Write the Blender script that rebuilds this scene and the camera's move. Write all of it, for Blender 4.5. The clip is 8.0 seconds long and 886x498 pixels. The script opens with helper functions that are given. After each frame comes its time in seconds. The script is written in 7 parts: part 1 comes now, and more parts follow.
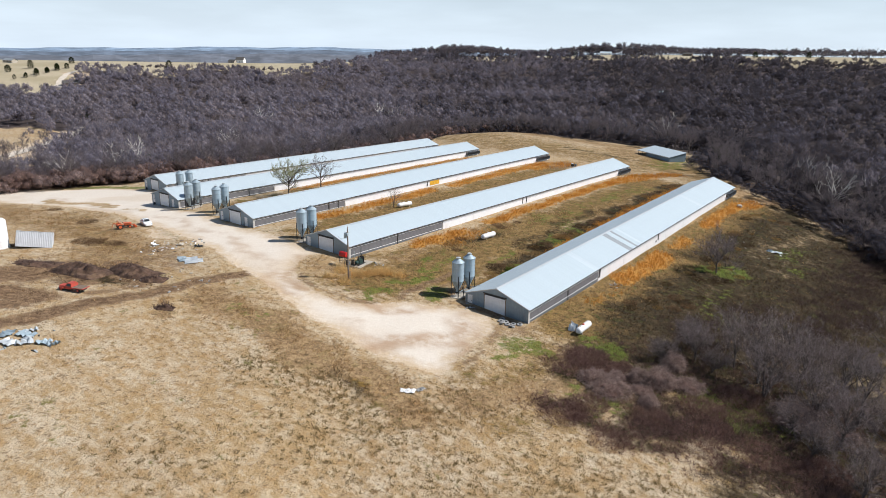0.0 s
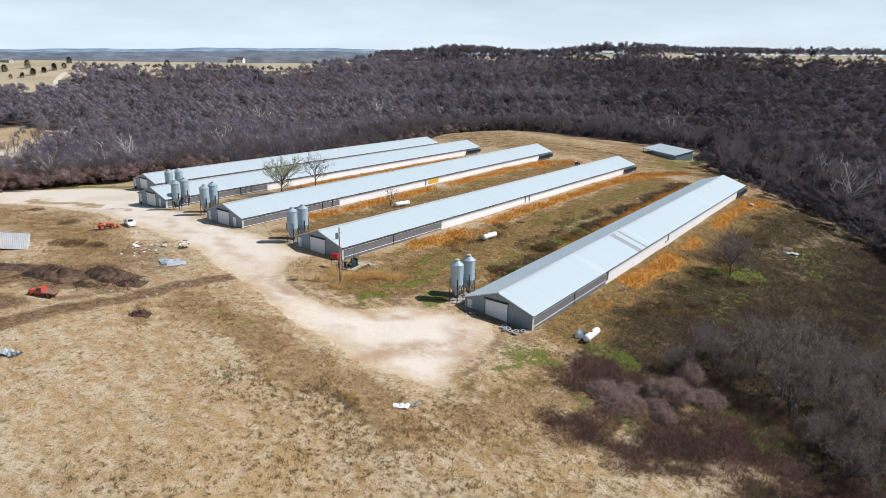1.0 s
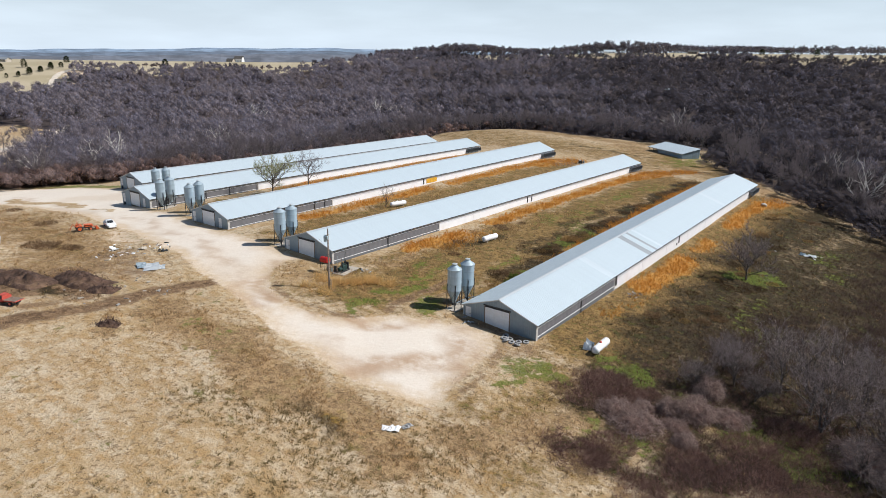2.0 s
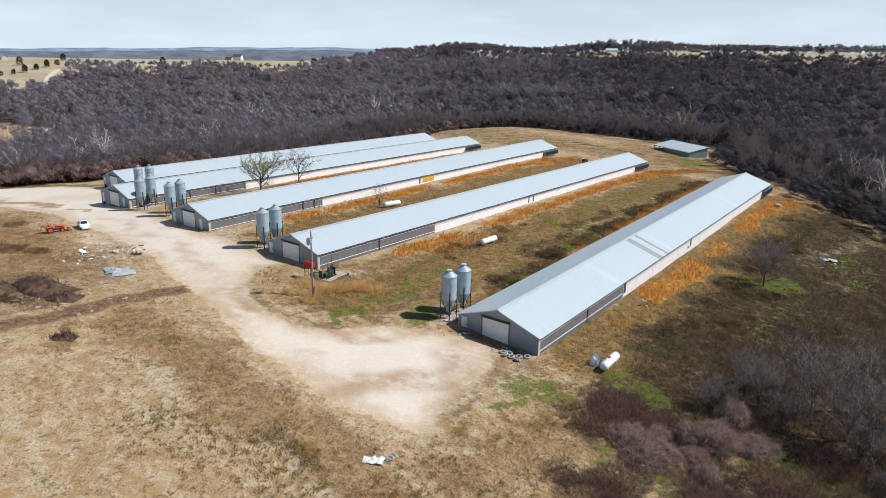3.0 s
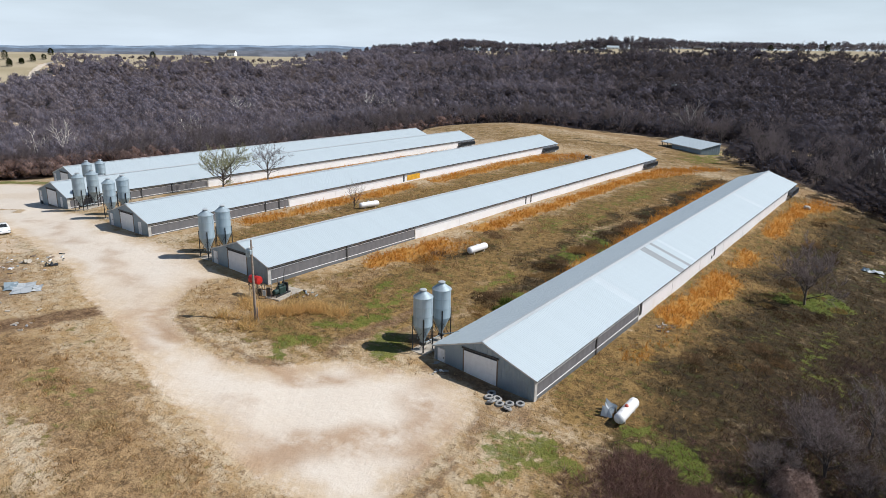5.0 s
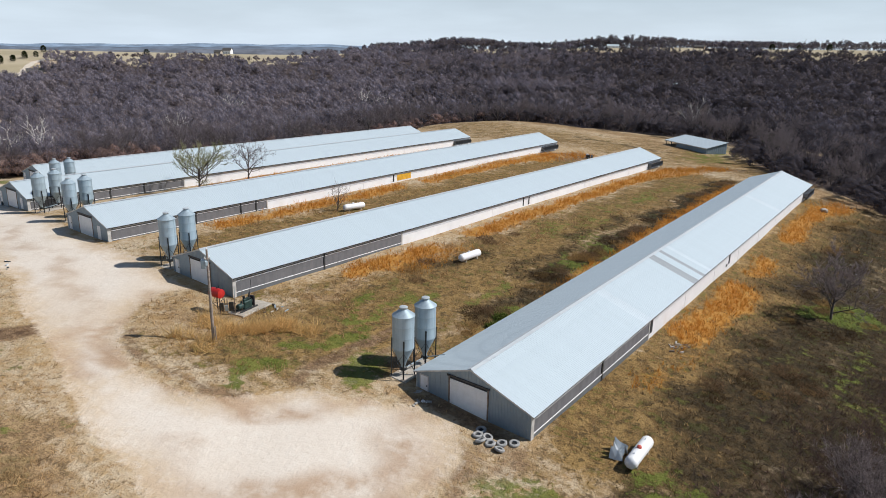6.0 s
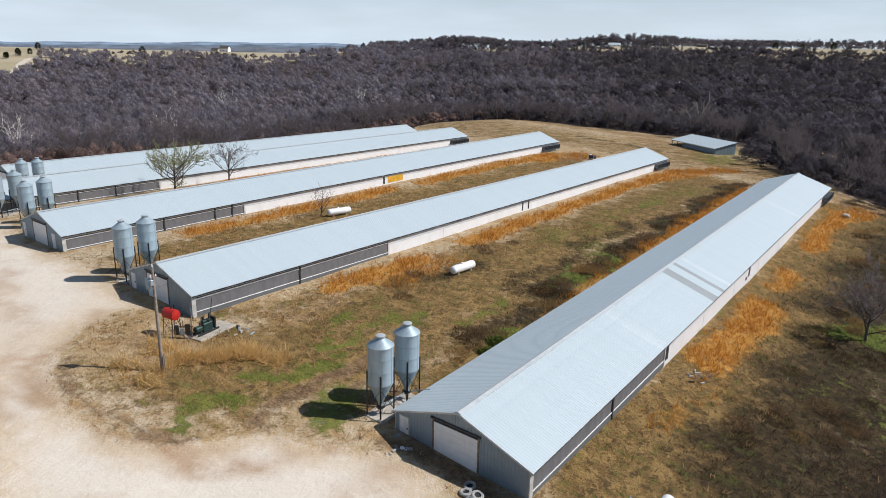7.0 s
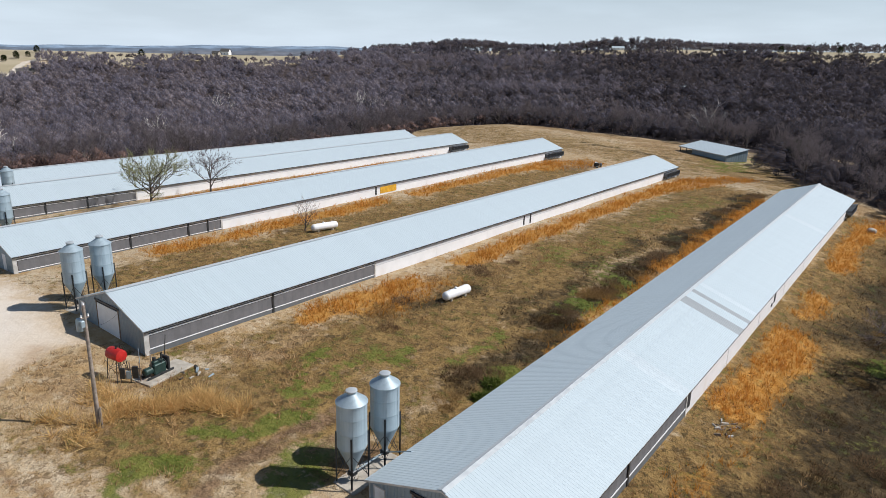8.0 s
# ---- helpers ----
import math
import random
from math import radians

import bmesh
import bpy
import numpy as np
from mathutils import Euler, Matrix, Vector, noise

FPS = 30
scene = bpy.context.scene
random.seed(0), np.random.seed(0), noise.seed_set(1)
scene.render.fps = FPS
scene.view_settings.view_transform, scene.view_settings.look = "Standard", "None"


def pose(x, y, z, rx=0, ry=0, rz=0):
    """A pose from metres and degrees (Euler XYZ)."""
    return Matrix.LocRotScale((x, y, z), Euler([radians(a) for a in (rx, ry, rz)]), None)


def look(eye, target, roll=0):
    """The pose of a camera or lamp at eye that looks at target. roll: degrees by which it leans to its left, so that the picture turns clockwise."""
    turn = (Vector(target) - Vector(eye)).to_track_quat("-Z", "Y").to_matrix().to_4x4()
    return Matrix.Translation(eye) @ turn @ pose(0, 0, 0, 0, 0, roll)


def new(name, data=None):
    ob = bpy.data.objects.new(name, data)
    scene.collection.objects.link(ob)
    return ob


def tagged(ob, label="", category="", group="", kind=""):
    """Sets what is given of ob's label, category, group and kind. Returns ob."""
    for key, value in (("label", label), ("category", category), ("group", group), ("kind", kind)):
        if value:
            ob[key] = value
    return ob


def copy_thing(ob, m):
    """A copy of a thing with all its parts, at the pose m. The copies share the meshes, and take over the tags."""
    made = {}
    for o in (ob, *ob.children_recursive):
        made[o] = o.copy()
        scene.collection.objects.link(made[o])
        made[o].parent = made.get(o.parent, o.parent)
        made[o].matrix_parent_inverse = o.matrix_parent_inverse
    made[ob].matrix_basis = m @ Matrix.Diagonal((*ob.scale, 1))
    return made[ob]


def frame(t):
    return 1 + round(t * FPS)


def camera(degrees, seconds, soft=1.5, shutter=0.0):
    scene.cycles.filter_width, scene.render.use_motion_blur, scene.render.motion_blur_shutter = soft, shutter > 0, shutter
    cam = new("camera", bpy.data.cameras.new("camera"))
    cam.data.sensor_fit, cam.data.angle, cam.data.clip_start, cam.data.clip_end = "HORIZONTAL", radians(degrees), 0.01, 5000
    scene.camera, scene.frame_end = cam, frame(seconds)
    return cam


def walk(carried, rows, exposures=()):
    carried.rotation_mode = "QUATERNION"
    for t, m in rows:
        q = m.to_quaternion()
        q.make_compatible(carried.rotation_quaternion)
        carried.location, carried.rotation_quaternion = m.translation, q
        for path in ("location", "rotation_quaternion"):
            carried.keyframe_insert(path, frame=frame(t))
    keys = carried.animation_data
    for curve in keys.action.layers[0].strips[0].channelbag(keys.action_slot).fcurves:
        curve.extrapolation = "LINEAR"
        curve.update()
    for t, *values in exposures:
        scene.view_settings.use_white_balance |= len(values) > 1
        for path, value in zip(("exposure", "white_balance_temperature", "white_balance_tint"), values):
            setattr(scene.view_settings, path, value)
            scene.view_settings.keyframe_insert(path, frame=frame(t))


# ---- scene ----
cam = camera(67.3, 8.0, soft=0.8)
PATH = [
    (0, (0.572, -0.395, 42.448), (-0.5846, 1.1339, 41.8787), 1.26),
    (0.5, (-1.337, 2.616, 41.381), (-2.4953, 4.1446, 40.8122), 1.19),
    (1, (-3.336, 5.703, 40.420), (-4.4963, 7.2303, 39.8527), 1.15),
    (1.5, (-5.401, 8.934, 39.516), (-6.5628, 10.4604, 38.9494), 1.12),
    (3, (-11.845, 19.777, 36.836), (-13.0107, 21.2999, 36.2686), 1.16),
    (3.5, (-14.054, 23.760, 35.908), (-15.2198, 25.2823, 35.3403), 1.21),
    (4, (-16.290, 27.881, 34.966), (-17.4555, 29.4036, 34.3981), 1.25),
    (4.5, (-18.553, 32.099, 34.026), (-19.7178, 33.6220, 33.4572), 1.31),
    (6, (-25.493, 44.893, 31.474), (-26.6544, 46.4187, 30.9030), 1.48),
    (6.5, (-27.839, 49.082, 30.830), (-28.9995, 50.6069, 30.2582), 1.54),
    (7, (-30.180, 53.197, 30.361), (-31.3413, 54.7210, 29.7877), 1.58),
    (7.5, (-32.494, 57.243, 30.111), (-33.6585, 58.7653, 29.5400), 1.61),
    (8, (-34.752, 61.246, 30.131), (-35.9216, 62.7671, 29.5667), 1.63),
]
EXPO = [(0, 0.05), (3, -0.03), (4.5, -0.07), (7, -0.14), (8, -0.14)]
walk(cam, [(t, look(eye, target, roll)) for t, eye, target, roll in PATH], EXPO)

# ---------------------------------------------------------------- world, sun, exposure
SUN_DIR = Vector((0.54, 0.45, 0.735)).normalized()
world = bpy.data.worlds.new("sky")
scene.world = world
world.use_nodes = True
wt = world.node_tree
wt.nodes.clear()
w_out = wt.nodes.new("ShaderNodeOutputWorld")
w_bg = wt.nodes.new("ShaderNodeBackground")
w_sky = wt.nodes.new("ShaderNodeTexSky")
w_sky.sky_type, w_sky.sun_disc = "NISHITA", False
w_sky.sun_elevation = math.asin(SUN_DIR.z)
w_sky.sun_rotation = math.atan2(SUN_DIR.x, SUN_DIR.y)
w_sky.altitude, w_sky.air_density, w_sky.dust_density, w_sky.ozone_density = 250, 1.0, 0.15, 2.5
w_bg.inputs["Strength"].default_value = 0.072
w_at = wt.nodes.new("ShaderNodeTexCoord")
w_xyz = wt.nodes.new("ShaderNodeSeparateXYZ")
w_cloud = wt.nodes.new("ShaderNodeTexNoise")
w_cloud.inputs["Scale"].default_value, w_cloud.inputs["Detail"].default_value = 5.0, 7.0
w_fac = wt.nodes.new("ShaderNodeMapRange")
w_fac.interpolation_type = "SMOOTHSTEP"
w_fac.inputs["From Min"].default_value, w_fac.inputs["From Max"].default_value = -0.02, 0.24
w_fac.inputs["To Min"].default_value, w_fac.inputs["To Max"].default_value = 0.98, 0.04
w_thin = wt.nodes.new("ShaderNodeMapRange")
w_thin.inputs["From Min"].default_value, w_thin.inputs["From Max"].default_value = 0.4, 0.65
w_thin.inputs["To Min"].default_value, w_thin.inputs["To Max"].default_value = 0.95, 1.05
w_veil = wt.nodes.new("ShaderNodeMix")
w_veil.data_type, w_veil.blend_type = "RGBA", "MULTIPLY"
w_veil.inputs["Factor"].default_value = 1.0
w_veil.inputs["A"].default_value = (10.2, 11.9, 13.7, 1)
wt.links.new(w_at.outputs["Generated"], w_xyz.inputs[0])
w_flat = wt.nodes.new("ShaderNodeMapping")
w_flat.inputs["Scale"].default_value = (1.0, 1.0, 6.0)
wt.links.new(w_at.outputs["Generated"], w_flat.inputs["Vector"])
wt.links.new(w_flat.outputs[0], w_cloud.inputs["Vector"])
wt.links.new(w_xyz.outputs["Z"], w_fac.inputs["Value"])
wt.links.new(w_cloud.outputs["Fac"], w_thin.inputs["Value"])
wt.links.new(w_thin.outputs[0], w_veil.inputs["B"])
w_mix = wt.nodes.new("ShaderNodeMix")
w_mix.data_type = "RGBA"
wt.links.new(w_veil.outputs["Result"], w_mix.inputs["B"])
wt.links.new(w_fac.outputs[0], w_mix.inputs["Factor"])
wt.links.new(w_sky.outputs[0], w_mix.inputs["A"])
wt.links.new(w_mix.outputs["Result"], w_bg.inputs["Color"])
wt.links.new(w_bg.outputs[0], w_out.inputs["Surface"])
sun = new("sun", bpy.data.lights.new("sun", "SUN"))
sun.data.energy, sun.data.angle, sun.data.color = 5.0, radians(0.6), (1.0, 0.965, 0.925)
sun.matrix_world = look(SUN_DIR * 400, (0, 0, 0))
scene.view_settings.exposure = 0.0


# ---------------------------------------------------------------- materials
class Nodes:
    """A small helper to wire a material's nodes."""

    def __init__(self, name):
        self.mat = bpy.data.materials.new(name)
        self.mat.use_nodes = True
        self.t = self.mat.node_tree
        self.bsdf = self.t.nodes["Principled BSDF"]
        self.at = None

    def put(self, key, value):
        self._set(self.bsdf.inputs[key], value)
        return self

    def _set(self, socket, value):
        if isinstance(value, bpy.types.NodeSocket):
            self.t.links.new(value, socket)
        elif isinstance(value, (tuple, list)):
            socket.default_value = (*value, 1.0) if len(value) == 3 and socket.type == "RGBA" else value
        else:
            socket.default_value = value

    def place(self):
        if self.at is None:
            self.at = self.t.nodes.new("ShaderNodeTexCoord").outputs["Object"]
        return self.at

    def stretch(self, x, y, z):
        n = self.t.nodes.new("ShaderNodeMapping")
        self._set(n.inputs["Vector"], self.place())
        n.inputs["Scale"].default_value = (x, y, z)
        return n.outputs[0]

    def noise(self, scale, detail=3.0, rough=0.6, vector=None):
        n = self.t.nodes.new("ShaderNodeTexNoise")
        self._set(n.inputs["Vector"], vector or self.place())
        n.inputs["Scale"].default_value, n.inputs["Detail"].default_value, n.inputs["Roughness"].default_value = scale, detail, rough
        return n.outputs["Fac"]

    def ramp(self, fac, a, b, lo=0.0, hi=1.0):
        n = self.t.nodes.new("ShaderNodeMapRange")
        n.interpolation_type = "SMOOTHSTEP"
        for key, v in (("Value", fac), ("From Min", a), ("From Max", b), ("To Min", lo), ("To Max", hi)):
            self._set(n.inputs[key], v)
        return n.outputs[0]

    def math(self, op, a, b=0.0):
        n = self.t.nodes.new("ShaderNodeMath")
        n.operation = op
        self._set(n.inputs[0], a)
        self._set(n.inputs[1], b)
        return n.outputs[0]

    def mix(self, fac, a, b, mode="MIX"):
        n = self.t.nodes.new("ShaderNodeMix")
        n.data_type, n.blend_type = "RGBA", mode
        self._set(n.inputs["Factor"], fac)
        self._set(n.inputs["A"], a)
        self._set(n.inputs["B"], b)
        return n.outputs["Result"]

    def attr(self, name):
        n = self.t.nodes.new("ShaderNodeAttribute")
        n.attribute_name = name
        return n.outputs["Fac"]

    def random(self):
        return self.t.nodes.new("ShaderNodeObjectInfo").outputs["Random"]

    def island(self):
        return self.t.nodes.new("ShaderNodeNewGeometry").outputs["Random Per Island"]

    def bump(self, height, distance, strength=1.0):
        n = self.t.nodes.new("ShaderNodeBump")
        n.inputs["Distance"].default_value, n.inputs["Strength"].default_value = distance, strength
        self._set(n.inputs["Height"], height)
        self._set(self.bsdf.inputs["Normal"], n.outputs[0])
        return self


def plain(name, colour, rough=0.7, metal=0.0, vary=0.25, scale=2.0, fine=14.0, bump=0.01, stain=None, by_object=0.0, island=0.0):
    """A surface with two scales of variation round a base colour."""
    n = Nodes(name)
    dark = tuple(c * (1 - vary) for c in colour)
    light = tuple(min(1.0, c * (1 + vary)) for c in colour)
    col = n.mix(n.ramp(n.noise(scale), 0.3, 0.7), dark, light)
    col = n.mix(n.ramp(n.noise(fine, 2), 0.3, 0.75, 0.0, 0.35), col, dark)
    if stain:
        col = n.mix(n.ramp(n.noise(scale * 0.35, 5, 0.7), 0.52, 0.72, 0.0, 0.8), col, stain)
    if by_object:
        col = n.mix(n.ramp(n.random(), 0, 1, 0, by_object), col, dark)
    if island:
        col = n.mix(n.ramp(n.island(), 0, 1, 0, island), col, light)
    n.put("Base Color", col).put("Roughness", n.ramp(n.noise(fine * 0.6), 0.3, 0.7, max(0.05, rough - 0.12), min(1.0, rough + 0.1))).put("Metallic", metal)
    if bump:
        n.bump(n.noise(fine, 3), bump, 0.6)
    return n.mat


def ground_material():
    n = Nodes("ground_cover")
    big, mid, small, fine = n.noise(0.045, 4), n.noise(0.21, 4, 0.65), n.noise(0.9, 4, 0.7), n.noise(4.5, 3, 0.7)
    speck = n.noise(13.0, 2, 0.7)
    clump, hassock = n.noise(0.6, 4, 0.72), n.noise(1.35, 3, 0.7, n.stretch(1.0, 0.8, 1.0))

    def zone(name, soft=0.25, rough=0.9):
        a = n.math("ADD", n.attr(name), n.math("MULTIPLY", n.math("SUBTRACT", n.math("ADD", n.math("MULTIPLY", mid, 0.5), n.math("MULTIPLY", small, 0.5)), 0.5), 2.6 * rough))
        return n.ramp(a, 0.5 - soft, 0.5 + soft)

    # dry straw-coloured grass
    streak = n.noise(0.5, 4, 0.6, n.stretch(0.55, 1.5, 1.0))
    straw = n.mix(n.ramp(streak, 0.40, 0.62), (0.39, 0.27, 0.142), (0.475, 0.365, 0.238))
    straw = n.mix(n.ramp(mid, 0.48, 0.62, 0, 0.75), straw, (0.545, 0.45, 0.325))
    straw = n.mix(n.ramp(big, 0.48, 0.62, 0, 0.6), straw, (0.41, 0.28, 0.137))
    straw = n.mix(n.ramp(small, 0.55, 0.66, 0, 0.5), straw, (0.35, 0.235, 0.118))
    straw = n.mix(n.ramp(clump, 0.51, 0.60, 0, 0.5), straw, (0.565, 0.47, 0.34))
    straw = n.mix(n.ramp(clump, 0.45, 0.38, 0, 0.55), straw, (0.37, 0.225, 0.095))
    clod = n.ramp(hassock, 0.58, 0.64, 0, 0.8)
    straw = n.mix(clod, straw, (0.20, 0.135, 0.075))
    straw = n.mix(n.ramp(fine, 0.55, 0.7, 0, 0.25), straw, (0.27, 0.185, 0.10))
    straw = n.mix(n.ramp(speck, 0.52, 0.7, 0, 0.18), straw, (0.64, 0.53, 0.385))
    brown = n.mix(n.ramp(small, 0.35, 0.65), (0.235, 0.145, 0.070), (0.39, 0.262, 0.140))
    brown = n.mix(n.ramp(fine, 0.48, 0.62, 0, 0.6), brown, (0.11, 0.07, 0.04))
    brown = n.mix(n.ramp(speck, 0.53, 0.65, 0, 0.6), brown, (0.40, 0.29, 0.165))
    brown = n.mix(n.ramp(clump, 0.51, 0.58, 0, 0.7), brown, (0.42, 0.29, 0.155))
    brown = n.mix(n.ramp(hassock, 0.54, 0.62, 0, 0.55), brown, (0.09, 0.058, 0.032))
    brown = n.mix(n.ramp(n.noise(0.33, 3), 0.56, 0.64, 0, 0.4), brown, (0.27, 0.205, 0.085))
    col = n.mix(zone("brown", 0.22, 1.1), straw, brown)
    olive = n.mix(n.ramp(small, 0.35, 0.65), (0.155, 0.092, 0.035), (0.285, 0.178, 0.07))
    olive = n.mix(n.ramp(fine, 0.48, 0.64, 0, 0.6), olive, (0.07, 0.058, 0.028))
    olive = n.mix(n.ramp(speck, 0.54, 0.68, 0, 0.5), olive, (0.30, 0.215, 0.115))
    olive = n.mix(n.ramp(clump, 0.51, 0.57, 0, 0.7), olive, (0.32, 0.21, 0.082))
    olive = n.mix(n.ramp(clump, 0.45, 0.38, 0, 0.7), olive, (0.125, 0.115, 0.030))
    olive = n.mix(n.ramp(hassock, 0.55, 0.62, 0, 0.75), olive, (0.075, 0.052, 0.024))
    col = n.mix(zone("olive"), col, olive)
    weed = n.mix(n.ramp(small, 0.35, 0.68), (0.032, 0.024, 0.012), (0.068, 0.048, 0.023))
    weed = n.mix(n.ramp(fine, 0.5, 0.7, 0, 0.6), weed, (0.030, 0.021, 0.014))
    weed = n.mix(n.ramp(clump, 0.52, 0.6, 0, 0.6), weed, (0.095, 0.064, 0.032))
    weed = n.mix(n.ramp(clump, 0.45, 0.38, 0, 0.6), weed, (0.055, 0.060, 0.018))
    weed = n.mix(n.ramp(hassock, 0.54, 0.6, 0, 0.7), weed, (0.020, 0.015, 0.010))
    col = n.mix(zone("weed", 0.42, 1.0), col, weed)
    rust = n.mix(n.ramp(small, 0.35, 0.65), (0.42, 0.19, 0.035), (0.50, 0.27, 0.075))
    rust = n.mix(n.ramp(fine, 0.5, 0.7, 0, 0.5), rust, (0.25, 0.11, 0.03))
    col = n.mix(zone("rust"), col, rust)
    green = n.mix(n.ramp(small, 0.35, 0.65), (0.07, 0.105, 0.014), (0.15, 0.175, 0.035))
    col = n.mix(n.math("MULTIPLY", zone("green", 0.18, 1.5), 0.8), col, green)
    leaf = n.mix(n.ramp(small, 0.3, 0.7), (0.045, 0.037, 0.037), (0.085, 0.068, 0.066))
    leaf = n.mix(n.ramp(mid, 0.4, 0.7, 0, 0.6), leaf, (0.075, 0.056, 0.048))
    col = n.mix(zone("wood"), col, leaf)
    pasture = n.mix(n.ramp(n.noise(0.02, 4), 0.35, 0.65), (0.46, 0.395, 0.28), (0.38, 0.325, 0.215))
    col = n.mix(zone("pasture", 0.2, 0.1), col, pasture)
    soil = n.mix(n.ramp(small, 0.35, 0.65), (0.125, 0.075, 0.042), (0.30, 0.195, 0.112))
    soil = n.mix(n.ramp(fine, 0.45, 0.7, 0, 0.6), soil, (0.075, 0.048, 0.03))
    col = n.mix(zone("soil"), col, soil)
    worn = n.math("ADD", n.attr("worn"), n.math("MULTIPLY", n.math("SUBTRACT", mid, 0.5), 1.6))
    gravel = n.mix(n.ramp(worn, 0.0, 0.75), (0.55, 0.43, 0.30), (0.68, 0.61, 0.525))
    gravel = n.mix(n.ramp(small, 0.45, 0.75, 0, 0.45), gravel, (0.74, 0.69, 0.61))
    gravel = n.mix(n.ramp(big, 0.5, 0.66, 0, 0.4), gravel, (0.57, 0.455, 0.33))
    gravel = n.mix(n.ramp(fine, 0.55, 0.7, 0, 0.3), gravel, (0.47, 0.37, 0.27))
    gravel = n.mix(n.ramp(speck, 0.58, 0.75, 0, 0.4), gravel, (0.40, 0.30, 0.21))
    rut = n.math("MULTIPLY", n.attr("rut"), n.ramp(mid, 0.3, 0.6))
    gravel = n.mix(n.math("MULTIPLY", rut, 0.75), gravel, (0.36, 0.22, 0.12))
    col = n.mix(zone("road", 0.13, 0.5), col, gravel)
    n.put("Base Color", col).put("Roughness", 0.95).put("Specular IOR Level", 0.15)
    relief = n.math("ADD", n.math("ADD", n.math("MULTIPLY", fine, 0.6), n.math("MULTIPLY", speck, 0.25)), n.math("ADD", small, n.math("MULTIPLY", hassock, 1.6)))
    flat = n.math("SUBTRACT", 1.0, n.math("MULTIPLY", n.attr("road"), 0.75))
    n.bump(n.math("MULTIPLY", relief, flat), 0.26, 0.8)
    return n.mat


def galvanised(name, colour, rough=0.42, metal=0.35, by_object=0.12, streak=0.3):
    n = Nodes(name)
    dark = tuple(c * 0.82 for c in colour)
    col = n.mix(n.ramp(n.noise(1.0, 4, 0.6, n.stretch(0.25, 3.0, 0.25)), 0.35, 0.7, 0, streak), colour, dark)
    col = n.mix(n.ramp(n.noise(0.12, 3), 0.4, 0.7, 0, min(0.35, 1.5 * streak)), col, dark)
    col = n.mix(n.ramp(n.random(), 0.0, 1.0, 0.0, by_object), col, tuple(c * 0.7 for c in colour))
    n.put("Base Color", col).put("Roughness", n.ramp(n.noise(2.0), 0.3, 0.7, rough - 0.08, rough + 0.12)).put("Metallic", metal)
    return n.mat


def bin_metal():
    n = Nodes("bin_steel")
    col = n.mix(n.ramp(n.noise(1.2, 4, 0.6, n.stretch(2.5, 2.5, 0.18)), 0.35, 0.7, 0, 0.8), (0.37, 0.46, 0.515), (0.29, 0.37, 0.42))
    col = n.mix(n.ramp(n.noise(9, 3), 0.5, 0.8, 0, 0.3), col, (0.5, 0.54, 0.56))
    n.put("Base Color", col).put("Roughness", n.ramp(n.noise(3), 0.3, 0.7, 0.42, 0.56)).put("Metallic", 0.3)
    return n.mat


def twig_material(name, dark, light, third=None, through_=0.45, patch=0.11, deep=0.6, lace=0.0):
    """Thin stems and blades: light comes partly through."""
    n = Nodes(name)
    col = n.mix(n.island(), dark, light)
    if third:
        col = n.mix(n.ramp(n.noise(0.03, 3), 0.42, 0.62, 0, 0.8), col, third)
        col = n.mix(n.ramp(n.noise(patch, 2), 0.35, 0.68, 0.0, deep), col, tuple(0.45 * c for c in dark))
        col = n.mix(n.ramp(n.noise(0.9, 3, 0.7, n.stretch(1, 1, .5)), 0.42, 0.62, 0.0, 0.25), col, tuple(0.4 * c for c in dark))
    n.t.nodes.remove(n.bsdf)
    d, tr, mx = (n.t.nodes.new("ShaderNodeBsdf" + k) for k in ("Diffuse", "Translucent", "Transparent"))
    n.t.nodes.remove(mx)
    mx = n.t.nodes.new("ShaderNodeMixShader")
    mx.inputs[0].default_value = through_
    n.t.links.new(col, d.inputs["Color"])
    n.t.links.new(col, tr.inputs["Color"])
    n.t.links.new(d.outputs[0], mx.inputs[1])
    n.t.links.new(tr.outputs[0], mx.inputs[2])
    surface = mx
    if lace:
        # twigs too fine to build one by one: the clumps are an open lace
        gap, surface = n.t.nodes.new("ShaderNodeBsdfTransparent"), n.t.nodes.new("ShaderNodeMixShader")
        n.t.links.new(n.ramp(n.noise(lace, 3, 0.7, n.stretch(1, 1, .45)), 0.36, 0.62, 0.2, 0.68), surface.inputs[0])
        n.t.links.new(gap.outputs[0], surface.inputs[1])
        n.t.links.new(mx.outputs[0], surface.inputs[2])
    n.t.links.new(surface.outputs[0], n.t.nodes["Material Output"].inputs["Surface"])
    return n.mat


def bark_material(name, dark, light, blotch=None):
    n = Nodes(name)
    col = n.mix(n.ramp(n.noise(6, 4, 0.7, n.stretch(1, 1, 0.25)), 0.3, 0.7), dark, light)
    if blotch:
        col = n.mix(n.ramp(n.noise(1.4, 4), 0.48, 0.6), col, blotch)
    n.put("Base Color", col).put("Roughness", 0.9)
    n.bump(n.noise(9, 3, 0.7, n.stretch(1, 1, 0.3)), 0.02)
    return n.mat


def glass_material():
    n = Nodes("window_glass")
    n.put("Base Color", (0.03, 0.035, 0.04)).put("Roughness", 0.08).put("Metallic", 0.0)
    return n.mat


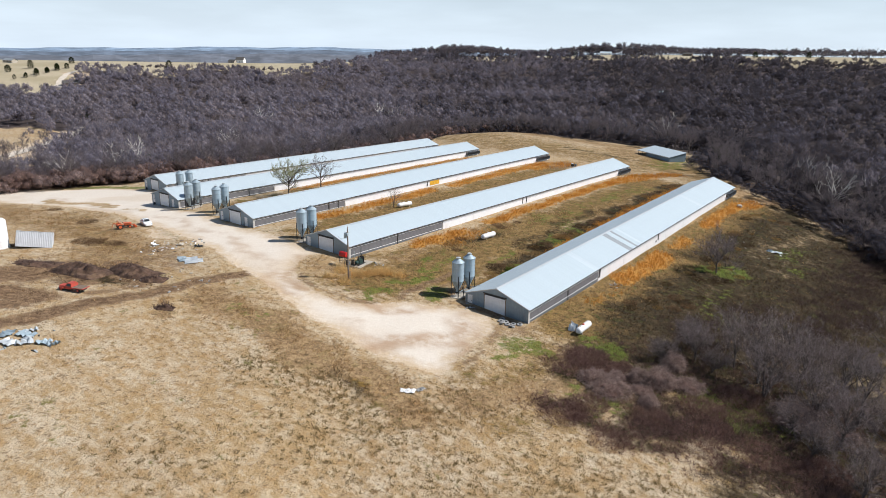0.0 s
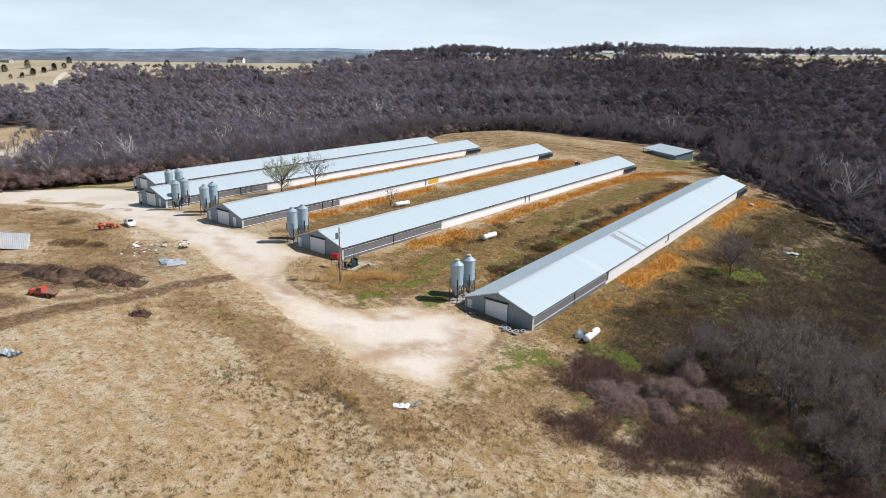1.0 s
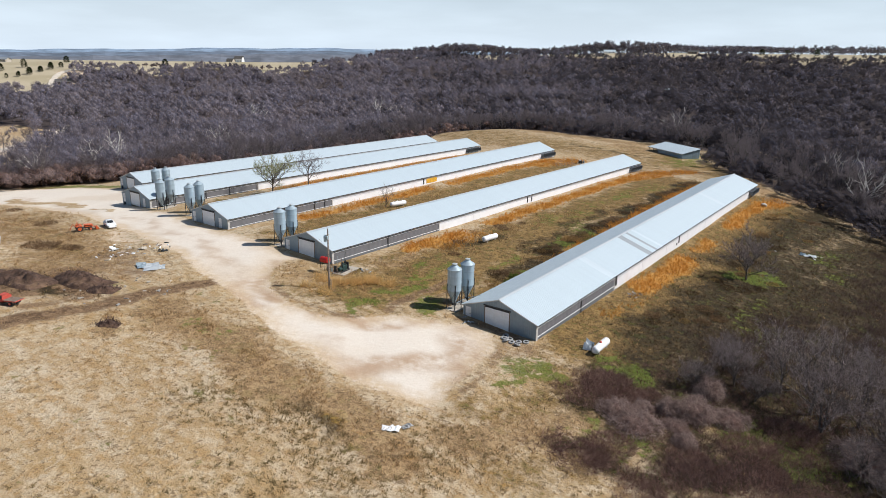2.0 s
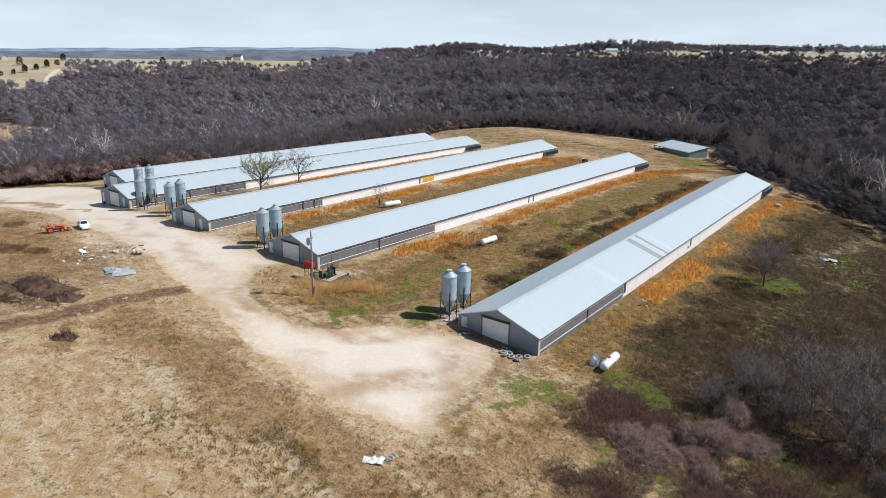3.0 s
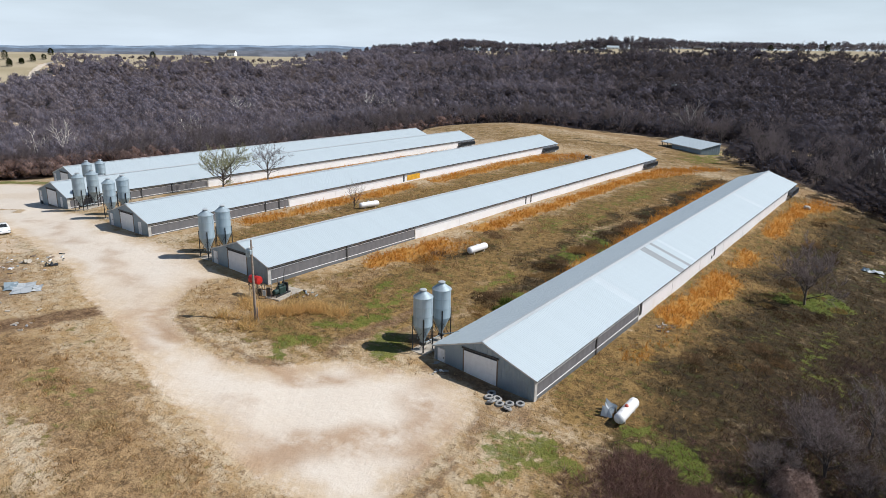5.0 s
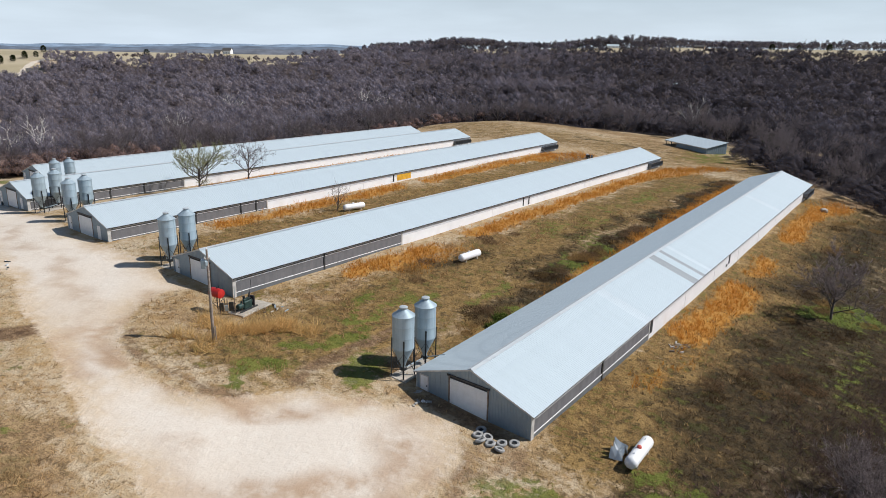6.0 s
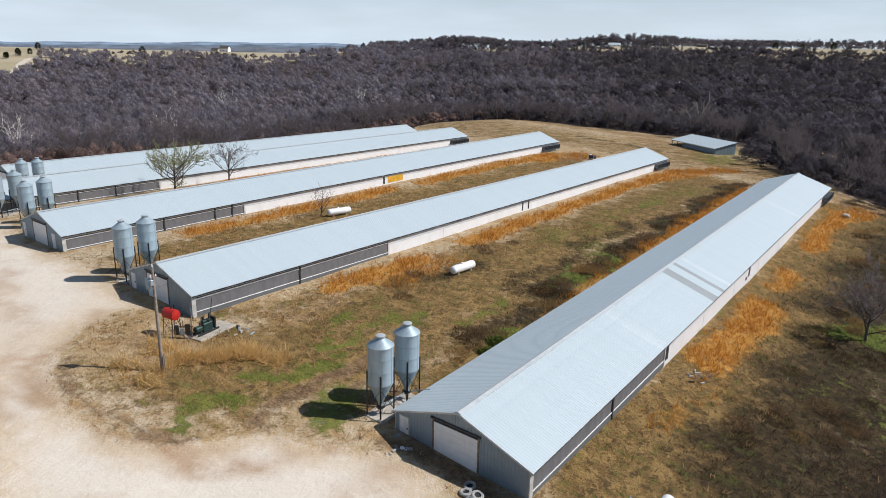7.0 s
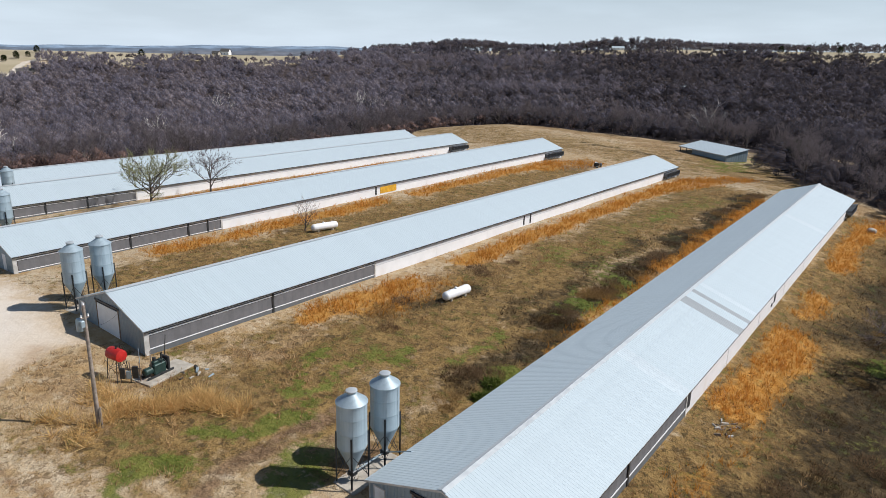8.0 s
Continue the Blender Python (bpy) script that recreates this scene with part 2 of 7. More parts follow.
GROUND = ground_material()
ROOF = galvanised("roof_steel", (0.505, 0.59, 0.635), rough=0.5, metal=0.1, by_object=0.07, streak=0.08)
ROOF_DULL = galvanised("dull_roof_steel", (0.33, 0.36, 0.38), rough=0.6, metal=0.2)
ROOF_PALE = galvanised("pale_roof_steel", (0.575, 0.655, 0.70), rough=0.45, metal=0.1, by_object=0.2)
RIDGE = galvanised("ridge_steel", (0.60, 0.64, 0.66), by_object=0.05)
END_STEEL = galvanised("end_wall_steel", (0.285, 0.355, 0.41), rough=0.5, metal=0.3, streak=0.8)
KNEE = galvanised("knee_wall_steel", (0.16, 0.175, 0.19), rough=0.6, metal=0.2, streak=0.8)
SHED_STEEL = galvanised("shed_steel", (0.25, 0.33, 0.40), rough=0.5, metal=0.2, streak=0.9)
BIN = bin_metal()
WHITE_WALL = plain("white_wall_panel", (0.80, 0.81, 0.83), 0.6, vary=0.04, scale=0.5, fine=6, stain=(0.72, 0.70, 0.68))
WHITE = plain("white_paint", (0.82, 0.83, 0.84), 0.45, vary=0.05, scale=1.5, stain=(0.70, 0.69, 0.66))
UPPER = plain("pale_grey_panel", (0.58, 0.60, 0.63), 0.7, vary=0.08, scale=0.9, fine=5)
CURTAIN = plain("grey_curtain", (0.15, 0.15, 0.16), 0.75, vary=0.1, scale=0.9, fine=5, stain=(0.12, 0.12, 0.125))
TRIM = plain("pale_trim", (0.55, 0.54, 0.52), 0.6, vary=0.2, scale=1.2)
# near-black; on gaps, doorways and vents it stands in for unlit depth
DARK = plain("dark_opening", (0.025, 0.025, 0.028), 0.9, vary=0.3)
DARK_STEEL = plain("dark_steel", (0.06, 0.065, 0.07), 0.5, 0.6, vary=0.3)
WOOD = plain("weathered_wood", (0.22, 0.17, 0.13), 0.9, vary=0.35, scale=3, fine=22)
POLE_WOOD = plain("pole_wood", (0.30, 0.25, 0.21), 0.9, vary=0.3, scale=4, fine=20)
CONCRETE = plain("pale_concrete", (0.45, 0.41, 0.35), 0.9, vary=0.2, scale=1.0, fine=9, stain=(0.26, 0.19, 0.13))
RED = plain("red_enamel", (0.50, 0.022, 0.018), 0.45, vary=0.2, scale=1.5, stain=(0.30, 0.03, 0.02))
ORANGE = plain("orange_paint", (0.62, 0.12, 0.035), 0.5, vary=0.2, scale=2, stain=(0.30, 0.10, 0.05))
OLD_RED = plain("faded_red_paint", (0.52, 0.08, 0.055), 0.6, vary=0.25, scale=1.5, stain=(0.36, 0.16, 0.10))
YELLOW = plain("yellow_panel", (0.70, 0.38, 0.03), 0.6, vary=0.2, scale=1.2)
RUBBER = plain("rubber", (0.03, 0.03, 0.03), 0.85, vary=0.3)
PALE_RUBBER = plain("pale_ring", (0.34, 0.34, 0.335), 0.8, vary=0.25, scale=3, stain=(0.25, 0.23, 0.21))
GREEN_STEEL = plain("green_machine_paint", (0.02, 0.05, 0.045), 0.45, 0.2, vary=0.3)
GLASS = glass_material()
CAR_WHITE = plain("white_car_paint", (0.80, 0.81, 0.82), 0.22, vary=0.02, bump=0)
ROOF_DARK = plain("dark_shingle", (0.09, 0.085, 0.08), 0.9, vary=0.3)
BARK = bark_material("bark", (0.075, 0.06, 0.052), (0.16, 0.135, 0.12))
BARK_PALE = bark_material("pale_bark", (0.48, 0.45, 0.41), (0.78, 0.75, 0.70), (0.50, 0.45, 0.39))
TWIG = twig_material("bare_twigs", (0.13, 0.108, 0.112), (0.26, 0.22, 0.225))
TWIG_DARK = twig_material("dark_twigs", (0.06, 0.047, 0.046), (0.42, 0.35, 0.335), None, 0.25)
TWIG_PALE = twig_material("pale_twigs", (0.20, 0.175, 0.16), (0.34, 0.305, 0.28))
TWIG_BUD = twig_material("budding_twigs", (0.24, 0.23, 0.12), (0.42, 0.42, 0.22))
TWIG_WOODS = twig_material("woodland_twigs", (0.115, 0.103, 0.114), (0.25, 0.223, 0.245), (0.20, 0.155, 0.15), 0.35, 0.13, 0.55)
# one twig colour in four strengths; the steps carry painted shade and haze
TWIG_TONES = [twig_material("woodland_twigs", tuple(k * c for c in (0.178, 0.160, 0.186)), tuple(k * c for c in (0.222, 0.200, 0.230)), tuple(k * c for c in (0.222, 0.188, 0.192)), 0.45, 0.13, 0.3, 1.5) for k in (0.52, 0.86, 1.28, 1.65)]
VINE = twig_material("vine_stems", (0.15, 0.10, 0.09), (0.56, 0.43, 0.375), None, 0.3)
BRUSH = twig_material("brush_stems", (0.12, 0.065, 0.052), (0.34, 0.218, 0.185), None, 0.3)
CEDAR = twig_material("cedar_needles", (0.014, 0.022, 0.010), (0.045, 0.055, 0.022))
LEAFY = twig_material("evergreen_vine_leaves", (0.07, 0.10, 0.02), (0.17, 0.20, 0.055))
STRAW_BLADE = twig_material("straw_blades", (0.48, 0.33, 0.165), (0.70, 0.54, 0.33), (0.66, 0.43, 0.18), 0.5, 0.5, 0.0)
GOLD_BLADE = twig_material("golden_straw_blades", (0.58, 0.39, 0.16), (0.86, 0.63, 0.31), None, 0.5)
GREEN_BLADE = twig_material("green_blades", (0.10, 0.16, 0.02), (0.26, 0.31, 0.06), None, 0.5)
RUST_BLADE = twig_material("rust_blades", (0.46, 0.19, 0.035), (0.72, 0.38, 0.095))
WEED_BLADE = twig_material("weed_stems", (0.045, 0.029, 0.018), (0.16, 0.105, 0.06), None, 0.4)
DEAD_WEED = twig_material("dead_weed_stems", (0.13, 0.082, 0.05), (0.34, 0.225, 0.13), None, 0.4)
THATCH = twig_material("brown_thatch", (0.26, 0.16, 0.075), (0.62, 0.43, 0.23), None, 0.5)
OLIVE_BLADE = twig_material("olive_blades", (0.22, 0.132, 0.052), (0.50, 0.33, 0.145))
BROWN_BLADE = twig_material("brown_blades", (0.22, 0.13, 0.065), (0.74, 0.51, 0.27))
# distance haze is put into these base colours, bluest on the farthest hills
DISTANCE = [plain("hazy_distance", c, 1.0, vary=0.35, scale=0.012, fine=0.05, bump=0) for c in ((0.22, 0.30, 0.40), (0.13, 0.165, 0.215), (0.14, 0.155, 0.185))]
TUSSOCK = twig_material("tussock_blades", (0.22, 0.165, 0.08), (0.46, 0.35, 0.19))
BRAMBLE = twig_material("dark_brambles", (0.060, 0.040, 0.038), (0.18, 0.125, 0.115), None, 0.3)
SOIL = plain("dark_earth", (0.085, 0.048, 0.032), 0.95, vary=0.5, scale=0.8, fine=5, bump=0.12, stain=(0.20, 0.125, 0.075))
GRAVEL = plain("pale_lane_gravel", (0.62, 0.55, 0.46), 0.95, vary=0.15, scale=0.3, fine=3)
TWIG_EDGE = twig_material("edge_brush_twigs", (0.17, 0.128, 0.122), (0.36, 0.275, 0.262), (0.31, 0.205, 0.18), 0.3, 0.2, 0.45, 2.2)
BUSHES = twig_material("bush_twigs", (0.19, 0.128, 0.115), (0.40, 0.285, 0.255), (0.34, 0.22, 0.185), 0.3, 0.2, 0.4, 2.2)

# ---------------------------------------------------------------- the lie of the land
GRID_X = np.array([-420, -260, -195, -155, -125, -95, -75, -55, -35, 0, 60, 200], float)
GRID_Y = np.array([-120, -40, 30, 60, 90, 150, 215, 265, 320, 420], float)
GRID_Z = [
    "2 5 7 8 8 7 5 3 -1 -4 -8 -12",
    "0 4 6 7 7 6 4 2 -1 -4 -8 -12",
    "-3 0 3 5 5 4.6 2.8 1.6 -1 -4 -8 -12",
    "-5 -4 0.5 2.6 3.2 3.2 1.9 0.3 -1.3 -4 -9 -12",
    "-8 -6 -1.3 2.0 3.2 2.8 1.5 0.0 -1.2 -4.5 -9 -12",
    "-9 -8 -1.6 1.9 3.4 2.5 2.5 1.4 -1.5 -6 -10 -13",
    "-10 -9 -1.9 1.7 3.7 2.0 2.6 2.8 0.0 -5 -10 -13",
    "-10 -6 -0.6 1.3 1.7 1.2 0.8 0.2 -3 -8 -12 -14",
    "-10 -3 3.2 1.2 0.6 0.9 -0.4 -4.0 -8 -12 -14 -15",
    "-10 -12 -11 -10 -10 -10 -10 -10 -11 -12 -14 -15",
]
GRID_Z = np.array([[float(v) for v in row.split()] for row in GRID_Z])
RIGHT_D = [0, 330, 420, 520, 785, 900, 1000, 1080, 1300, 1500, 1900, 2600, 5000, 9000]
RIGHT_Z = [-4, -6, -11, -9, 3, 14, 28, 38, 40, 40, 34, 10, -20, -20]
LEFT_D = [0, 250, 420, 600, 780, 860, 1040, 1180, 1500, 2200, 5000, 9000]
LEFT_Z = [2, -4, -12, -10, 0, 11, 19, 16, 0, -20, -40, -40]


def ease(v, a, b):
    w = np.clip((np.asarray(v, float) - a) / (b - a), 0, 1)
    return w * w * (3 - 2 * w)


def spline_rows(xs, x, rows):
    """Smooth (Catmull-Rom) interpolation over uneven knots along the last axis of rows, one value for each x."""
    slope = np.gradient(rows, xs, axis=-1)
    i = np.clip(np.searchsorted(xs, x) - 1, 0, len(xs) - 2)
    h = xs[i + 1] - xs[i]
    u = np.clip((x - xs[i]) / h, 0, 1)
    a, b = rows[..., i], rows[..., i + 1]
    p, q = slope[..., i] * h, slope[..., i + 1] * h
    return a * (2 * u**3 - 3 * u**2 + 1) + p * (u**3 - 2 * u**2 + u) + b * (3 * u**2 - 2 * u**3) + q * (u**3 - u**2)


def land(x, y):
    """The ground's height at x, y (arrays)."""
    x, y = np.broadcast_arrays(np.asarray(x, float), np.asarray(y, float))
    shape, x, y = x.shape, x.ravel(), y.ravel()
    by_row = spline_rows(GRID_X, x, GRID_Z)
    slope = np.gradient(by_row, GRID_Y, axis=0)
    i = np.clip(np.searchsorted(GRID_Y, y) - 1, 0, len(GRID_Y) - 2)
    k = np.arange(len(x))
    h = GRID_Y[i + 1] - GRID_Y[i]
    u = np.clip((y - GRID_Y[i]) / h, 0, 1)
    a, b, p, q = by_row[i, k], by_row[i + 1, k], slope[i, k] * h, slope[i + 1, k] * h
    near = a * (2 * u**3 - 3 * u**2 + 1) + p * (u**3 - 2 * u**2 + u) + b * (3 * u**2 - 2 * u**3) + q * (u**3 - u**2)
    d = np.hypot(x, y)
    left = np.degrees(np.arctan2(-x, y))
    w = ease(left, 36, 51)
    rd, ld = np.array(RIGHT_D, float), np.array(LEFT_D, float)
    far = (1 - w) * spline_rows(rd, d, np.array(RIGHT_Z, float)) + w * spline_rows(ld, d, np.array(LEFT_Z, float))
    far = far - (1 - w) * ease(left, 20, 40) * ease(d, 850, 1150) * 9.0
    far = far + (1 - ease(left, 16, 30)) * ease(d, 940, 1080) * 2.5 + (1 - ease(left, 6, 14)) * ease(d, 940, 1080) * 1.5
    far = far + ease(d, 500, 1500) * 3.0 * (np.sin(x / 210 + 1.3) * np.cos(y / 260) + 0.6 * np.sin((x - y) / 120))
    r = np.hypot(x + 80, y - 140)
    m = ease(r, 170, 300)
    small = 0.12 * np.sin(x / 5.3 + np.sin(y / 7.0)) * np.cos(y / 6.1) + 0.06 * np.sin(x / 1.9 + y / 2.7)
    return ((1 - m) * near + m * far + small * 0.6).reshape(shape)



# ---------------------------------------------------------------- building blocks
class Geo:
    """Collects faces for one mesh."""

    def __init__(self):
        self.v, self.f = [], []

    def poly(self, *pts):
        k = len(self.v)
        self.v += [tuple(p) for p in pts]
        self.f.append(tuple(range(k, k + len(pts))))
        return self

    def box(self, x0, y0, z0, x1, y1, z1, m=None):
        k = len(self.v)
        pts = [Vector((x, y, z)) for z in (z0, z1) for x, y in ((x0, y0), (x1, y0), (x1, y1), (x0, y1))]
        self.v += [tuple(m @ p) if m else tuple(p) for p in pts]
        self.f += [tuple(k + i for i in f) for f in ((3, 2, 1, 0), (4, 5, 6, 7), (0, 1, 5, 4), (1, 2, 6, 5), (2, 3, 7, 6), (3, 0, 4, 7))]
        return self

    def chamfered(self, x0, y0, z0, x1, y1, z1, c, m=None):
        """A box with its upright and upper edges cut off by c."""
        k = len(self.v)
        rings = []
        for z, e in ((z0, 0.0), (z1 - c, 0.0), (z1, c)):
            a, b, p, q = x0 + e, y0 + e, x1 - e, y1 - e
            rings.append([(a + c, b, z), (p - c, b, z), (p, b + c, z), (p, q - c, z), (p - c, q, z), (a + c, q, z), (a, q - c, z), (a, b + c, z)])
        for ring in rings:
            self.v += [tuple(m @ Vector(p)) if m else p for p in ring]
        for r in range(2):
            for i in range(8):
                j = (i + 1) % 8
                self.f.append((k + r * 8 + i, k + r * 8 + j, k + r * 8 + 8 + j, k + r * 8 + 8 + i))
        self.f += [tuple(k + 16 + i for i in range(8)), tuple(k + 7 - i for i in range(8))]
        return self

    def lathe(self, profile, n=24, m=None, close=True):
        """Turns (radius, z) pairs round the z axis."""
        k = len(self.v)
        for r, z in profile:
            for i in range(n):
                a = 2 * math.pi * i / n
                p = Vector((r * math.cos(a), r * math.sin(a), z))
                self.v.append(tuple(m @ p) if m else tuple(p))
        for j in range(len(profile) - 1):
            for i in range(n):
                h = (i + 1) % n
                self.f.append((k + j * n + i, k + j * n + h, k + (j + 1) * n + h, k + (j + 1) * n + i))
        if close:
            self.f.append(tuple(k + n - 1 - i for i in range(n)))
            self.f.append(tuple(k + (len(profile) - 1) * n + i for i in range(n)))
        return self

    def rod(self, a, b, r0, r1=None, n=6):
        a, b = Vector(a), Vector(b)
        r1 = r0 if r1 is None else r1
        m = Matrix.Translation(a) @ (b - a).to_track_quat("Z", "Y").to_matrix().to_4x4()
        return self.lathe([(r0, 0), (r1, (b - a).length)], n, m)

    def mesh(self, name, material):
        me = bpy.data.meshes.new(name)
        me.from_pydata(self.v, [], self.f)
        me.materials.append(material)
        me.update()
        return me


def part(name, geo, material, parent, label="", smooth=False):
    """Links geo as ONE mesh object under a thing or a part."""
    me = geo if isinstance(geo, bpy.types.Mesh) else geo.mesh(name, material)
    if smooth:
        me.shade_smooth()
        me.set_sharp_from_angle(angle=radians(40))
    ob = new(name, me)
    ob.parent = parent
    return tagged(ob, label)


def thing(name, label, category, group="", m=None):
    ob = new(name)
    ob.empty_display_size = 0.2
    if m is not None:
        ob.matrix_world = m
    return tagged(ob, label, category, group)


def raw_mesh(name, verts, faces, material, kind="", label="", category=""):
    """One mesh object out of numpy arrays of corners and triangles."""
    me = bpy.data.meshes.new(name)
    verts, faces = np.asarray(verts, np.float32), np.asarray(faces, np.int32)
    n, k = len(faces), faces.shape[1]
    me.vertices.add(len(verts))
    me.vertices.foreach_set("co", verts.ravel())
    me.loops.add(n * k)
    me.loops.foreach_set("vertex_index", faces.ravel())
    me.polygons.add(n)
    me.polygons.foreach_set("loop_start", np.arange(0, n * k, k, dtype=np.int32))
    me.update(calc_edges=True)
    me.materials.append(material)
    return me


def on_land(x, y):
    return float(land(x, y))


# ---------------------------------------------------------------- ground, in one sheet to the horizon
ROAD = [(-262, 66), (-212, 70), (-191, 77), (-164, 79.3), (-149, 77.4), (-137, 77), (-123, 75.3), (-113.6, 74), (-102.2, 70.7), (-94.5, 69.5), (-88.5, 68.2), (-82, 66.2),
        (-74.5, 65.0), (-67.5, 64.2), (-61.1, 63.6), (-55.8, 63.8), (-52.3, 64.6), (-49.2, 65.2), (-49.5, 68.2), (-50.8, 72), (-51.1, 77.2), (-52.0, 83), (-55, 86.6),
        (-60.2, 86.5), (-65, 83.6), (-68.6, 81.8), (-70.8, 78.8), (-72.2, 75.6), (-75.8, 73.5), (-80.2, 72.6), (-84.9, 72.9), (-89.2, 74.3), (-92.4, 77.0), (-95.3, 80.6),
        (-96.9, 84), (-96.2, 87), (-102, 87.4), (-110.6, 89), (-119.6, 88.6), (-129.4, 88.2), (-142.7, 91.6), (-156, 91), (-172, 98), (-190, 108), (-204, 110), (-222, 106), (-240, 88), (-262, 84)]
# bare soil; the stroke along y 88 also paints shade below the gable
SOIL_AND_SHADE = [(-92, 78.2, -88.5, 75.4, .5, .5), (-88.5, 75.4, -84.6, 74.0, .5, .55), (-84.6, 74.0, -80, 73.7, .5, .55), (-80, 73.7, -75.8, 74.8, .5, .55), (-75.8, 74.8, -72.4, 77, .5, .5), (-96.5, 70, -99.4, 57, 1.7, .95), (-99.4, 57, -99.2, 46, 1.9, .9), (-99.2, 46, -101, 28, 2.1, .9), (-116, 36, -107, 40, 2.6, 1), (-125, 49, -111, 47.5, 2.6, 1), (-119, 56.5, -106, 54, 2.4, 1), (-121, 44, -127, 36, 5, .9), (-104, 52, -104, 46, 1.4, .7), (-108, 36, -112, 26, 3, .7),
         (-52, 82, -49, 88, 2.6, .5), (-60, 91, -66, 93, 2.2, .7), (-70, 77, -75, 74.5, 1.2, .6), (-44, 209, -36, 222, 4, .6), (-84, 226, -76, 238, 5, .6),
         (-112, 215, -113, 228, 4, .6), (-250, 95, -224, 100, 4, .5), (-120, 66, -110, 62, 5, .5), (-190, 104, -176, 106, 4, .5), (-230, 300, -175, 318, 6, .6), (-72, 98, -72, 91, 0.7, .75), (-72, 91, -70.5, 82, 0.8, .75), (-69.5, 98, -69, 90, .5, .6), (-61, 87.9, -51, 88.1, 1.0, .7), (-50.8, 84, -49.6, 76, .7, .6), (-49.6, 76, -49, 70, .7, .5)]
GREENS = [(-75.0, 77.5, -73.4, 82, 1.0, .95), (-75.2, 85, -74, 92.5, 1.1, 1), (-76, 93, -75, 97, .7, .6), (-78, 93, -80, 101, .8, .85), (-70, 111, -71, 118, 1.2, .6), (-76, 99, -73, 106, 1.3, .6), (-66, 88, -68, 91, 2.0, .9), (-60, 104, -63, 112, 1.6, .9), (-39, 92, -32, 88, 1.6, .7), (-47, 80, -44, 84, 2.5, .6),
          (-37.5, 141, -30, 147, 2.2, .85), (-28, 118, -31, 132, 3, .25), (-26, 90, -18, 88, 3, .6), (-33, 72, -31, 77, 2.6, .6), (-13, 84, -9, 90, 3, .6), (-240, 96, -212, 112, 3, .8),
          (-87, 60, -80, 58, 2, .3), (-104, 58, -112, 58, 4, .35), (-85, 255, -90, 285, 6, .5), (-78, 140, -74, 200, 3, .35), (-66, 130, -70, 150, 3, .45), (-21, 160, -27, 176, 3, .35), (-104, 92, -104, 96, 2, .8), (-139, 98, -140, 95, 2, .6)]
RUSTS = [(-86.5, 106, -86.5, 122, 1.8, .9), (-86, 134, -86, 226, 1.9, 1), (-46, 121, -45.4, 142, 2.0, 1), (-46, 150, -46, 158, 1.4, .7), (-46, 172, -45.5, 200, 1.5, .9), (-45.5, 106, -45, 116, 1.5, .35),
         (-117.5, 106, -118, 150, 1.9, .8), (-118, 160, -118, 218, 1.8, .8), (-116, 206, -113, 228, 3, .7), (-64.5, 150, -64.5, 206, 1.1, .9), (-82, 225, -78, 236, 3.5, .9), (-85, 205, -80, 222, 3, .6),
         (-84, 112, -83, 124, 2.2, .5), (-45, 200, -42, 208, 2.5, .8), (-152, 128, -152, 215, 1.2, .6), (-64, 118, -64.5, 150, .8, .6), (-37, 59, -58, 55, 2, .25)]
BROWNS = [(-92, 83, -77, 80, 3.4, .62), (-86, 88, -78, 90, 3, .7), (-84.5, 97, -84, 103, 1.8, .9), (-81, 110, -79.5, 116, 2.2, 1), (-82, 126, -80.5, 136, 1.6, 1), (-93, 58.5, -76, 58.4, 3.9, .9), (-76, 58.4, -60, 57, 3.9, .9), (-60, 57, -47, 57, 3.3, .85), (-96, 52, -88, 50, 1.4, .7), (-80, 94, -84, 102, 3.5, .8), (-83, 113, -79, 150, 3.6, .8),
          (-86, 78, -82, 82, 2.0, .35), (-118, 56, -128, 60, 8, .7), (-130, 66, -160, 68, 5, .7), (-170, 70, -150, 60, 9, .6), (-170, 62, -200, 66, 6, .7), (-44, 98, -38, 118, 4, .7), (-43, 118, -40, 200, 3.4, .7), (-42, 62, -36, 74, 4, .7),
          (-40, 70, -42, 84, 3, .5), (-70, 160, -72, 214, 3, .7), (-112, 104, -112, 150, 3, .5), (-145, 40, -135, 30, 8, .5), (-70, 240, -120, 290, 8, .7), (-120, 300, -190, 312, 6, .8), (-130, 262, -190, 250, 6, .6), (-46, 214, -62, 240, 5, .7)]
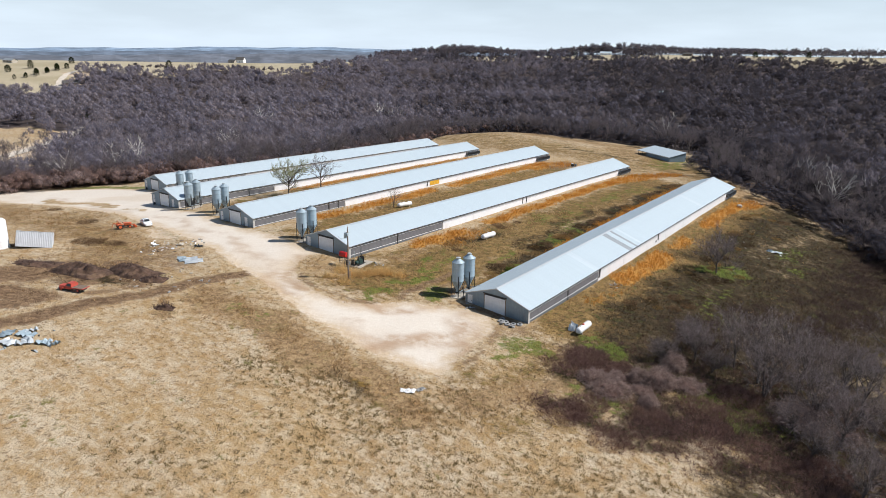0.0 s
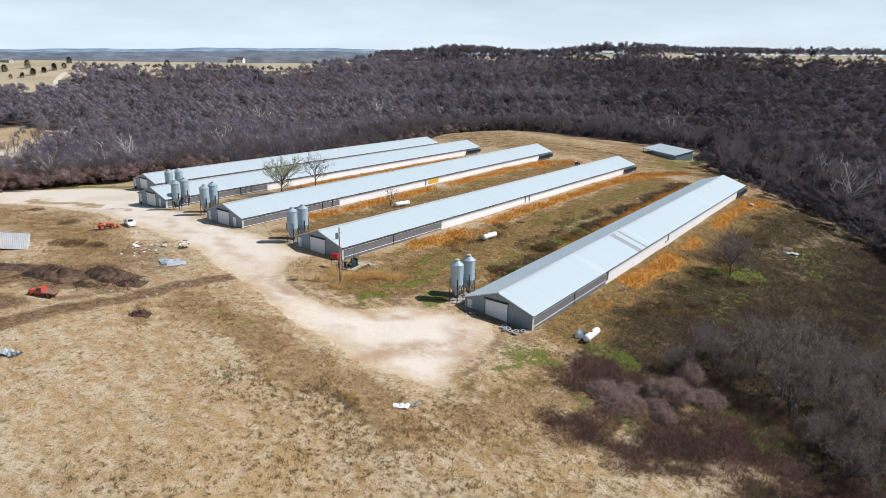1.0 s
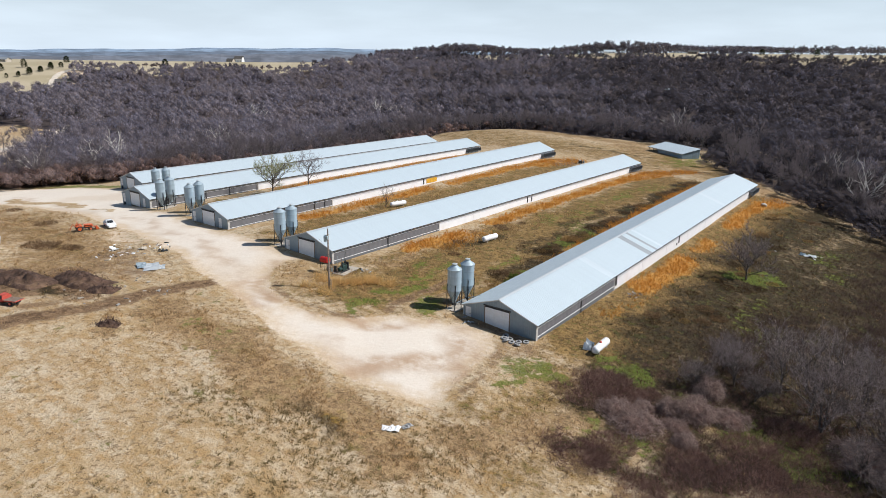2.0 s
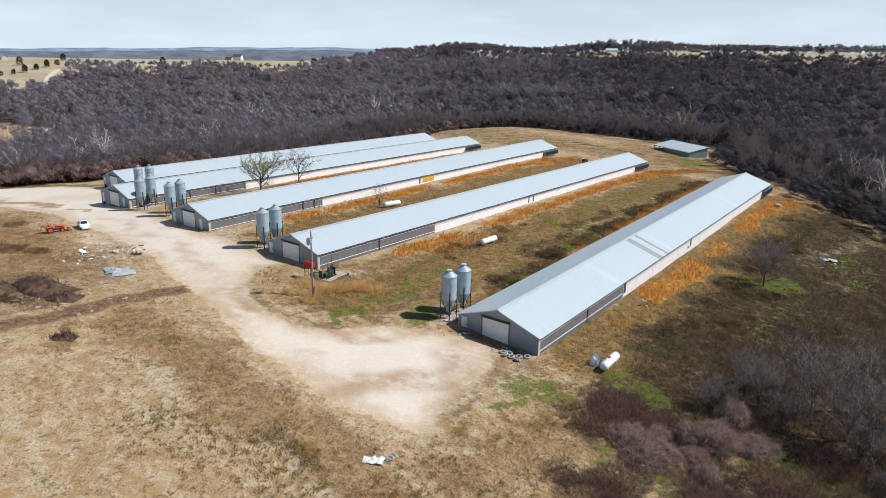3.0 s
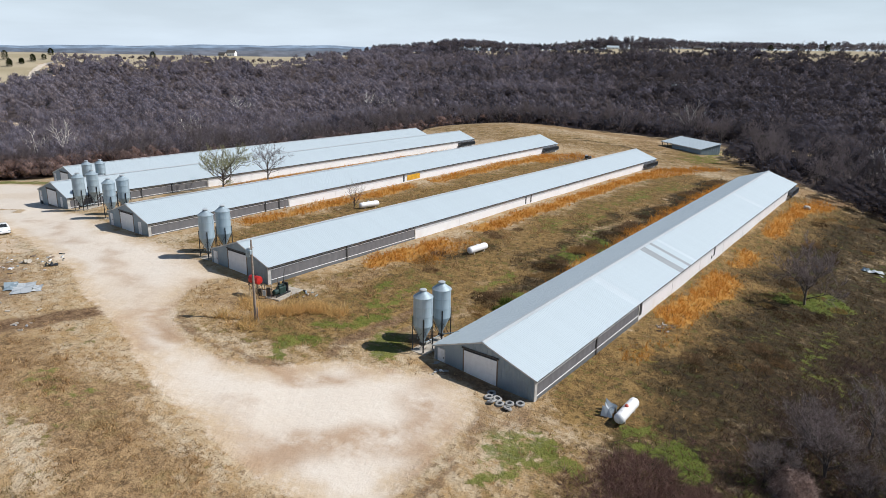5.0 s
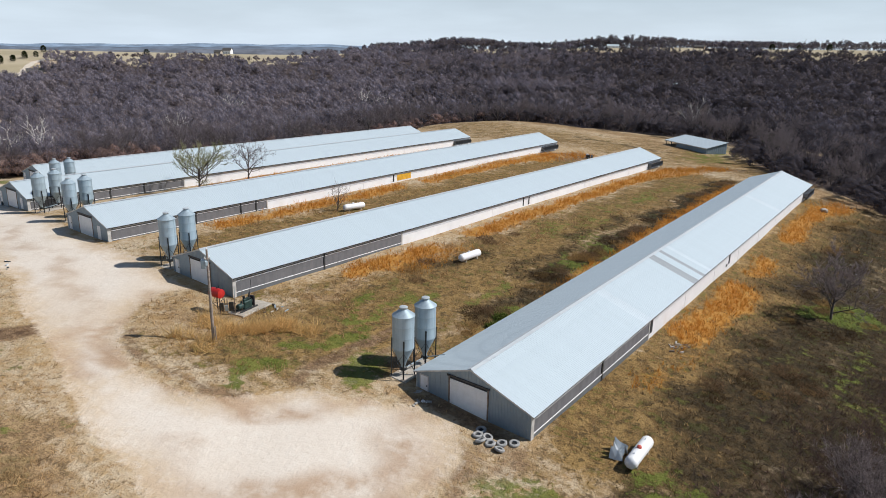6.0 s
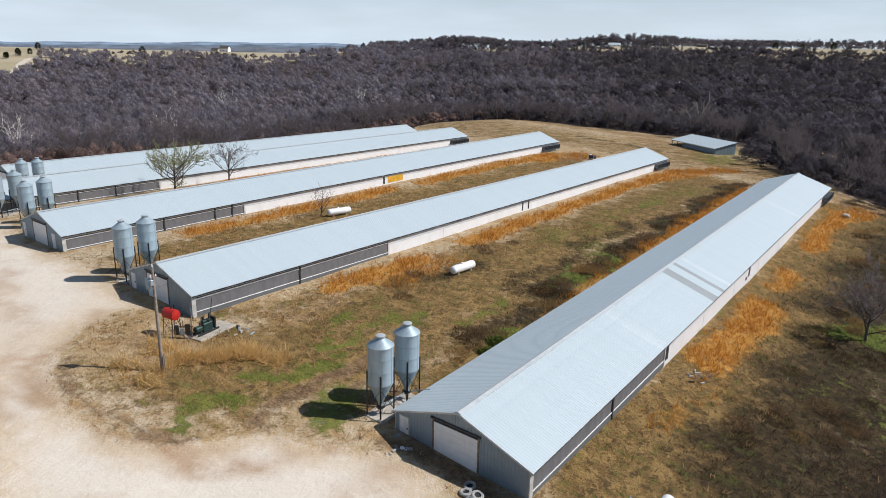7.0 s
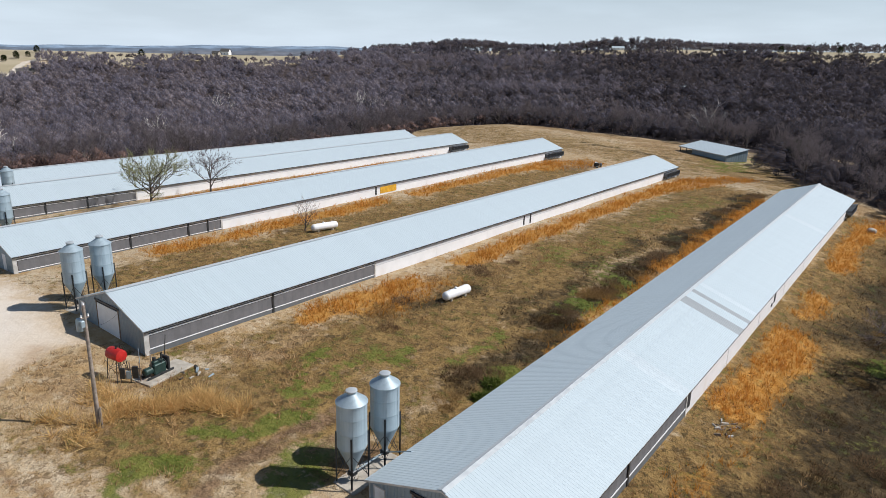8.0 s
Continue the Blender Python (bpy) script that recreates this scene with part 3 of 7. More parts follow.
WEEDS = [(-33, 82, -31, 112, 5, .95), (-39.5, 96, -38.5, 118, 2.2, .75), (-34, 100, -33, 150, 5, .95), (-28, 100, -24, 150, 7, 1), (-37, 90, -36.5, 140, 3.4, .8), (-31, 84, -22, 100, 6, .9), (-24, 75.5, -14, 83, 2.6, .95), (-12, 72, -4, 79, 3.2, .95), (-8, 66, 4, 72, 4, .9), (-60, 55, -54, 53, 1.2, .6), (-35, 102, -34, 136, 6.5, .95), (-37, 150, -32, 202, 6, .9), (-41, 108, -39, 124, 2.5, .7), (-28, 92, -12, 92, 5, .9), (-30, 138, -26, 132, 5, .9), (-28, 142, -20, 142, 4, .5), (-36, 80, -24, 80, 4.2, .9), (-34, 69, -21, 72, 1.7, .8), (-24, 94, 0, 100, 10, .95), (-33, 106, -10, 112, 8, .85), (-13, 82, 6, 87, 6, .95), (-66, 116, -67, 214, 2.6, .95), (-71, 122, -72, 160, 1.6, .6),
         (-28, 152, -12, 190, 11, .95), (-22, 122, 0, 135, 13, .95), (-33, 118, -34, 128, 5.5, .8), (-30, 200, -34, 214, 6, .7), (-28, 176, -30, 200, 7, .8), (-33, 152, -34, 172, 4, .6), (-4, 140, 6, 170, 12, .95), (-82, 116, -78, 124, 2.0, .6), (-118, 47, -108, 54, 3.5, .9),
         (-2, 75, 8, 75, 4, .9), (4, 66, 12, 64, 4, .8), (-12, 118, -12, 192, 13, 1), (-26, 112, -22, 160, 7, .9), (-66, 108, -67, 116, 1.8, .7), (-60, 232, -76, 262, 2.5, .6), (-84, 290, -120, 304, 2.5, .7), (-160, 314, -196, 318, 2.5, .6), (-100, 262, -140, 276, 2, .5), (-33, 104, -33, 200, 6, .85), (-30, 96, -18, 110, 6, .7)]
OLIVES = [(-64.5, 92, -64.5, 126, 2.6, .9), (-70, 96, -70, 130, 3, .8), (-88, 96, -87, 106, 2, .7), (-44, 96, -43, 206, 7.5, .95), (-39, 94, -38, 200, 5, .95), (-77, 84, -75, 212, 7, .85), (-60, 78, -72, 92, 3, .4), (-44.5, 94, -44, 202, 3.6, .85), (-41, 96, -40, 200, 4, .8), (-110, 98, -111, 214, 6, .8), (-90, 250, -200, 285, 22, .55), (-46, 70, -36, 92, 4, .5), (-84, 80, -78, 86, 5, .5),
          (-120, 62, -165, 66, 7, .35), (-144, 102, -144, 214, 6, .75), (-26, 84, -10, 110, 8, .5), (-60, 235, -90, 262, 14, .6), (-20, 30, -12, 60, 6, .3), (-90, 92, -87, 100, 2.5, .6), (-38, 60, -30, 66, 3, .5), (-46, 90, -40, 84, 3, .55)]


def strokes(x, y, rows, warp=1.0):
    """How strongly soft strokes (from, to, half width, strength) cover each place, 0 to 1."""
    out = np.zeros_like(x)
    x, y = x + warp * (1.3 * np.sin(y * 0.31 + np.sin(x * 0.23)) + 0.6 * np.sin(y * 1.1 + x * 0.4)), y + warp * (1.3 * np.sin(x * 0.29 + 2) + 0.6 * np.sin(x * 0.9 - y * 0.5))
    for x0, y0, x1, y1, w, s in rows:
        dx, dy = x1 - x0, y1 - y0
        u = np.clip(((x - x0) * dx + (y - y0) * dy) / (dx * dx + dy * dy + 1e-9), 0, 1)
        d = np.hypot(x - x0 - u * dx, y - y0 - u * dy)
        out = np.maximum(out, s * (1 - ease(d, 0.3 * w, 1.9 * w)))
    return out


def inside(x, y, ring):
    """Signed distance to a closed line: positive inside."""
    best, odd = np.full(x.shape, 1e9), np.zeros(x.shape, bool)
    for (x0, y0), (x1, y1) in zip(ring, ring[1:] + ring[:1]):
        dx, dy = x1 - x0, y1 - y0
        u = np.clip(((x - x0) * dx + (y - y0) * dy) / (dx * dx + dy * dy), 0, 1)
        best = np.minimum(best, np.hypot(x - x0 - u * dx, y - y0 - u * dy))
        with np.errstate(divide="ignore", invalid="ignore"):
            odd ^= ((y0 > y) != (y1 > y)) & (x < (x1 - x0) * (y - y0) / (y1 - y0 + 1e-12) + x0)
    return np.where(odd, best, -best)


# the cleared farm, round which the woods stand
CLEARING = [(-238, 70), (-236, 108), (-222, 128), (-212, 150), (-212, 262), (-224, 296), (-196, 322), (-160, 320), (-128, 312), (-106, 310), (-84, 296), (-76, 272), (-66, 246),
            (-48, 226), (-34, 214), (-22, 203), (-8, 190), (2, 176), (6, 140), (12, 110), (22, 80), (40, 40), (60, -60), (-60, -140), (-260, -80), (-330, 40)]
FIELD_ROAD = [(-340, 112, -392, 150, 7, 1), (-392, 150, -445, 198, 7, 1)]
FIELD_NOOK = [(-308, 97, -395, 150, 12, 1), (-445, 150, -475, 165, 22, 1), (-68, 340, -60, 352, 9, 1)]


def woods_depth(x, y):
    """Metres by which a place lies inside the woods (negative: open land)."""
    d, left = np.hypot(x, y), np.degrees(np.arctan2(-x, y))
    depth = -inside(x, y, CLEARING)
    meadow = np.maximum.reduce([ease(left, lo - .8, lo) * ease(left, hi + .8, hi) for lo, hi in ((31.5, 36.2), (23.2, 25.6), (17.2, 20.2), (4.5, 13.6))])
    ridge = 1090 - 52 * meadow + 10 * np.sin(left * 2.3)
    inner = 868 + 24 * np.sin(left * 0.7)
    edge = inner + (ridge - inner) * ease(left, 50, 41)
    edge = edge + (715 + (left - 60) * 4.0 - edge) * ease(left, 65.2, 66.8)
    depth = np.minimum(depth, edge - d)
    gap = np.maximum(strokes(x, y, FIELD_ROAD), strokes(x, y, FIELD_NOOK))
    return np.where(gap > 0.35, -5.0, depth)


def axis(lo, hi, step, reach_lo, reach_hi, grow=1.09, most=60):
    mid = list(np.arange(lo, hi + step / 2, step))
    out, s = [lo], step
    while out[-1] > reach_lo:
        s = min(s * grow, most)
        out.append(out[-1] - s)
    head, out, s = out[:0:-1], [mid[-1]], step
    while out[-1] < reach_hi:
        s = min(s * grow, most)
        out.append(out[-1] + s)
    return np.array(head + mid + out[1:])


def build_ground():
    gx = axis(-236, 16, 1.0, -4700, 1500, 1.07, 70)
    gy = axis(20, 262, 1.0, -500, 4700, 1.07, 70)
    X, Y = np.meshgrid(gx, gy)
    Z = land(X, Y)
    co = np.stack([X, Y, Z], -1).reshape(-1, 3)
    x, y = co[:, 0], co[:, 1]
    i, j = np.meshgrid(np.arange(len(gx) - 1), np.arange(len(gy) - 1))
    a = (j * len(gx) + i).ravel()
    faces = np.stack([a, a + 1, a + 1 + len(gx), a + len(gx)], -1)
    d, left = np.hypot(x, y), np.degrees(np.arctan2(-x, y))
    road_at = inside(x, y, ROAD)
    depth = woods_depth(x, y)
    islet = strokes(x, y, [(-205, 80, -175, 86, 2.2, 1), (-168, 84, -160, 85, 1.2, .8)])
    layers = {
        "road": np.clip(0.5 + road_at / 3.0, 0, 1) * (1 - 0.8 * islet), "worn": np.clip(road_at / 5.0, 0, 1),
        "rut": strokes(x, y, [(-60, 66, -54, 78, 2.2, 1), (-70, 70, -60, 66, 1.2, .7), (-58, 82, -51, 74, 2.4, 1), (-94, 72, -84, 69, 1.4, .8), (-150, 84, -112, 80, 1.3, .6), (-210, 84, -160, 81, 1.2, .5), (-112, 80, -96, 74, 1.4, .6), (-92, 75, -86, 72.8, .9, .9), (-86, 72.8, -79, 72.6, .9, 1), (-79, 72.6, -72.5, 75, .9, 1), (-72.5, 75, -67.5, 79.5, .9, 1), (-67.5, 79.5, -64.5, 85, .9, .9), (-96.5, 82, -93.5, 76.5, .9, .8)]),
        "brown": strokes(x, y, BROWNS), "soil": strokes(x, y, SOIL_AND_SHADE, 0.4), "green": strokes(x, y, GREENS), "rust": strokes(x, y, RUSTS, 0.35), "weed": strokes(x, y, WEEDS), "olive": strokes(x, y, OLIVES),
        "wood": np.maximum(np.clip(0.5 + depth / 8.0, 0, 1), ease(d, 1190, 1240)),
        "pasture": ease(d, 560, 640) * ease(left, -3, 1) * (depth < 0) * (1 - ease(d, 1190, 1240)),
    }
    lane = np.maximum(strokes(x, y, FIELD_ROAD + [(-138, 75, -131, 73.5, 1.6, .8)]), strokes(x, y, [(-700, 310, -770, 345, 5, 1), (-770, 345, -790, 400, 5, 1)]))
    layers["road"] = np.maximum(layers["road"], lane)
    on_road = (layers["road"] > 0.5)[faces].all(1) & (np.abs(road_at) < 60)[faces].all(1)
    for name, pick, label, cat in (("ground", ~on_road, "rolling ground of dry straw-coloured winter grass and weeds", "ground"),
                                   ("gravel_road", on_road, "wide pale gravel farm road and turning yard", "road")):
        chosen = faces[pick]
        used, back = np.unique(chosen, return_inverse=True)
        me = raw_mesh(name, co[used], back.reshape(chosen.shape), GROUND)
        for key, values in layers.items():
            me.attributes.new(key, "FLOAT", "POINT").data.foreach_set("value", values[used].astype(np.float32))
        me.shade_smooth()
        tagged(new(name, me), label, cat, kind="structure")


build_ground()


def far_hills(dist, lower, material, wave, label):
    """A hazy rim of the plain, far beyond everything else."""
    g = Geo()
    n = 160
    top = []
    for k in range(n + 1):
        deg = -25 + 120 * k / n
        el = 0.12 - 0.48 * float(ease(deg, 46, 72)) - lower + 0.035 * math.sin(deg * wave) + 0.02 * math.sin(deg * wave * 2.7 + 1)
        a = radians(deg)
        top.append((-dist * math.sin(a), dist * math.cos(a), 40 + dist * math.tan(radians(el))))
    for p, q in zip(top, top[1:]):
        for f0, f1, z0, z1 in ((1.0, 0.97, 0, 12), (0.97, 0.86, 12, 60)):
            low = lambda r, f, s: (r[0] * f, r[1] * f, r[2] - s)
            g.poly(low(p, f1, z1), low(q, f1, z1), low(q, f0, z0), low(p, f0, z0))
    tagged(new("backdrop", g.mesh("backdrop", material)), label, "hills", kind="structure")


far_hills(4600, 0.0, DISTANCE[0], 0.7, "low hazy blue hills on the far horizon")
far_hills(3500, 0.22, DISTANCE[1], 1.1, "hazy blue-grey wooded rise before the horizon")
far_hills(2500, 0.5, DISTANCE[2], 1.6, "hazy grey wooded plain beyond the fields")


def lane(points, width, label):
    """A gravel lane laid along points a little above the ground."""
    pts = [Vector((x, y, 0)) for x, y in points]
    fine = [pts[0]]
    for a, b in zip(pts, pts[1:]):
        k = max(1, int((b - a).length / 6))
        fine += [a.lerp(b, (i + 1) / k) for i in range(k)]
    g = Geo()
    rims = []
    for i, p in enumerate(fine):
        d = (fine[min(i + 1, len(fine) - 1)] - fine[max(i - 1, 0)]).normalized()
        s = Vector((-d.y, d.x, 0)) * width / 2 * (1 + 0.15 * math.sin(i * 1.7))
        rims.append([(q.x, q.y, on_land(q.x, q.y) + 0.5) for q in (p - s, p + s)])
    for (a, b), (c, d) in zip(rims, rims[1:]):
        g.poly(a, b, d, c)
    tagged(new("lane", g.mesh("lane", GRAVEL)), label, "lane", kind="structure")


lane([(-352, 120), (-376, 139), (-399, 160), (-427, 183), (-445, 199), (-470, 212)], 7, "pale gravel lane winding into the woods")
lane([(-715, 306), (-729, 313), (-755, 328), (-776, 343), (-794, 362), (-786, 388)], 6, "pale gravel lane curving across a far field")


# ---------------------------------------------------------------- poultry houses
EAVE, RISE, HALF, WALL = 2.2, 2.3, 6.65, 6.3


def ribbed_wall(x0, x1, y, bottom, top, pitch=0.3, depth=0.03):
    """A ribbed steel wall along x; bottom and top are functions of x."""
    g = Geo()
    x = x0
    while x < x1 - 1e-6:
        e = min(x + pitch, x1)
        stops = [x, x + 0.62 * (e - x), x + 0.72 * (e - x), x + 0.9 * (e - x), e]
        outs = [0, 0, -depth, -depth, 0]
        for (a, p), (b, q) in zip(zip(stops, outs), zip(stops[1:], outs[1:])):
            if top(a) - bottom(0.5 * (a + b)) > 0.01:
                g.poly((a, y + p, bottom(0.5 * (a + b))), (b, y + q, bottom(0.5 * (a + b))), (b, y + q, top(b)), (a, y + p, top(a)))
        x = e
    return g


def fan_unit(parent, x, y, z, side):
    """An exhaust fan on a side wall with its cone flaring outwards."""
    m = Matrix.Translation((x, y, z)) @ Matrix.Rotation(radians(90 * side), 4, "Y")
    cone = part("fan_cone", Geo().lathe([(.56, -.02), (.56, .12), (.60, .45), (.70, .95), (.67, .95), (.57, .45), (.53, .12)], 16, m, False), KNEE, parent, "dark flared exhaust fan cone", smooth=True)
    g = Geo()
    for k in range(4):
        g.box(-0.09, 0.05, 0.16, 0.09, 0.5, 0.18, m @ Matrix.Rotation(radians(90 * k + 20), 4, "Z") @ Matrix.Rotation(radians(25), 4, "Y"))
    part("fan_blades", g, END_STEEL, cone)
    part("shutter", Geo().box(min(x, x + 0.05 * side), y - .62, z - .62, max(x, x + 0.05 * side), y + .62, z + .62), DARK, cone)
    part("bracket", Geo().box(min(x, x + 0.8 * side), y - .05, z - .78, max(x, x + 0.8 * side), y + .05, z - .70), DARK_STEEL, cone)


def poultry_house(label, xc, y0, length, z0, z1, curtain, joints, fans=0, door=(-2.4, 1.8), side_door=None, dull=(), pale=(), hatches=()):
    slope = math.atan2(z1 - z0, length)
    barn = thing("poultry_house", label, "barn", "poultry houses", pose(xc, y0, z0, math.degrees(slope)))
    L = length
    line = lambda x: EAVE + RISE * (1 - min(1, abs(x) / HALF)) - 0.05
    top_door = 3.05
    # end walls
    for end, y in (("front_wall", 0.0), ("back_wall", L)):
        has = end == "front_wall"
        base = (lambda x: top_door if has and door[0] < x < door[1] else (2.03 if has and -5.9 < x < -4.95 else (2.03 if has and side_door and side_door[0] < x < side_door[1] else -1.2)))
        cuts = sorted({-WALL, WALL, 0.0} | ({-5.9, -4.95, door[0], door[1]} | set(side_door or ()) if has else set()))
        g = Geo()
        for a, b in zip(cuts, cuts[1:]):
            w = ribbed_wall(a, b, y, base, line)
            k = len(g.v)
            g.v += w.v
            g.f += [tuple(k + i for i in f) for f in w.f]
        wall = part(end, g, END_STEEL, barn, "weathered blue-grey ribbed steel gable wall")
        if has:
            d = Geo().box(door[0] + 0.03, -0.02, -0.3, door[1] - 0.03, 0.05, top_door - 0.28)
            for k in range(1, 5):
                zz = -0.1 + k * 0.58
                d.box(door[0] + 0.04, -0.035, zz, door[1] - 0.04, -0.018, zz + 0.03)
            leaf = part("front_door", d, WHITE, barn, "large white panelled equipment door, closed")
            part("door_track", Geo().box(door[0] - 0.25, -0.12, top_door - 0.03, door[1] + 0.25, -0.03, top_door + 0.14), DARK_STEEL, leaf)
            part("header_gap", Geo().box(door[0], 0.03, top_door - 0.28, door[1], 0.09, top_door), DARK, leaf)
            part("jamb", Geo().box(door[0] - 0.12, -0.06, -0.4, door[0] + 0.02, 0.02, top_door), WOOD, leaf)
            part("jamb", Geo().box(door[1] - 0.02, -0.06, -0.4, door[1] + 0.12, 0.02, top_door), WOOD, leaf)
            man = part("walk_door", Geo().box(-5.86, -0.03, -0.05, -4.99, 0.04, 2.0), WHITE, barn, "narrow white walk door")
            part("door_frame", Geo().box(-5.95, -0.05, -0.3, -5.86, 0.03, 2.08).box(-4.99, -0.05, -0.3, -4.9, 0.03, 2.08).box(-5.95, -0.05, 2.0, -4.9, 0.03, 2.08), TRIM, man)
            part("door_handle", Geo().box(-5.14, -0.09, 0.95, -5.05, -0.03, 1.08), DARK_STEEL, man)
            if side_door:
                part("walk_door", Geo().box(side_door[0] + 0.03, -0.03, -0.05, side_door[1] - 0.03, 0.04, 2.0), WHITE, barn, "narrow white walk door")
        part("corner_trim", Geo().box(WALL - 0.02, y - 0.06, -1.2, WALL + 0.06, y + (0.42 if has else 0.12), EAVE), TRIM, wall)
        part("corner_trim", Geo().box(-WALL - 0.06, y - 0.06, -1.2, -WALL + 0.02, y + (0.42 if has else 0.12), EAVE), TRIM, wall)
    # side walls: curtained stretch, then closed white panels
    for side in (1, -1):
        x = WALL * side
        lo, hi = min(x, x - 0.1 * side), max(x, x - 0.1 * side)
        foot = part("knee_wall", Geo().box(lo, 0.12, -1.2, hi, curtain, 0.2), KNEE, barn, "weathered dark knee wall below the curtain")
        part("sill_board", Geo().box(min(x, x + 0.05 * side), 0.3, 0.18, max(x, x + 0.05 * side), curtain - 0.1, 0.27), WHITE_WALL, foot)
        head = part("head_board", Geo().box(lo, 0.12, 1.82, hi, curtain, EAVE + 0.05), TRIM, barn)
        stops = [0.35, *joints, curtain]
        for a, b in zip(stops, stops[1:]):
            cur = Geo()
            n = max(2, int((b - a) / 0.6))
            for k in range(n):
                u0, u1 = a + 0.15 + (b - a - 0.3) * k / n, a + 0.15 + (b - a - 0.3) * (k + 1) / n
                d0, d1 = (0.012 if k % 2 else -0.012), (-0.012 if k % 2 else 0.012)
                pts = [(x + (d0 - 0.03) * side, u0, 0.22), (x + (d1 - 0.03) * side, u1, 0.22), (x + (d1 - 0.03) * side, u1, 1.86), (x + (d0 - 0.03) * side, u0, 1.86)]
                cur.poly(*(pts if side > 0 else pts[::-1]))
            part("side_curtain", cur, CURTAIN, barn, "dark grey woven side curtain, closed")
            part("post", Geo().box(min(x - 0.06 * side, x + 0.06 * side), b - 0.16, -0.6, max(x - 0.06 * side, x + 0.06 * side), b + 0.1, EAVE), DARK_STEEL if b < curtain else TRIM, barn)
        part("top_rail", Geo().box(min(x, x + 0.04 * side), 0.3, 1.60, max(x, x + 0.05 * side), curtain - 0.1, 1.72), WHITE_WALL, head)
        end = L - fans * 1.5 - 0.4 if fans else L
        n = max(1, round((end - curtain) / 12.2))
        wall = part("side_wall", Geo().box(lo, curtain, -1.2, hi, L, EAVE + 0.05), WHITE_WALL, barn, "white-painted closed side wall")
        # a flat grey strip along the top of the closed wall
        part("upper_curtain", Geo().box(min(x, x + 0.022 * side), curtain + .1, 1.32, max(x, x + 0.022 * side), end, 2.0), UPPER, wall, "flat grey band above the white wall panels")
        for k in range(n):
            a = curtain + (end - curtain) * k / n
            part("panel_batten", Geo().box(min(x, x + 0.03 * side), a, -0.5, max(x, x + 0.03 * side), a + 0.09, 1.34), WHITE_WALL, wall)
        # the shadow line under the eave is put into the fascia's dark colour
        part("fascia", Geo().box(min(x + 0.31 * side, x + 0.34 * side), -0.15, EAVE - 0.16, max(x + 0.31 * side, x + 0.34 * side), L + 0.15, EAVE - 0.02), DARK_STEEL, barn)
        part("soffit", Geo().box(min(x, x + 0.32 * side), -0.1, EAVE - 0.02, max(x, x + 0.32 * side), L + 0.1, EAVE), TRIM, barn)
        for k in range(fans):
            fan_unit(barn, x, L - 1.0 - 1.5 * k, 1.0, side)
    for y, w, h, z, mat, text in hatches:
        part("hatch", Geo().box(WALL - 0.02, y, z, WALL + 0.07, y + w, z + h), mat, barn, text)
    # roof: two slopes of ribbed sheets
    n = round((L + 0.4) / 0.914)
    w = (L + 0.4) / n
    for side in (1, -1):
        ridge_z, eave_z = EAVE + RISE, EAVE
        x1, z1_ = HALF * side, eave_z
        deck = Geo()
        deck.poly(*[(x, y, z - 0.05) for x, y, z in ((0, -0.2, ridge_z), (x1, -0.2, z1_), (x1, L + 0.2, z1_), (0, L + 0.2, ridge_z))][::side])
        for y in (-0.2, L + 0.14):
            deck.poly((0, y, ridge_z), (x1, y, z1_), (x1, y, z1_ - 0.16), (0, y, ridge_z - 0.16))
            deck.poly((0, y + 0.06, ridge_z), (0, y + 0.06, ridge_z - 0.16), (x1, y + 0.06, z1_ - 0.16), (x1, y + 0.06, z1_))
        roof = part("roof", deck, TRIM, barn, "long low ribbed galvanised steel roof slope")
        g = Geo()
        ribs = 3
        prof = []
        for k in range(ribs):
            a = w * k / ribs
            s = w / ribs
            prof += [(a, 0.0), (a + 0.66 * s, 0.0), (a + 0.74 * s, 0.010), (a + 0.88 * s, 0.010)]
        prof.append((w + 0.004, 0.002))
        nx, nz = RISE / math.hypot(RISE, HALF) * side, HALF / math.hypot(RISE, HALF)
        for (a, p), (b, q) in zip(prof, prof[1:]):
            pts = [(nx * p, a, ridge_z + nz * p), (x1 + nx * p, a, z1_ + nz * p), (x1 + nx * q, b, z1_ + nz * q), (nx * q, b, ridge_z + nz * q)]
            g.poly(*(pts if side > 0 else pts[::-1]))
        sheet, dulled, paler = g.mesh("roof_sheet", ROOF), g.mesh("roof_sheet", ROOF_DULL), g.mesh("roof_sheet", ROOF_PALE)
        for k in range(n):
            me = dulled if side > 0 and k in dull else (paler if side > 0 and k in pale else sheet)
            ob = part("roof_sheet", me, None, roof)
            ob.location = (0, -0.2 + w * k, 0)
    cap = Geo()
    for y in np.arange(-0.2, L + 0.1, 3.05):
        e = min(y + 3.05, L + 0.2)
        for side in (1, -1):
            pts = [(0, y, ridge_z + 0.09), (0.32 * side, y, ridge_z - 0.02), (0.32 * side, e, ridge_z - 0.02), (0, e, ridge_z + 0.09)]
            cap.poly(*(pts if side > 0 else pts[::-1]))
    part("ridge_cap", cap, RIDGE, barn, "bright folded steel ridge cap")
    return barn


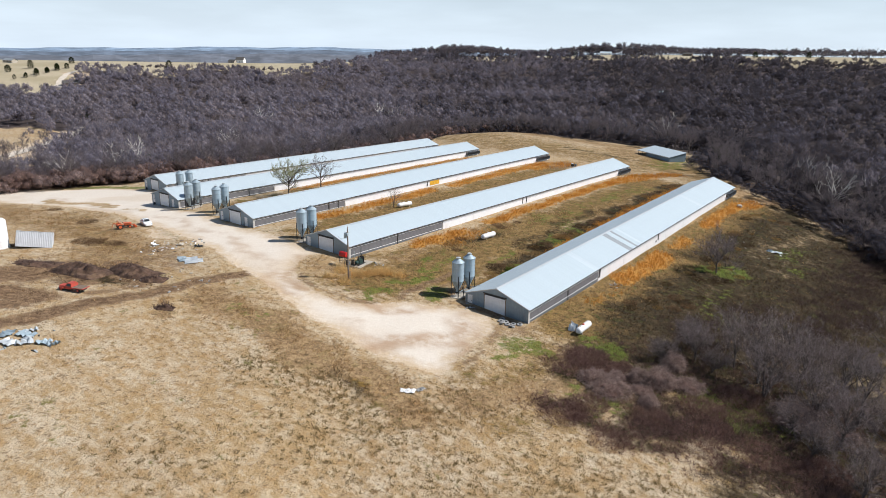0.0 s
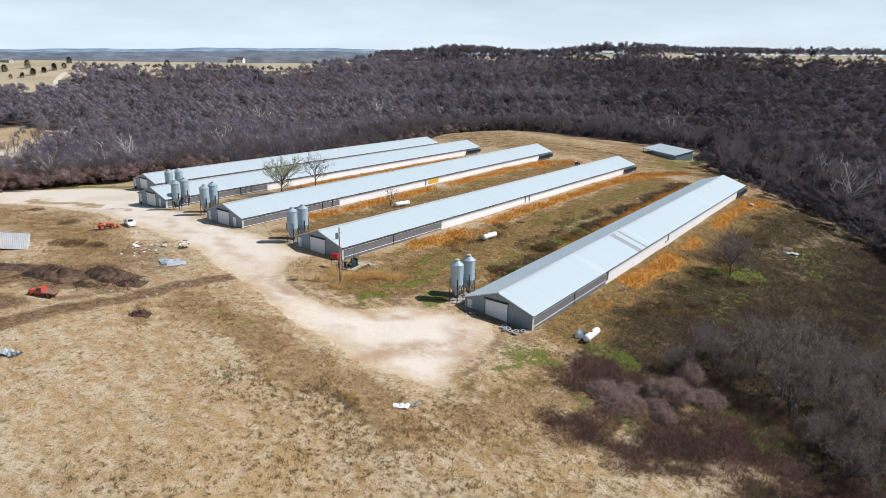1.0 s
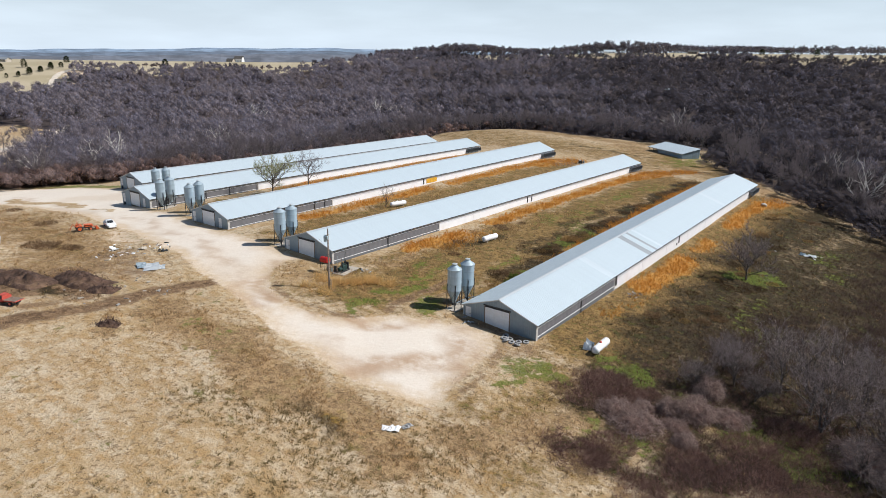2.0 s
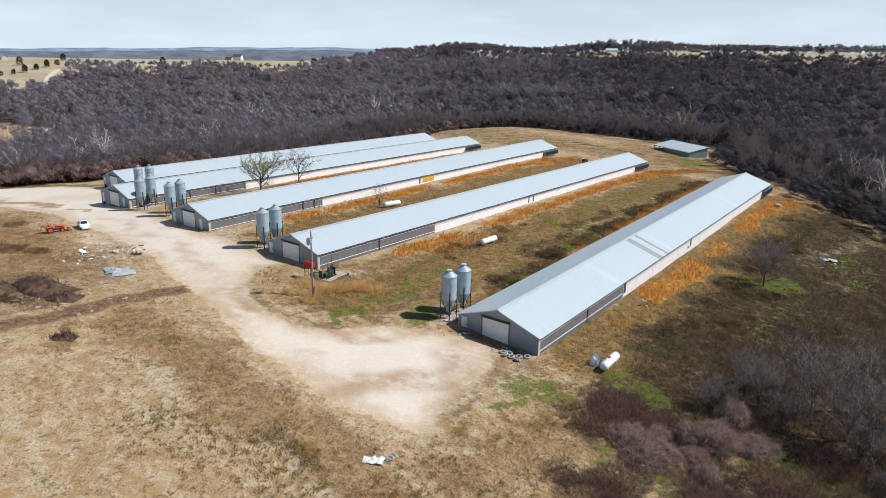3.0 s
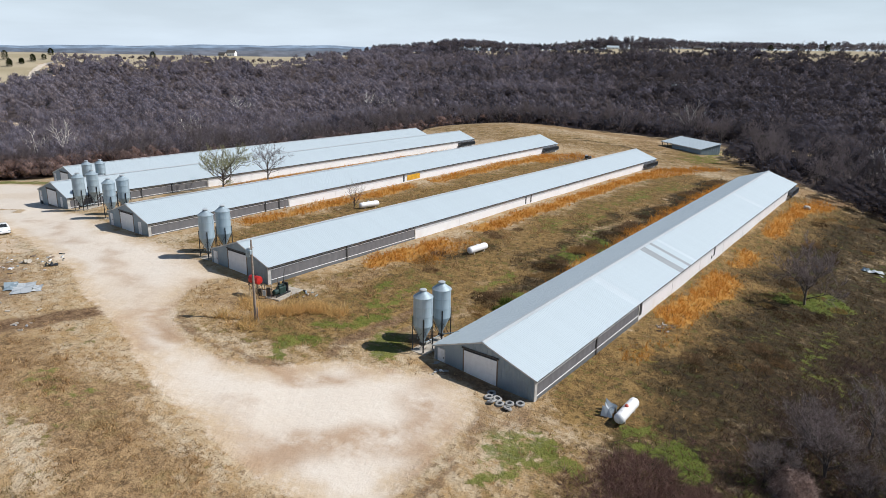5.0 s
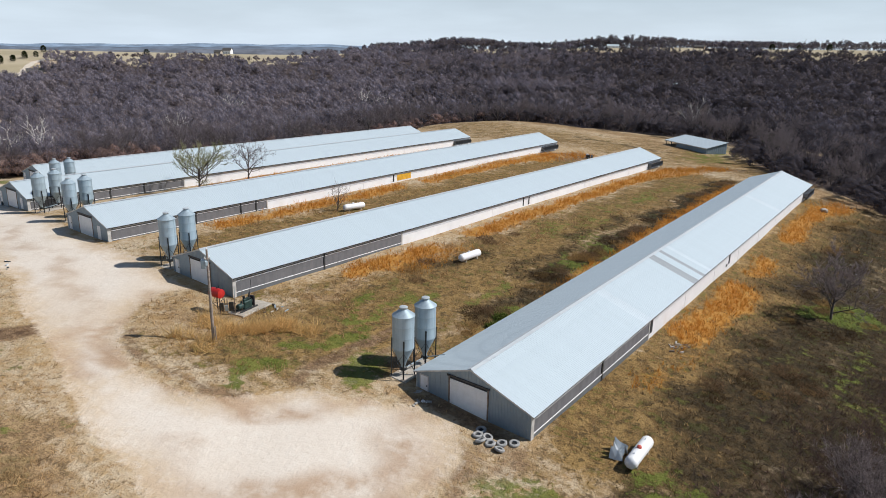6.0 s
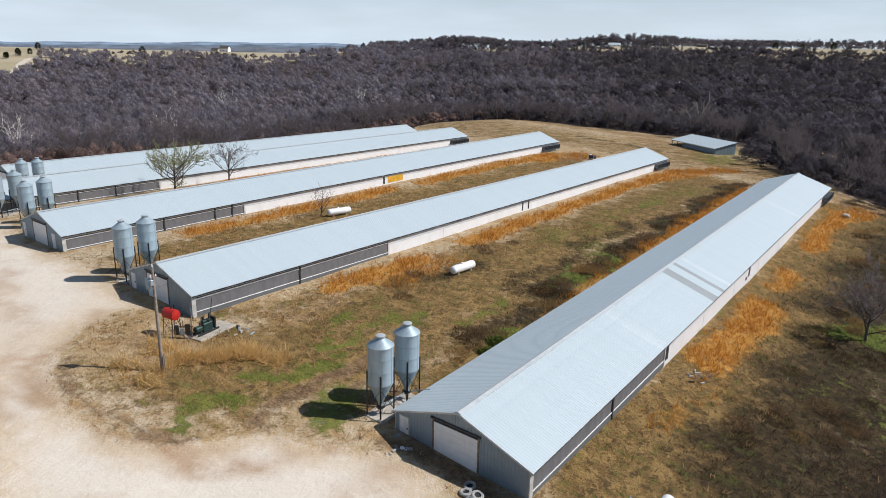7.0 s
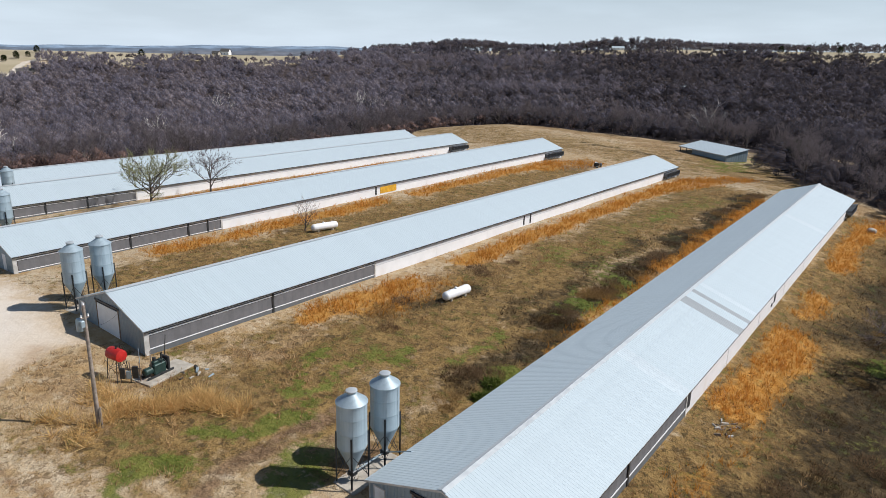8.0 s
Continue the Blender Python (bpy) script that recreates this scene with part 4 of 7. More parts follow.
HOLE = "dark doorway standing open in the side wall"
poultry_house("long low poultry house with galvanised roof beside a brushy thicket", -55.75, 89.4, 121.4, -0.05, 2.75, 26.6, [14.1], 5, dull=(45, 46, 49), pale=(27, 28, 52, 98, 99), hatches=[(58.5, 0.5, 1.5, 0.3, DARK, HOLE), (26.8, 0.7, 1.7, 0.1, DARK, HOLE), (57.2, .5, .4, .1, DARK, "small dark vent in the side wall")])
poultry_house("long low poultry house with galvanised roof beside the utility pole", -96.76, 89.1, 140.6, 2.85, 2.0, 30.6, [14.6], 6, hatches=[(66.5, 0.35, 1.5, 0.3, DARK, HOLE), (68.6, 0.35, 1.5, 0.3, DARK, HOLE)])
poultry_house("long low poultry house with a yellow panel in its wall", -127.9, 89.8, 136.8, 3.2, 3.65, 28.8, [14.5, 23.2, 26.4], 6, side_door=(3.2, 4.2), hatches=[(64, 4.6, 1.25, 0.4, YELLOW, "bright yellow panel fixed to the side wall"), (62.6, 0.4, 1.5, 0.3, DARK, HOLE)])
poultry_house("long low poultry house between two feed bin pairs", -161.9, 92.2, 136.9, 1.95, 1.7, 31.0, [15.0, 22], 6, side_door=(3.2, 4.2))
poultry_house("long low poultry house beside the woods", -198.0, 110.0, 138.0, -1.4, -1.8, 30.0, [15.0], 6)


# ---------------------------------------------------------------- feed bins
def feed_bin():
    b = thing("feed_bin", "galvanised steel feed bin on legs with cone hopper", "feed bin", "feed bins")
    r = 1.07
    body = [(r, 2.95)]
    for k in range(3):
        z = 2.95 + 1.14 * k
        body += [(r, z + 0.04), (r + 0.008, z + 0.06), (r + 0.008, z + 0.1), (r, z + 0.12), (r, z + 1.1)]
    shell = part("shell", Geo().lathe(body, 28, close=False), BIN, b, smooth=True)
    seams = Geo()
    for k in range(7):
        a = 2 * math.pi * k / 7 + 0.2
        seams.box(r - 0.01, -0.02, 2.98, r + 0.008, 0.02, 6.35, Matrix.Rotation(a, 4, "Z"))
    part("seam", seams, BIN, shell)
    top = part("roof_cone", Geo().lathe([(r + 0.06, 6.30), (r + 0.06, 6.37), (0.34, 6.95), (0.34, 7.05)], 28, close=False), BIN, b, "pale galvanised cone roof", True)
    part("lid", Geo().lathe([(0.3, 7.02), (0.3, 7.1), (0.41, 7.12), (0.41, 7.19), (0.36, 7.22), (0.03, 7.23)], 18), RIDGE, top, "round filler lid", True)
    part("hopper", Geo().lathe([(r, 2.96), (0.24, 1.12), (0.22, 0.85)], 28, close=False), BIN, b, "darker cone hopper", True)
    part("boot", Geo().chamfered(-0.28, -0.28, 0.55, 0.28, 0.28, 0.9, 0.06), DARK_STEEL, b)
    for k in range(4):
        a = math.pi / 2 * k - 0.82
        c, s = math.cos(a), math.sin(a)
        leg = Geo()
        m = Matrix.Rotation(a, 4, "Z")
        leg.box(r + 0.0, -0.07, -0.25, r + 0.035, 0.07, 4.0, m).box(r + 0.03, -0.07, -0.25, r + 0.11, -0.045, 4.0, m).box(r + 0.03, 0.045, -0.25, r + 0.11, 0.07, 4.0, m)
        lg = part("leg", leg, DARK_STEEL, b, "dark steel channel leg")
        part("foot_plate", Geo().box(r - 0.12, -0.15, -0.25, r + 0.2, 0.15, 0.03, m), CONCRETE, lg)
        q = a + math.pi / 2
        br = Geo().rod((r * c, r * s, 2.7), (r * math.cos(q), r * math.sin(q), 0.5), 0.022).rod((r * c, r * s, 0.5), (r * math.cos(q), r * math.sin(q), 2.7), 0.022)
        part("brace", br, DARK_STEEL, b)
    lad = Geo()
    m = Matrix.Rotation(2.6, 4, "Z")
    for y in (-0.2, 0.2):
        lad.rod(m @ Vector((r + 0.16, y, 0.6)), m @ Vector((r + 0.16, y, 6.5)), 0.02)
        lad.rod(m @ Vector((r + 0.16, y, 6.5)), m @ Vector((0.4, y, 7.0)), 0.02)
    for z in np.arange(0.8, 6.4, 0.32):
        lad.rod(m @ Vector((r + 0.16, -0.2, z)), m @ Vector((r + 0.16, 0.2, z)), 0.014, n=4)
    part("ladder", lad, BIN, b)
    return b


bin_0 = feed_bin()
spots = [(-64.35, 89.95), (-64.35, 93.3), (-105.1, 89.8), (-105.6, 93.0), (-139.3, 92.7), (-141.0, 96.1), (-151.8, 93.0), (-154.2, 96.8), (-178.4, 106.9), (-178.1, 109.8)]
for k, (x, y) in enumerate(spots):
    m = pose(x, y, on_land(x, y) + 0.1, 0, 0, 7 * k if k > 1 else 0)
    if k == 0:
        bin_0.matrix_world = m
    else:
        copy_thing(bin_0, m)
for k in range(0, 10, 2):
    (xa, ya), (xb, yb) = spots[k], spots[k + 1]
    x, y = (xa + xb) / 2, (ya + yb) / 2
    z = on_land(x, y)
    m = pose(x, y, z, 0, 0, math.degrees(math.atan2(yb - ya, xb - xa)))
    slab = thing("concrete_pad", "cracked pale concrete pad under the feed bins", "concrete pad", "bin pads", m)
    part("slab", Geo().chamfered(-2.7, -1.15, -0.3, 2.7, 1.15, 0.07, 0.03), CONCRETE, slab)
    aug = thing("feed_auger", "thin galvanised feed auger pipe running to the house", "auger")
    end = {0: (-61.8, 93.4), 2: (-103.2, 94.2), 4: (-134.3, 95.5), 6: (-155.4, 99), 8: (-191.5, 112.5)}[k]
    g = Geo().rod((xa, ya, on_land(xa, ya) + 0.75), (xb, yb, on_land(xb, yb) + 0.75), 0.06, n=8).rod((xb, yb, on_land(xb, yb) + 0.75), (*end, on_land(*end) + 2.0), 0.06, n=8)
    part("pipe", g, BIN, aug)



# ---------------------------------------------------------------- yard: pole, tanks, generator, vehicles, scrap
def at(x, y, turn=0.0, dz=0.0, rx=0.0, ry=0.0):
    return pose(x, y, on_land(x, y) + dz, rx, ry, turn)


def utility_pole(x, y):
    z = on_land(x, y)
    p = thing("utility_pole", "tall weathered wooden utility pole with a grey transformer", "utility pole", m=pose(x, y, z))
    part("pole", Geo().lathe([(0.17, -0.6), (0.16, 2), (0.12, 8), (0.10, 9.9)], 10), POLE_WOOD, p, smooth=True)
    part("stub_post", Geo().lathe([(0.08, -0.4), (0.07, 1.7)], 8, Matrix.Translation((0.3, 0.1, 0))), POLE_WOOD, p)
    part("transformer", Geo().lathe([(0.24, 0), (0.26, 0.05), (0.26, 0.85), (0.2, 0.98)], 14, Matrix.Translation((-0.30, -0.28, 7.9))), BIN, p, "grey transformer can", True)
    part("meter_box", Geo().chamfered(-0.02, -0.42, 8.3, 0.26, -0.12, 8.8, 0.04), BIN, p, "pale grey switch box")
    part("bracket", Geo().box(-0.25, -0.25, 8.3, 0.0, 0.05, 8.4).box(-0.04, -0.3, 8.9, 0.04, 0.3, 8.98), POLE_WOOD, p)
    for dx in (-0.5, 0.0, 0.5):
        part("insulator", Geo().lathe([(0.05, 0), (0.07, 0.06), (0.04, 0.1), (0.06, 0.16), (0.02, 0.22)], 10, Matrix.Translation((0, dx * 0.5, 8.98 if dx else 9.9))), WHITE, p, smooth=True)
    return p


utility_pole(-82.4, 80.9)


def sagging_wire(a, b, sag):
    a, b = Vector(a), Vector(b)
    w = thing("overhead_wire", "thin dark overhead service wire", "wire")
    g = Geo()
    pts = [a.lerp(b, k / 14) - Vector((0, 0, sag * (1 - (2 * k / 14 - 1) ** 2))) for k in range(15)]
    for p, q in zip(pts, pts[1:]):
        g.rod(p, q, 0.012, n=4)
    part("cable", g, DARK_STEEL, w)


zp = on_land(-82.4, 80.9)
sagging_wire((-82.4, 80.9, zp + 8.2), (-93.5, 89.0, 6.6), 0.5)


def fuel_tank(x, y, turn):
    f = thing("fuel_tank", "red cylindrical fuel tank on a tall steel stand", "fuel tank", m=at(x, y, turn))
    m = Matrix.Translation((-0.75, 0, 2.3)) @ Matrix.Rotation(radians(90), 4, "Y")
    part("tank", Geo().lathe([(0.02, -0.1), (0.3, -0.07), (0.52, 0.0), (0.54, 0.06), (0.54, 1.44), (0.52, 1.5), (0.3, 1.55), (0.02, 1.57)], 24, m), RED, f, "bright red painted tank", True)
    for sx in (-0.6, 0.6):
        for sy in (-1, 1):
            part("leg", Geo().rod((sx, 0.42 * sy, 2.05), (sx * 1.15, 0.62 * sy, -0.3), 0.035), DARK_STEEL, f)
        part("brace", Geo().rod((sx, 0.5, 0.9), (sx, -0.5, 0.9), 0.02).rod((sx, 0.45, 1.9), (sx, -0.55, 0.5), 0.018), DARK_STEEL, f)
    part("brace", Geo().rod((-0.8, 0.5, 0.6), (0.8, 0.5, 1.7), 0.018).rod((-0.8, -0.5, 1.7), (0.8, -0.5, 0.6), 0.018), DARK_STEEL, f)
    part("filler_cap", Geo().lathe([(0.08, 0), (0.08, 0.12)], 10, Matrix.Translation((0.1, 0, 2.84))), DARK_STEEL, f)
    part("hose", Geo().rod((0.88, 0, 2.0), (1.05, 0.15, 1.2), 0.02).rod((1.05, 0.15, 1.2), (1.0, 0.3, 0.4), 0.02), RUBBER, f)


fuel_tank(-88.2, 85.4, 8)


def generator(x, y, turn):
    s = thing("concrete_pad", "pale concrete pad carrying a standby generator", "concrete pad", m=at(x, y, turn))
    part("slab", Geo().chamfered(-1.1, -1.8, -0.5, 1.3, 3.0, 0.1, 0.03), CONCRETE, s)
    g = thing("generator", "dark green standby diesel generator with exposed engine", "generator", m=at(x, y, turn, 0.12))
    part("skid", Geo().box(-0.5, -1.3, 0, -0.38, 1.4, 0.18).box(0.38, -1.3, 0, 0.5, 1.4, 0.18).box(-0.5, -0.1, 0.02, 0.5, 0.1, 0.16), DARK_STEEL, g)
    part("engine_block", Geo().chamfered(-0.36, -0.5, 0.18, 0.36, 0.75, 1.05, 0.08), GREEN_STEEL, g)
    part("cylinder_head", Geo().chamfered(-0.2, -0.4, 1.05, 0.2, 0.65, 1.3, 0.05), GREEN_STEEL, g)
    part("radiator", Geo().chamfered(-0.48, 0.85, 0.18, 0.48, 1.08, 1.4, 0.05), DARK, g, "black radiator core")
    fan = Geo().lathe([(0.38, 0), (0.4, 0.08)], 16, Matrix.Translation((0, 0.78, 0.8)) @ Matrix.Rotation(radians(90), 4, "X"), False)
    part("fan_shroud", fan, DARK_STEEL, g)
    part("alternator", Geo().lathe([(0.26, 0), (0.33, 0.06), (0.33, 0.7), (0.26, 0.78)], 16, Matrix.Translation((0, -0.5, 0.6)) @ Matrix.Rotation(radians(90), 4, "X")), GREEN_STEEL, g, smooth=True)
    part("exhaust_stack", Geo().rod((0.28, 0.3, 1.0), (0.42, 0.3, 2.1), 0.05).lathe([(0.09, 0), (0.09, 0.5)], 10, Matrix.Translation((0.36, 0.3, 1.5))), DARK_STEEL, g)
    part("air_cleaner", Geo().lathe([(0.15, 0), (0.15, 0.3), (0.08, 0.34)], 12, Matrix.Translation((-0.1, -0.1, 1.3))), DARK_STEEL, g)
    p = thing("control_stand", "grey electrical boxes on a post rack beside the generator", "control panel", m=at(x - 0.25, y - 2.1, turn + 35))
    for dx in (-0.9, -0.1, 0.7):
        part("post", Geo().rod((dx, 0, -0.3), (dx, 0, 1.9), 0.05), WOOD, p)
    for dx, dy, h in ((-1.2, 1.0, 3.2), (1.4, 0.6, 2.6), (1.7, 3.2, 3.0), (-1.6, -0.5, 1.2)):
        part("rod", Geo().rod((dx, dy, -0.3), (dx + 0.12 * dy, dy, h), 0.035), WOOD if h < 3 else DARK_STEEL, p)
    part("rail", Geo().box(-1.0, -0.03, 1.2, 0.85, 0.03, 1.32).box(-1.0, -0.03, 0.6, 0.85, 0.03, 0.7), WOOD, p)
    for dx, w, h in ((-0.7, 0.42, 1.0), (-0.2, 0.4, 0.7), (0.36, 0.5, 1.1)):
        part("switch_box", Geo().chamfered(dx - w / 2, -0.2, 0.45, dx + w / 2, -0.04, 0.45 + h, 0.02), BIN if w < 0.41 else DARK_STEEL, p)
    part("conduit", Geo().rod((0.75, 0, 1.8), (0.75, 0, 3.2), 0.03).rod((0.3, -0.1, 0.0), (0.3, -0.1, 0.8), 0.025), BIN, p)


generator(-86.6, 89.0 - 1.0, 10)


def propane_tank(x, y, turn, dark_lid=True, length=4.6, r=0.55, tilt=0.0):
    t = thing("propane_tank", "long white horizontal propane tank lying in the grass", "propane tank", "propane tanks", at(x, y, turn, 0.0, 0, tilt))
    h = length / 2
    m = Matrix.Translation((0, 0, r + 0.16)) @ Matrix.Rotation(radians(90), 4, "Y")
    prof = [(0.02, -h)] + [(r * math.sin(a), -h + r * 0.75 * (1 - math.cos(a))) for a in (0.4, 0.8, 1.2, 1.57)] + [(r * math.sin(a), h - r * 0.75 * (1 - math.cos(a))) for a in (1.57, 1.2, 0.8, 0.4)] + [(0.02, h)]
    part("vessel", Geo().lathe(prof, 24, m), WHITE, t, "white-painted pressure vessel", True)
    for x0 in (-h * 0.55, h * 0.55):
        part("saddle", Geo().box(x0 - 0.1, -0.4, -0.25, x0 + 0.1, 0.4, 0.36), CONCRETE, t)
    part("valve_cover", Geo().lathe([(0.2, 0), (0.2, 0.12), (0.14, 0.2), (0.03, 0.23)], 14, Matrix.Translation((-0.2, 0, 2 * r + 0.12))), OLD_RED if dark_lid else WHITE, t, "domed valve cover", True)
    part("lifting_lug", Geo().box(-h * 0.6, -0.03, 2 * r + 0.1, -h * 0.6 + 0.12, 0.03, 2 * r + 0.28).box(h * 0.6 - 0.12, -0.03, 2 * r + 0.1, h * 0.6, 0.03, 2 * r + 0.28), WHITE, t)


propane_tank(-41.4, 93.4, 92)
propane_tank(-78.9, 121.6, 86, False)
propane_tank(-110.4, 129.3, 78, False)
propane_tank(-135.3, 136.5, 82, False, 3.6)


def crumpled_sheet(x, y, turn, size, material, label, seed, up=0.4, category="scrap metal"):
    r = random.Random(seed)
    s = thing("scrap_sheet", label, category, m=at(x, y, turn))
    n, g = 6, Geo()
    pts = {}
    for i in range(n + 1):
        for j in range(3):
            pts[i, j] = (size * (i / n - 0.5) + r.uniform(-0.06, 0.06), size * 0.28 * (j - 1) + r.uniform(-0.1, 0.1), 0.08 + up * r.random() * (0.3 + 0.7 * (i % 2)))
    for i in range(n):
        for j in range(2):
            a, b, c, d = pts[i, j], pts[i + 1, j], pts[i + 1, j + 1], pts[i, j + 1]
            g.poly(a, b, c, d)
            g.poly(*[(p[0], p[1], p[2] - 0.03) for p in (d, c, b, a)])
    part("sheet", g, material, s)
    return s


crumpled_sheet(-42.9, 92.8, 100, 1.9, RIDGE, "torn pale metal cover leaning by the tank", 3, 1.2)
crumpled_sheet(-49.6, 59.0, 30, 2.0, WHITE, "crumpled white sheet lying in the grass", 5, 0.25)
crumpled_sheet(-48.7, 60.6, 80, 1.3, PALE_RUBBER, "scrap of pale board lying in the grass", 6, 0.2)
for k, (x, y, t, s, m) in enumerate([(-110.3, 66.8, 150, 4.2, RIDGE), (-111.8, 65.9, 152, 2.6, BIN), (-109.0, 67.9, 147, 2.0, RIDGE), (-94.0, 31.6, 20, 2.6, BIN), (-91.6, 30.4, 70, 2.2, RIDGE), (-95.8, 30.0, 120, 2.4, BIN),
                                     (-90.2, 32.2, 40, 2.0, BIN), (-93.0, 29.0, 10, 2.4, RIDGE), (-92.4, 31.2, 150, 2.2, RIDGE), (-94.8, 32.6, 65, 1.8, RIDGE), (-89.0, 33.0, 100, 1.6, BIN), (-121.5, 71.4, 30, 1.4, CONCRETE), (-117.5, 73.2, 70, 1.6, DARK_STEEL),
                                     (-125.5, 68.2, 10, 1.6, RIDGE), (-28.0, 169.3, 20, 2.6, RIDGE), (-29.4, 168.6, 60, 1.6, BIN)]):
    crumpled_sheet(x, y, t, s, m, "bent scrap of galvanised sheet on the ground", 20 + k, 0.55)


def scrap_heap(x, y, radius, count, seed, label, mats):
    r = random.Random(seed)
    for k in range(count):
        a, d = r.uniform(0, 6.28), radius * math.sqrt(r.random())
        px, py = x + d * math.cos(a), y + d * math.sin(a)
        s = thing("scrap_piece", label, "scrap", m=at(px, py, r.uniform(0, 360), 0.0, r.uniform(-12, 12), r.uniform(-12, 12)))
        w, l, h = r.uniform(0.08, 0.28), r.uniform(0.25, 0.85), r.uniform(0.05, 0.2)
        part("piece", Geo().chamfered(-l / 2, -w / 2, -0.05, l / 2, w / 2, h, 0.02), r.choice(mats), s)


scrap_heap(-122, 70, 6.5, 46, 4, "small weathered scrap lying on the yard's edge", [CONCRETE, DARK_STEEL, WOOD, RIDGE, WHITE])
scrap_heap(-104, 58.5, 9.0, 24, 7, "pale rubble lying in the grass", [CONCRETE, PALE_RUBBER, CONCRETE])
scrap_heap(-46.0, 116.6, 1.4, 14, 8, "weathered boards stacked against the house wall", [WOOD, CONCRETE, WOOD, TRIM])
scrap_heap(-60.3, 88.2, 1.8, 9, 9, "odds and ends by the house's gable wall", [PALE_RUBBER, WHITE, DARK_STEEL, CONCRETE])
scrap_heap(-42.0, 209, 2.2, 6, 11, "weathered boards lying behind the house", [WOOD, CONCRETE])
scrap_heap(-92.5, 31.0, 4.0, 22, 12, "jumbled scrap sheet and pipe", [BIN, RIDGE, CONCRETE, DARK_STEEL])
scrap_heap(-84.4, 90.2, 1.6, 8, 13, "odds and ends round the generator", [DARK_STEEL, CONCRETE, BIN])
scrap_heap(-30, 168, 6, 7, 14, "pale litter in the dark weeds", [WHITE, CONCRETE])


def boulder(x, y, size, material, label, seed):
    b = thing("boulder", label, "rock", m=at(x, y, seed * 40))
    bm = bmesh.new()
    bmesh.ops.create_icosphere(bm, subdivisions=2, radius=1)
    for v in bm.verts:
        k = 1 + 0.25 * noise.noise(v.co * 1.3 + Vector((seed, 0, 0)))
        v.co = Vector((v.co.x * size * k, v.co.y * size * 0.75 * k, v.co.z * size * 0.55 * k + size * 0.25))
    me = bpy.data.meshes.new("rock")
    bm.to_mesh(me)
    bm.free()
    me.materials.append(material)
    part("rock", me, material, b)


boulder(-44.6, 199.5, 1.0, CONCRETE, "pale boulder at the foot of the house wall", 3)


def old_ring(m):
    t = thing("worn_tyre", "worn pale tyre on the ground by the gable wall", "tyre", "tyres by the gable", m)
    part("tread", Geo().lathe([(0.25, 0.02), (0.40, 0.0), (0.47, 0.05), (0.47, 0.17), (0.40, 0.22), (0.25, 0.20), (0.25, 0.02)], 20, None, False), PALE_RUBBER, t, smooth=True)
    part("rim", Geo().lathe([(0.27, 0.05), (0.22, 0.1), (0.08, 0.1)], 16), DARK, t)
    return t


ring = old_ring(at(-53.4, 87.7, 0, 0.05, 10))
for x, y, dz, rx in ((-52.4, 87.2, 0.05, -14), (-51.7, 86.6, 0.04, 8), (-52.5, 86.3, 0.1, 25), (-51.0, 87.3, 0.05, 6), (-50.7, 86.4, 0.05, -20), (-53.2, 86.9, 0.03, 4), (-50.2, 88.0, 0.03, 8)):
    copy_thing(ring, at(x, y, x * 50, dz, rx))


def wheel(parent, x, y, z, r, w, material=None):
    m = Matrix.Translation((x, y - w / 2, z)) @ Matrix.Rotation(radians(-90), 4, "X")
    tyre = part("wheel", Geo().lathe([(0.6 * r, 0), (0.93 * r, 0), (r, 0.15 * w), (r, 0.85 * w), (0.93 * r, w), (0.6 * r, w)], 20, m), RUBBER, parent, smooth=True)
    part("rim", Geo().lathe([(0.62 * r, -0.01), (0.5 * r, 0.03), (0.15 * r, 0.03), (0.1 * r, w + 0.01), (0.62 * r, w + 0.012)], 16, m), material or BIN, tyre)


def section_body(rows):
    """A lofted body: rows of (x, half width at the sill, at the belt, z of sill, belt and top, half width at the top)."""
    g = Geo()
    rings = []
    for x, a, b, z0, z1, z2, c in rows:
        rings.append([(x, -a, z0), (x, -b, z0 + 0.25 * (z1 - z0)), (x, -b, z1), (x, -c, z2), (x, c, z2), (x, b, z1), (x, b, z0 + 0.25 * (z1 - z0)), (x, a, z0)])
    k = len(g.v)
    for ring_ in rings:
        g.v += ring_
    for j in range(len(rings) - 1):
        for i in range(8):
            h = (i + 1) % 8
            g.f.append((k + j * 8 + i, k + j * 8 + 8 + i, k + j * 8 + 8 + h, k + j * 8 + h))
    g.f += [tuple(range(k, k + 8)), tuple(k + (len(rings) - 1) * 8 + 7 - i for i in range(8))]
    return g


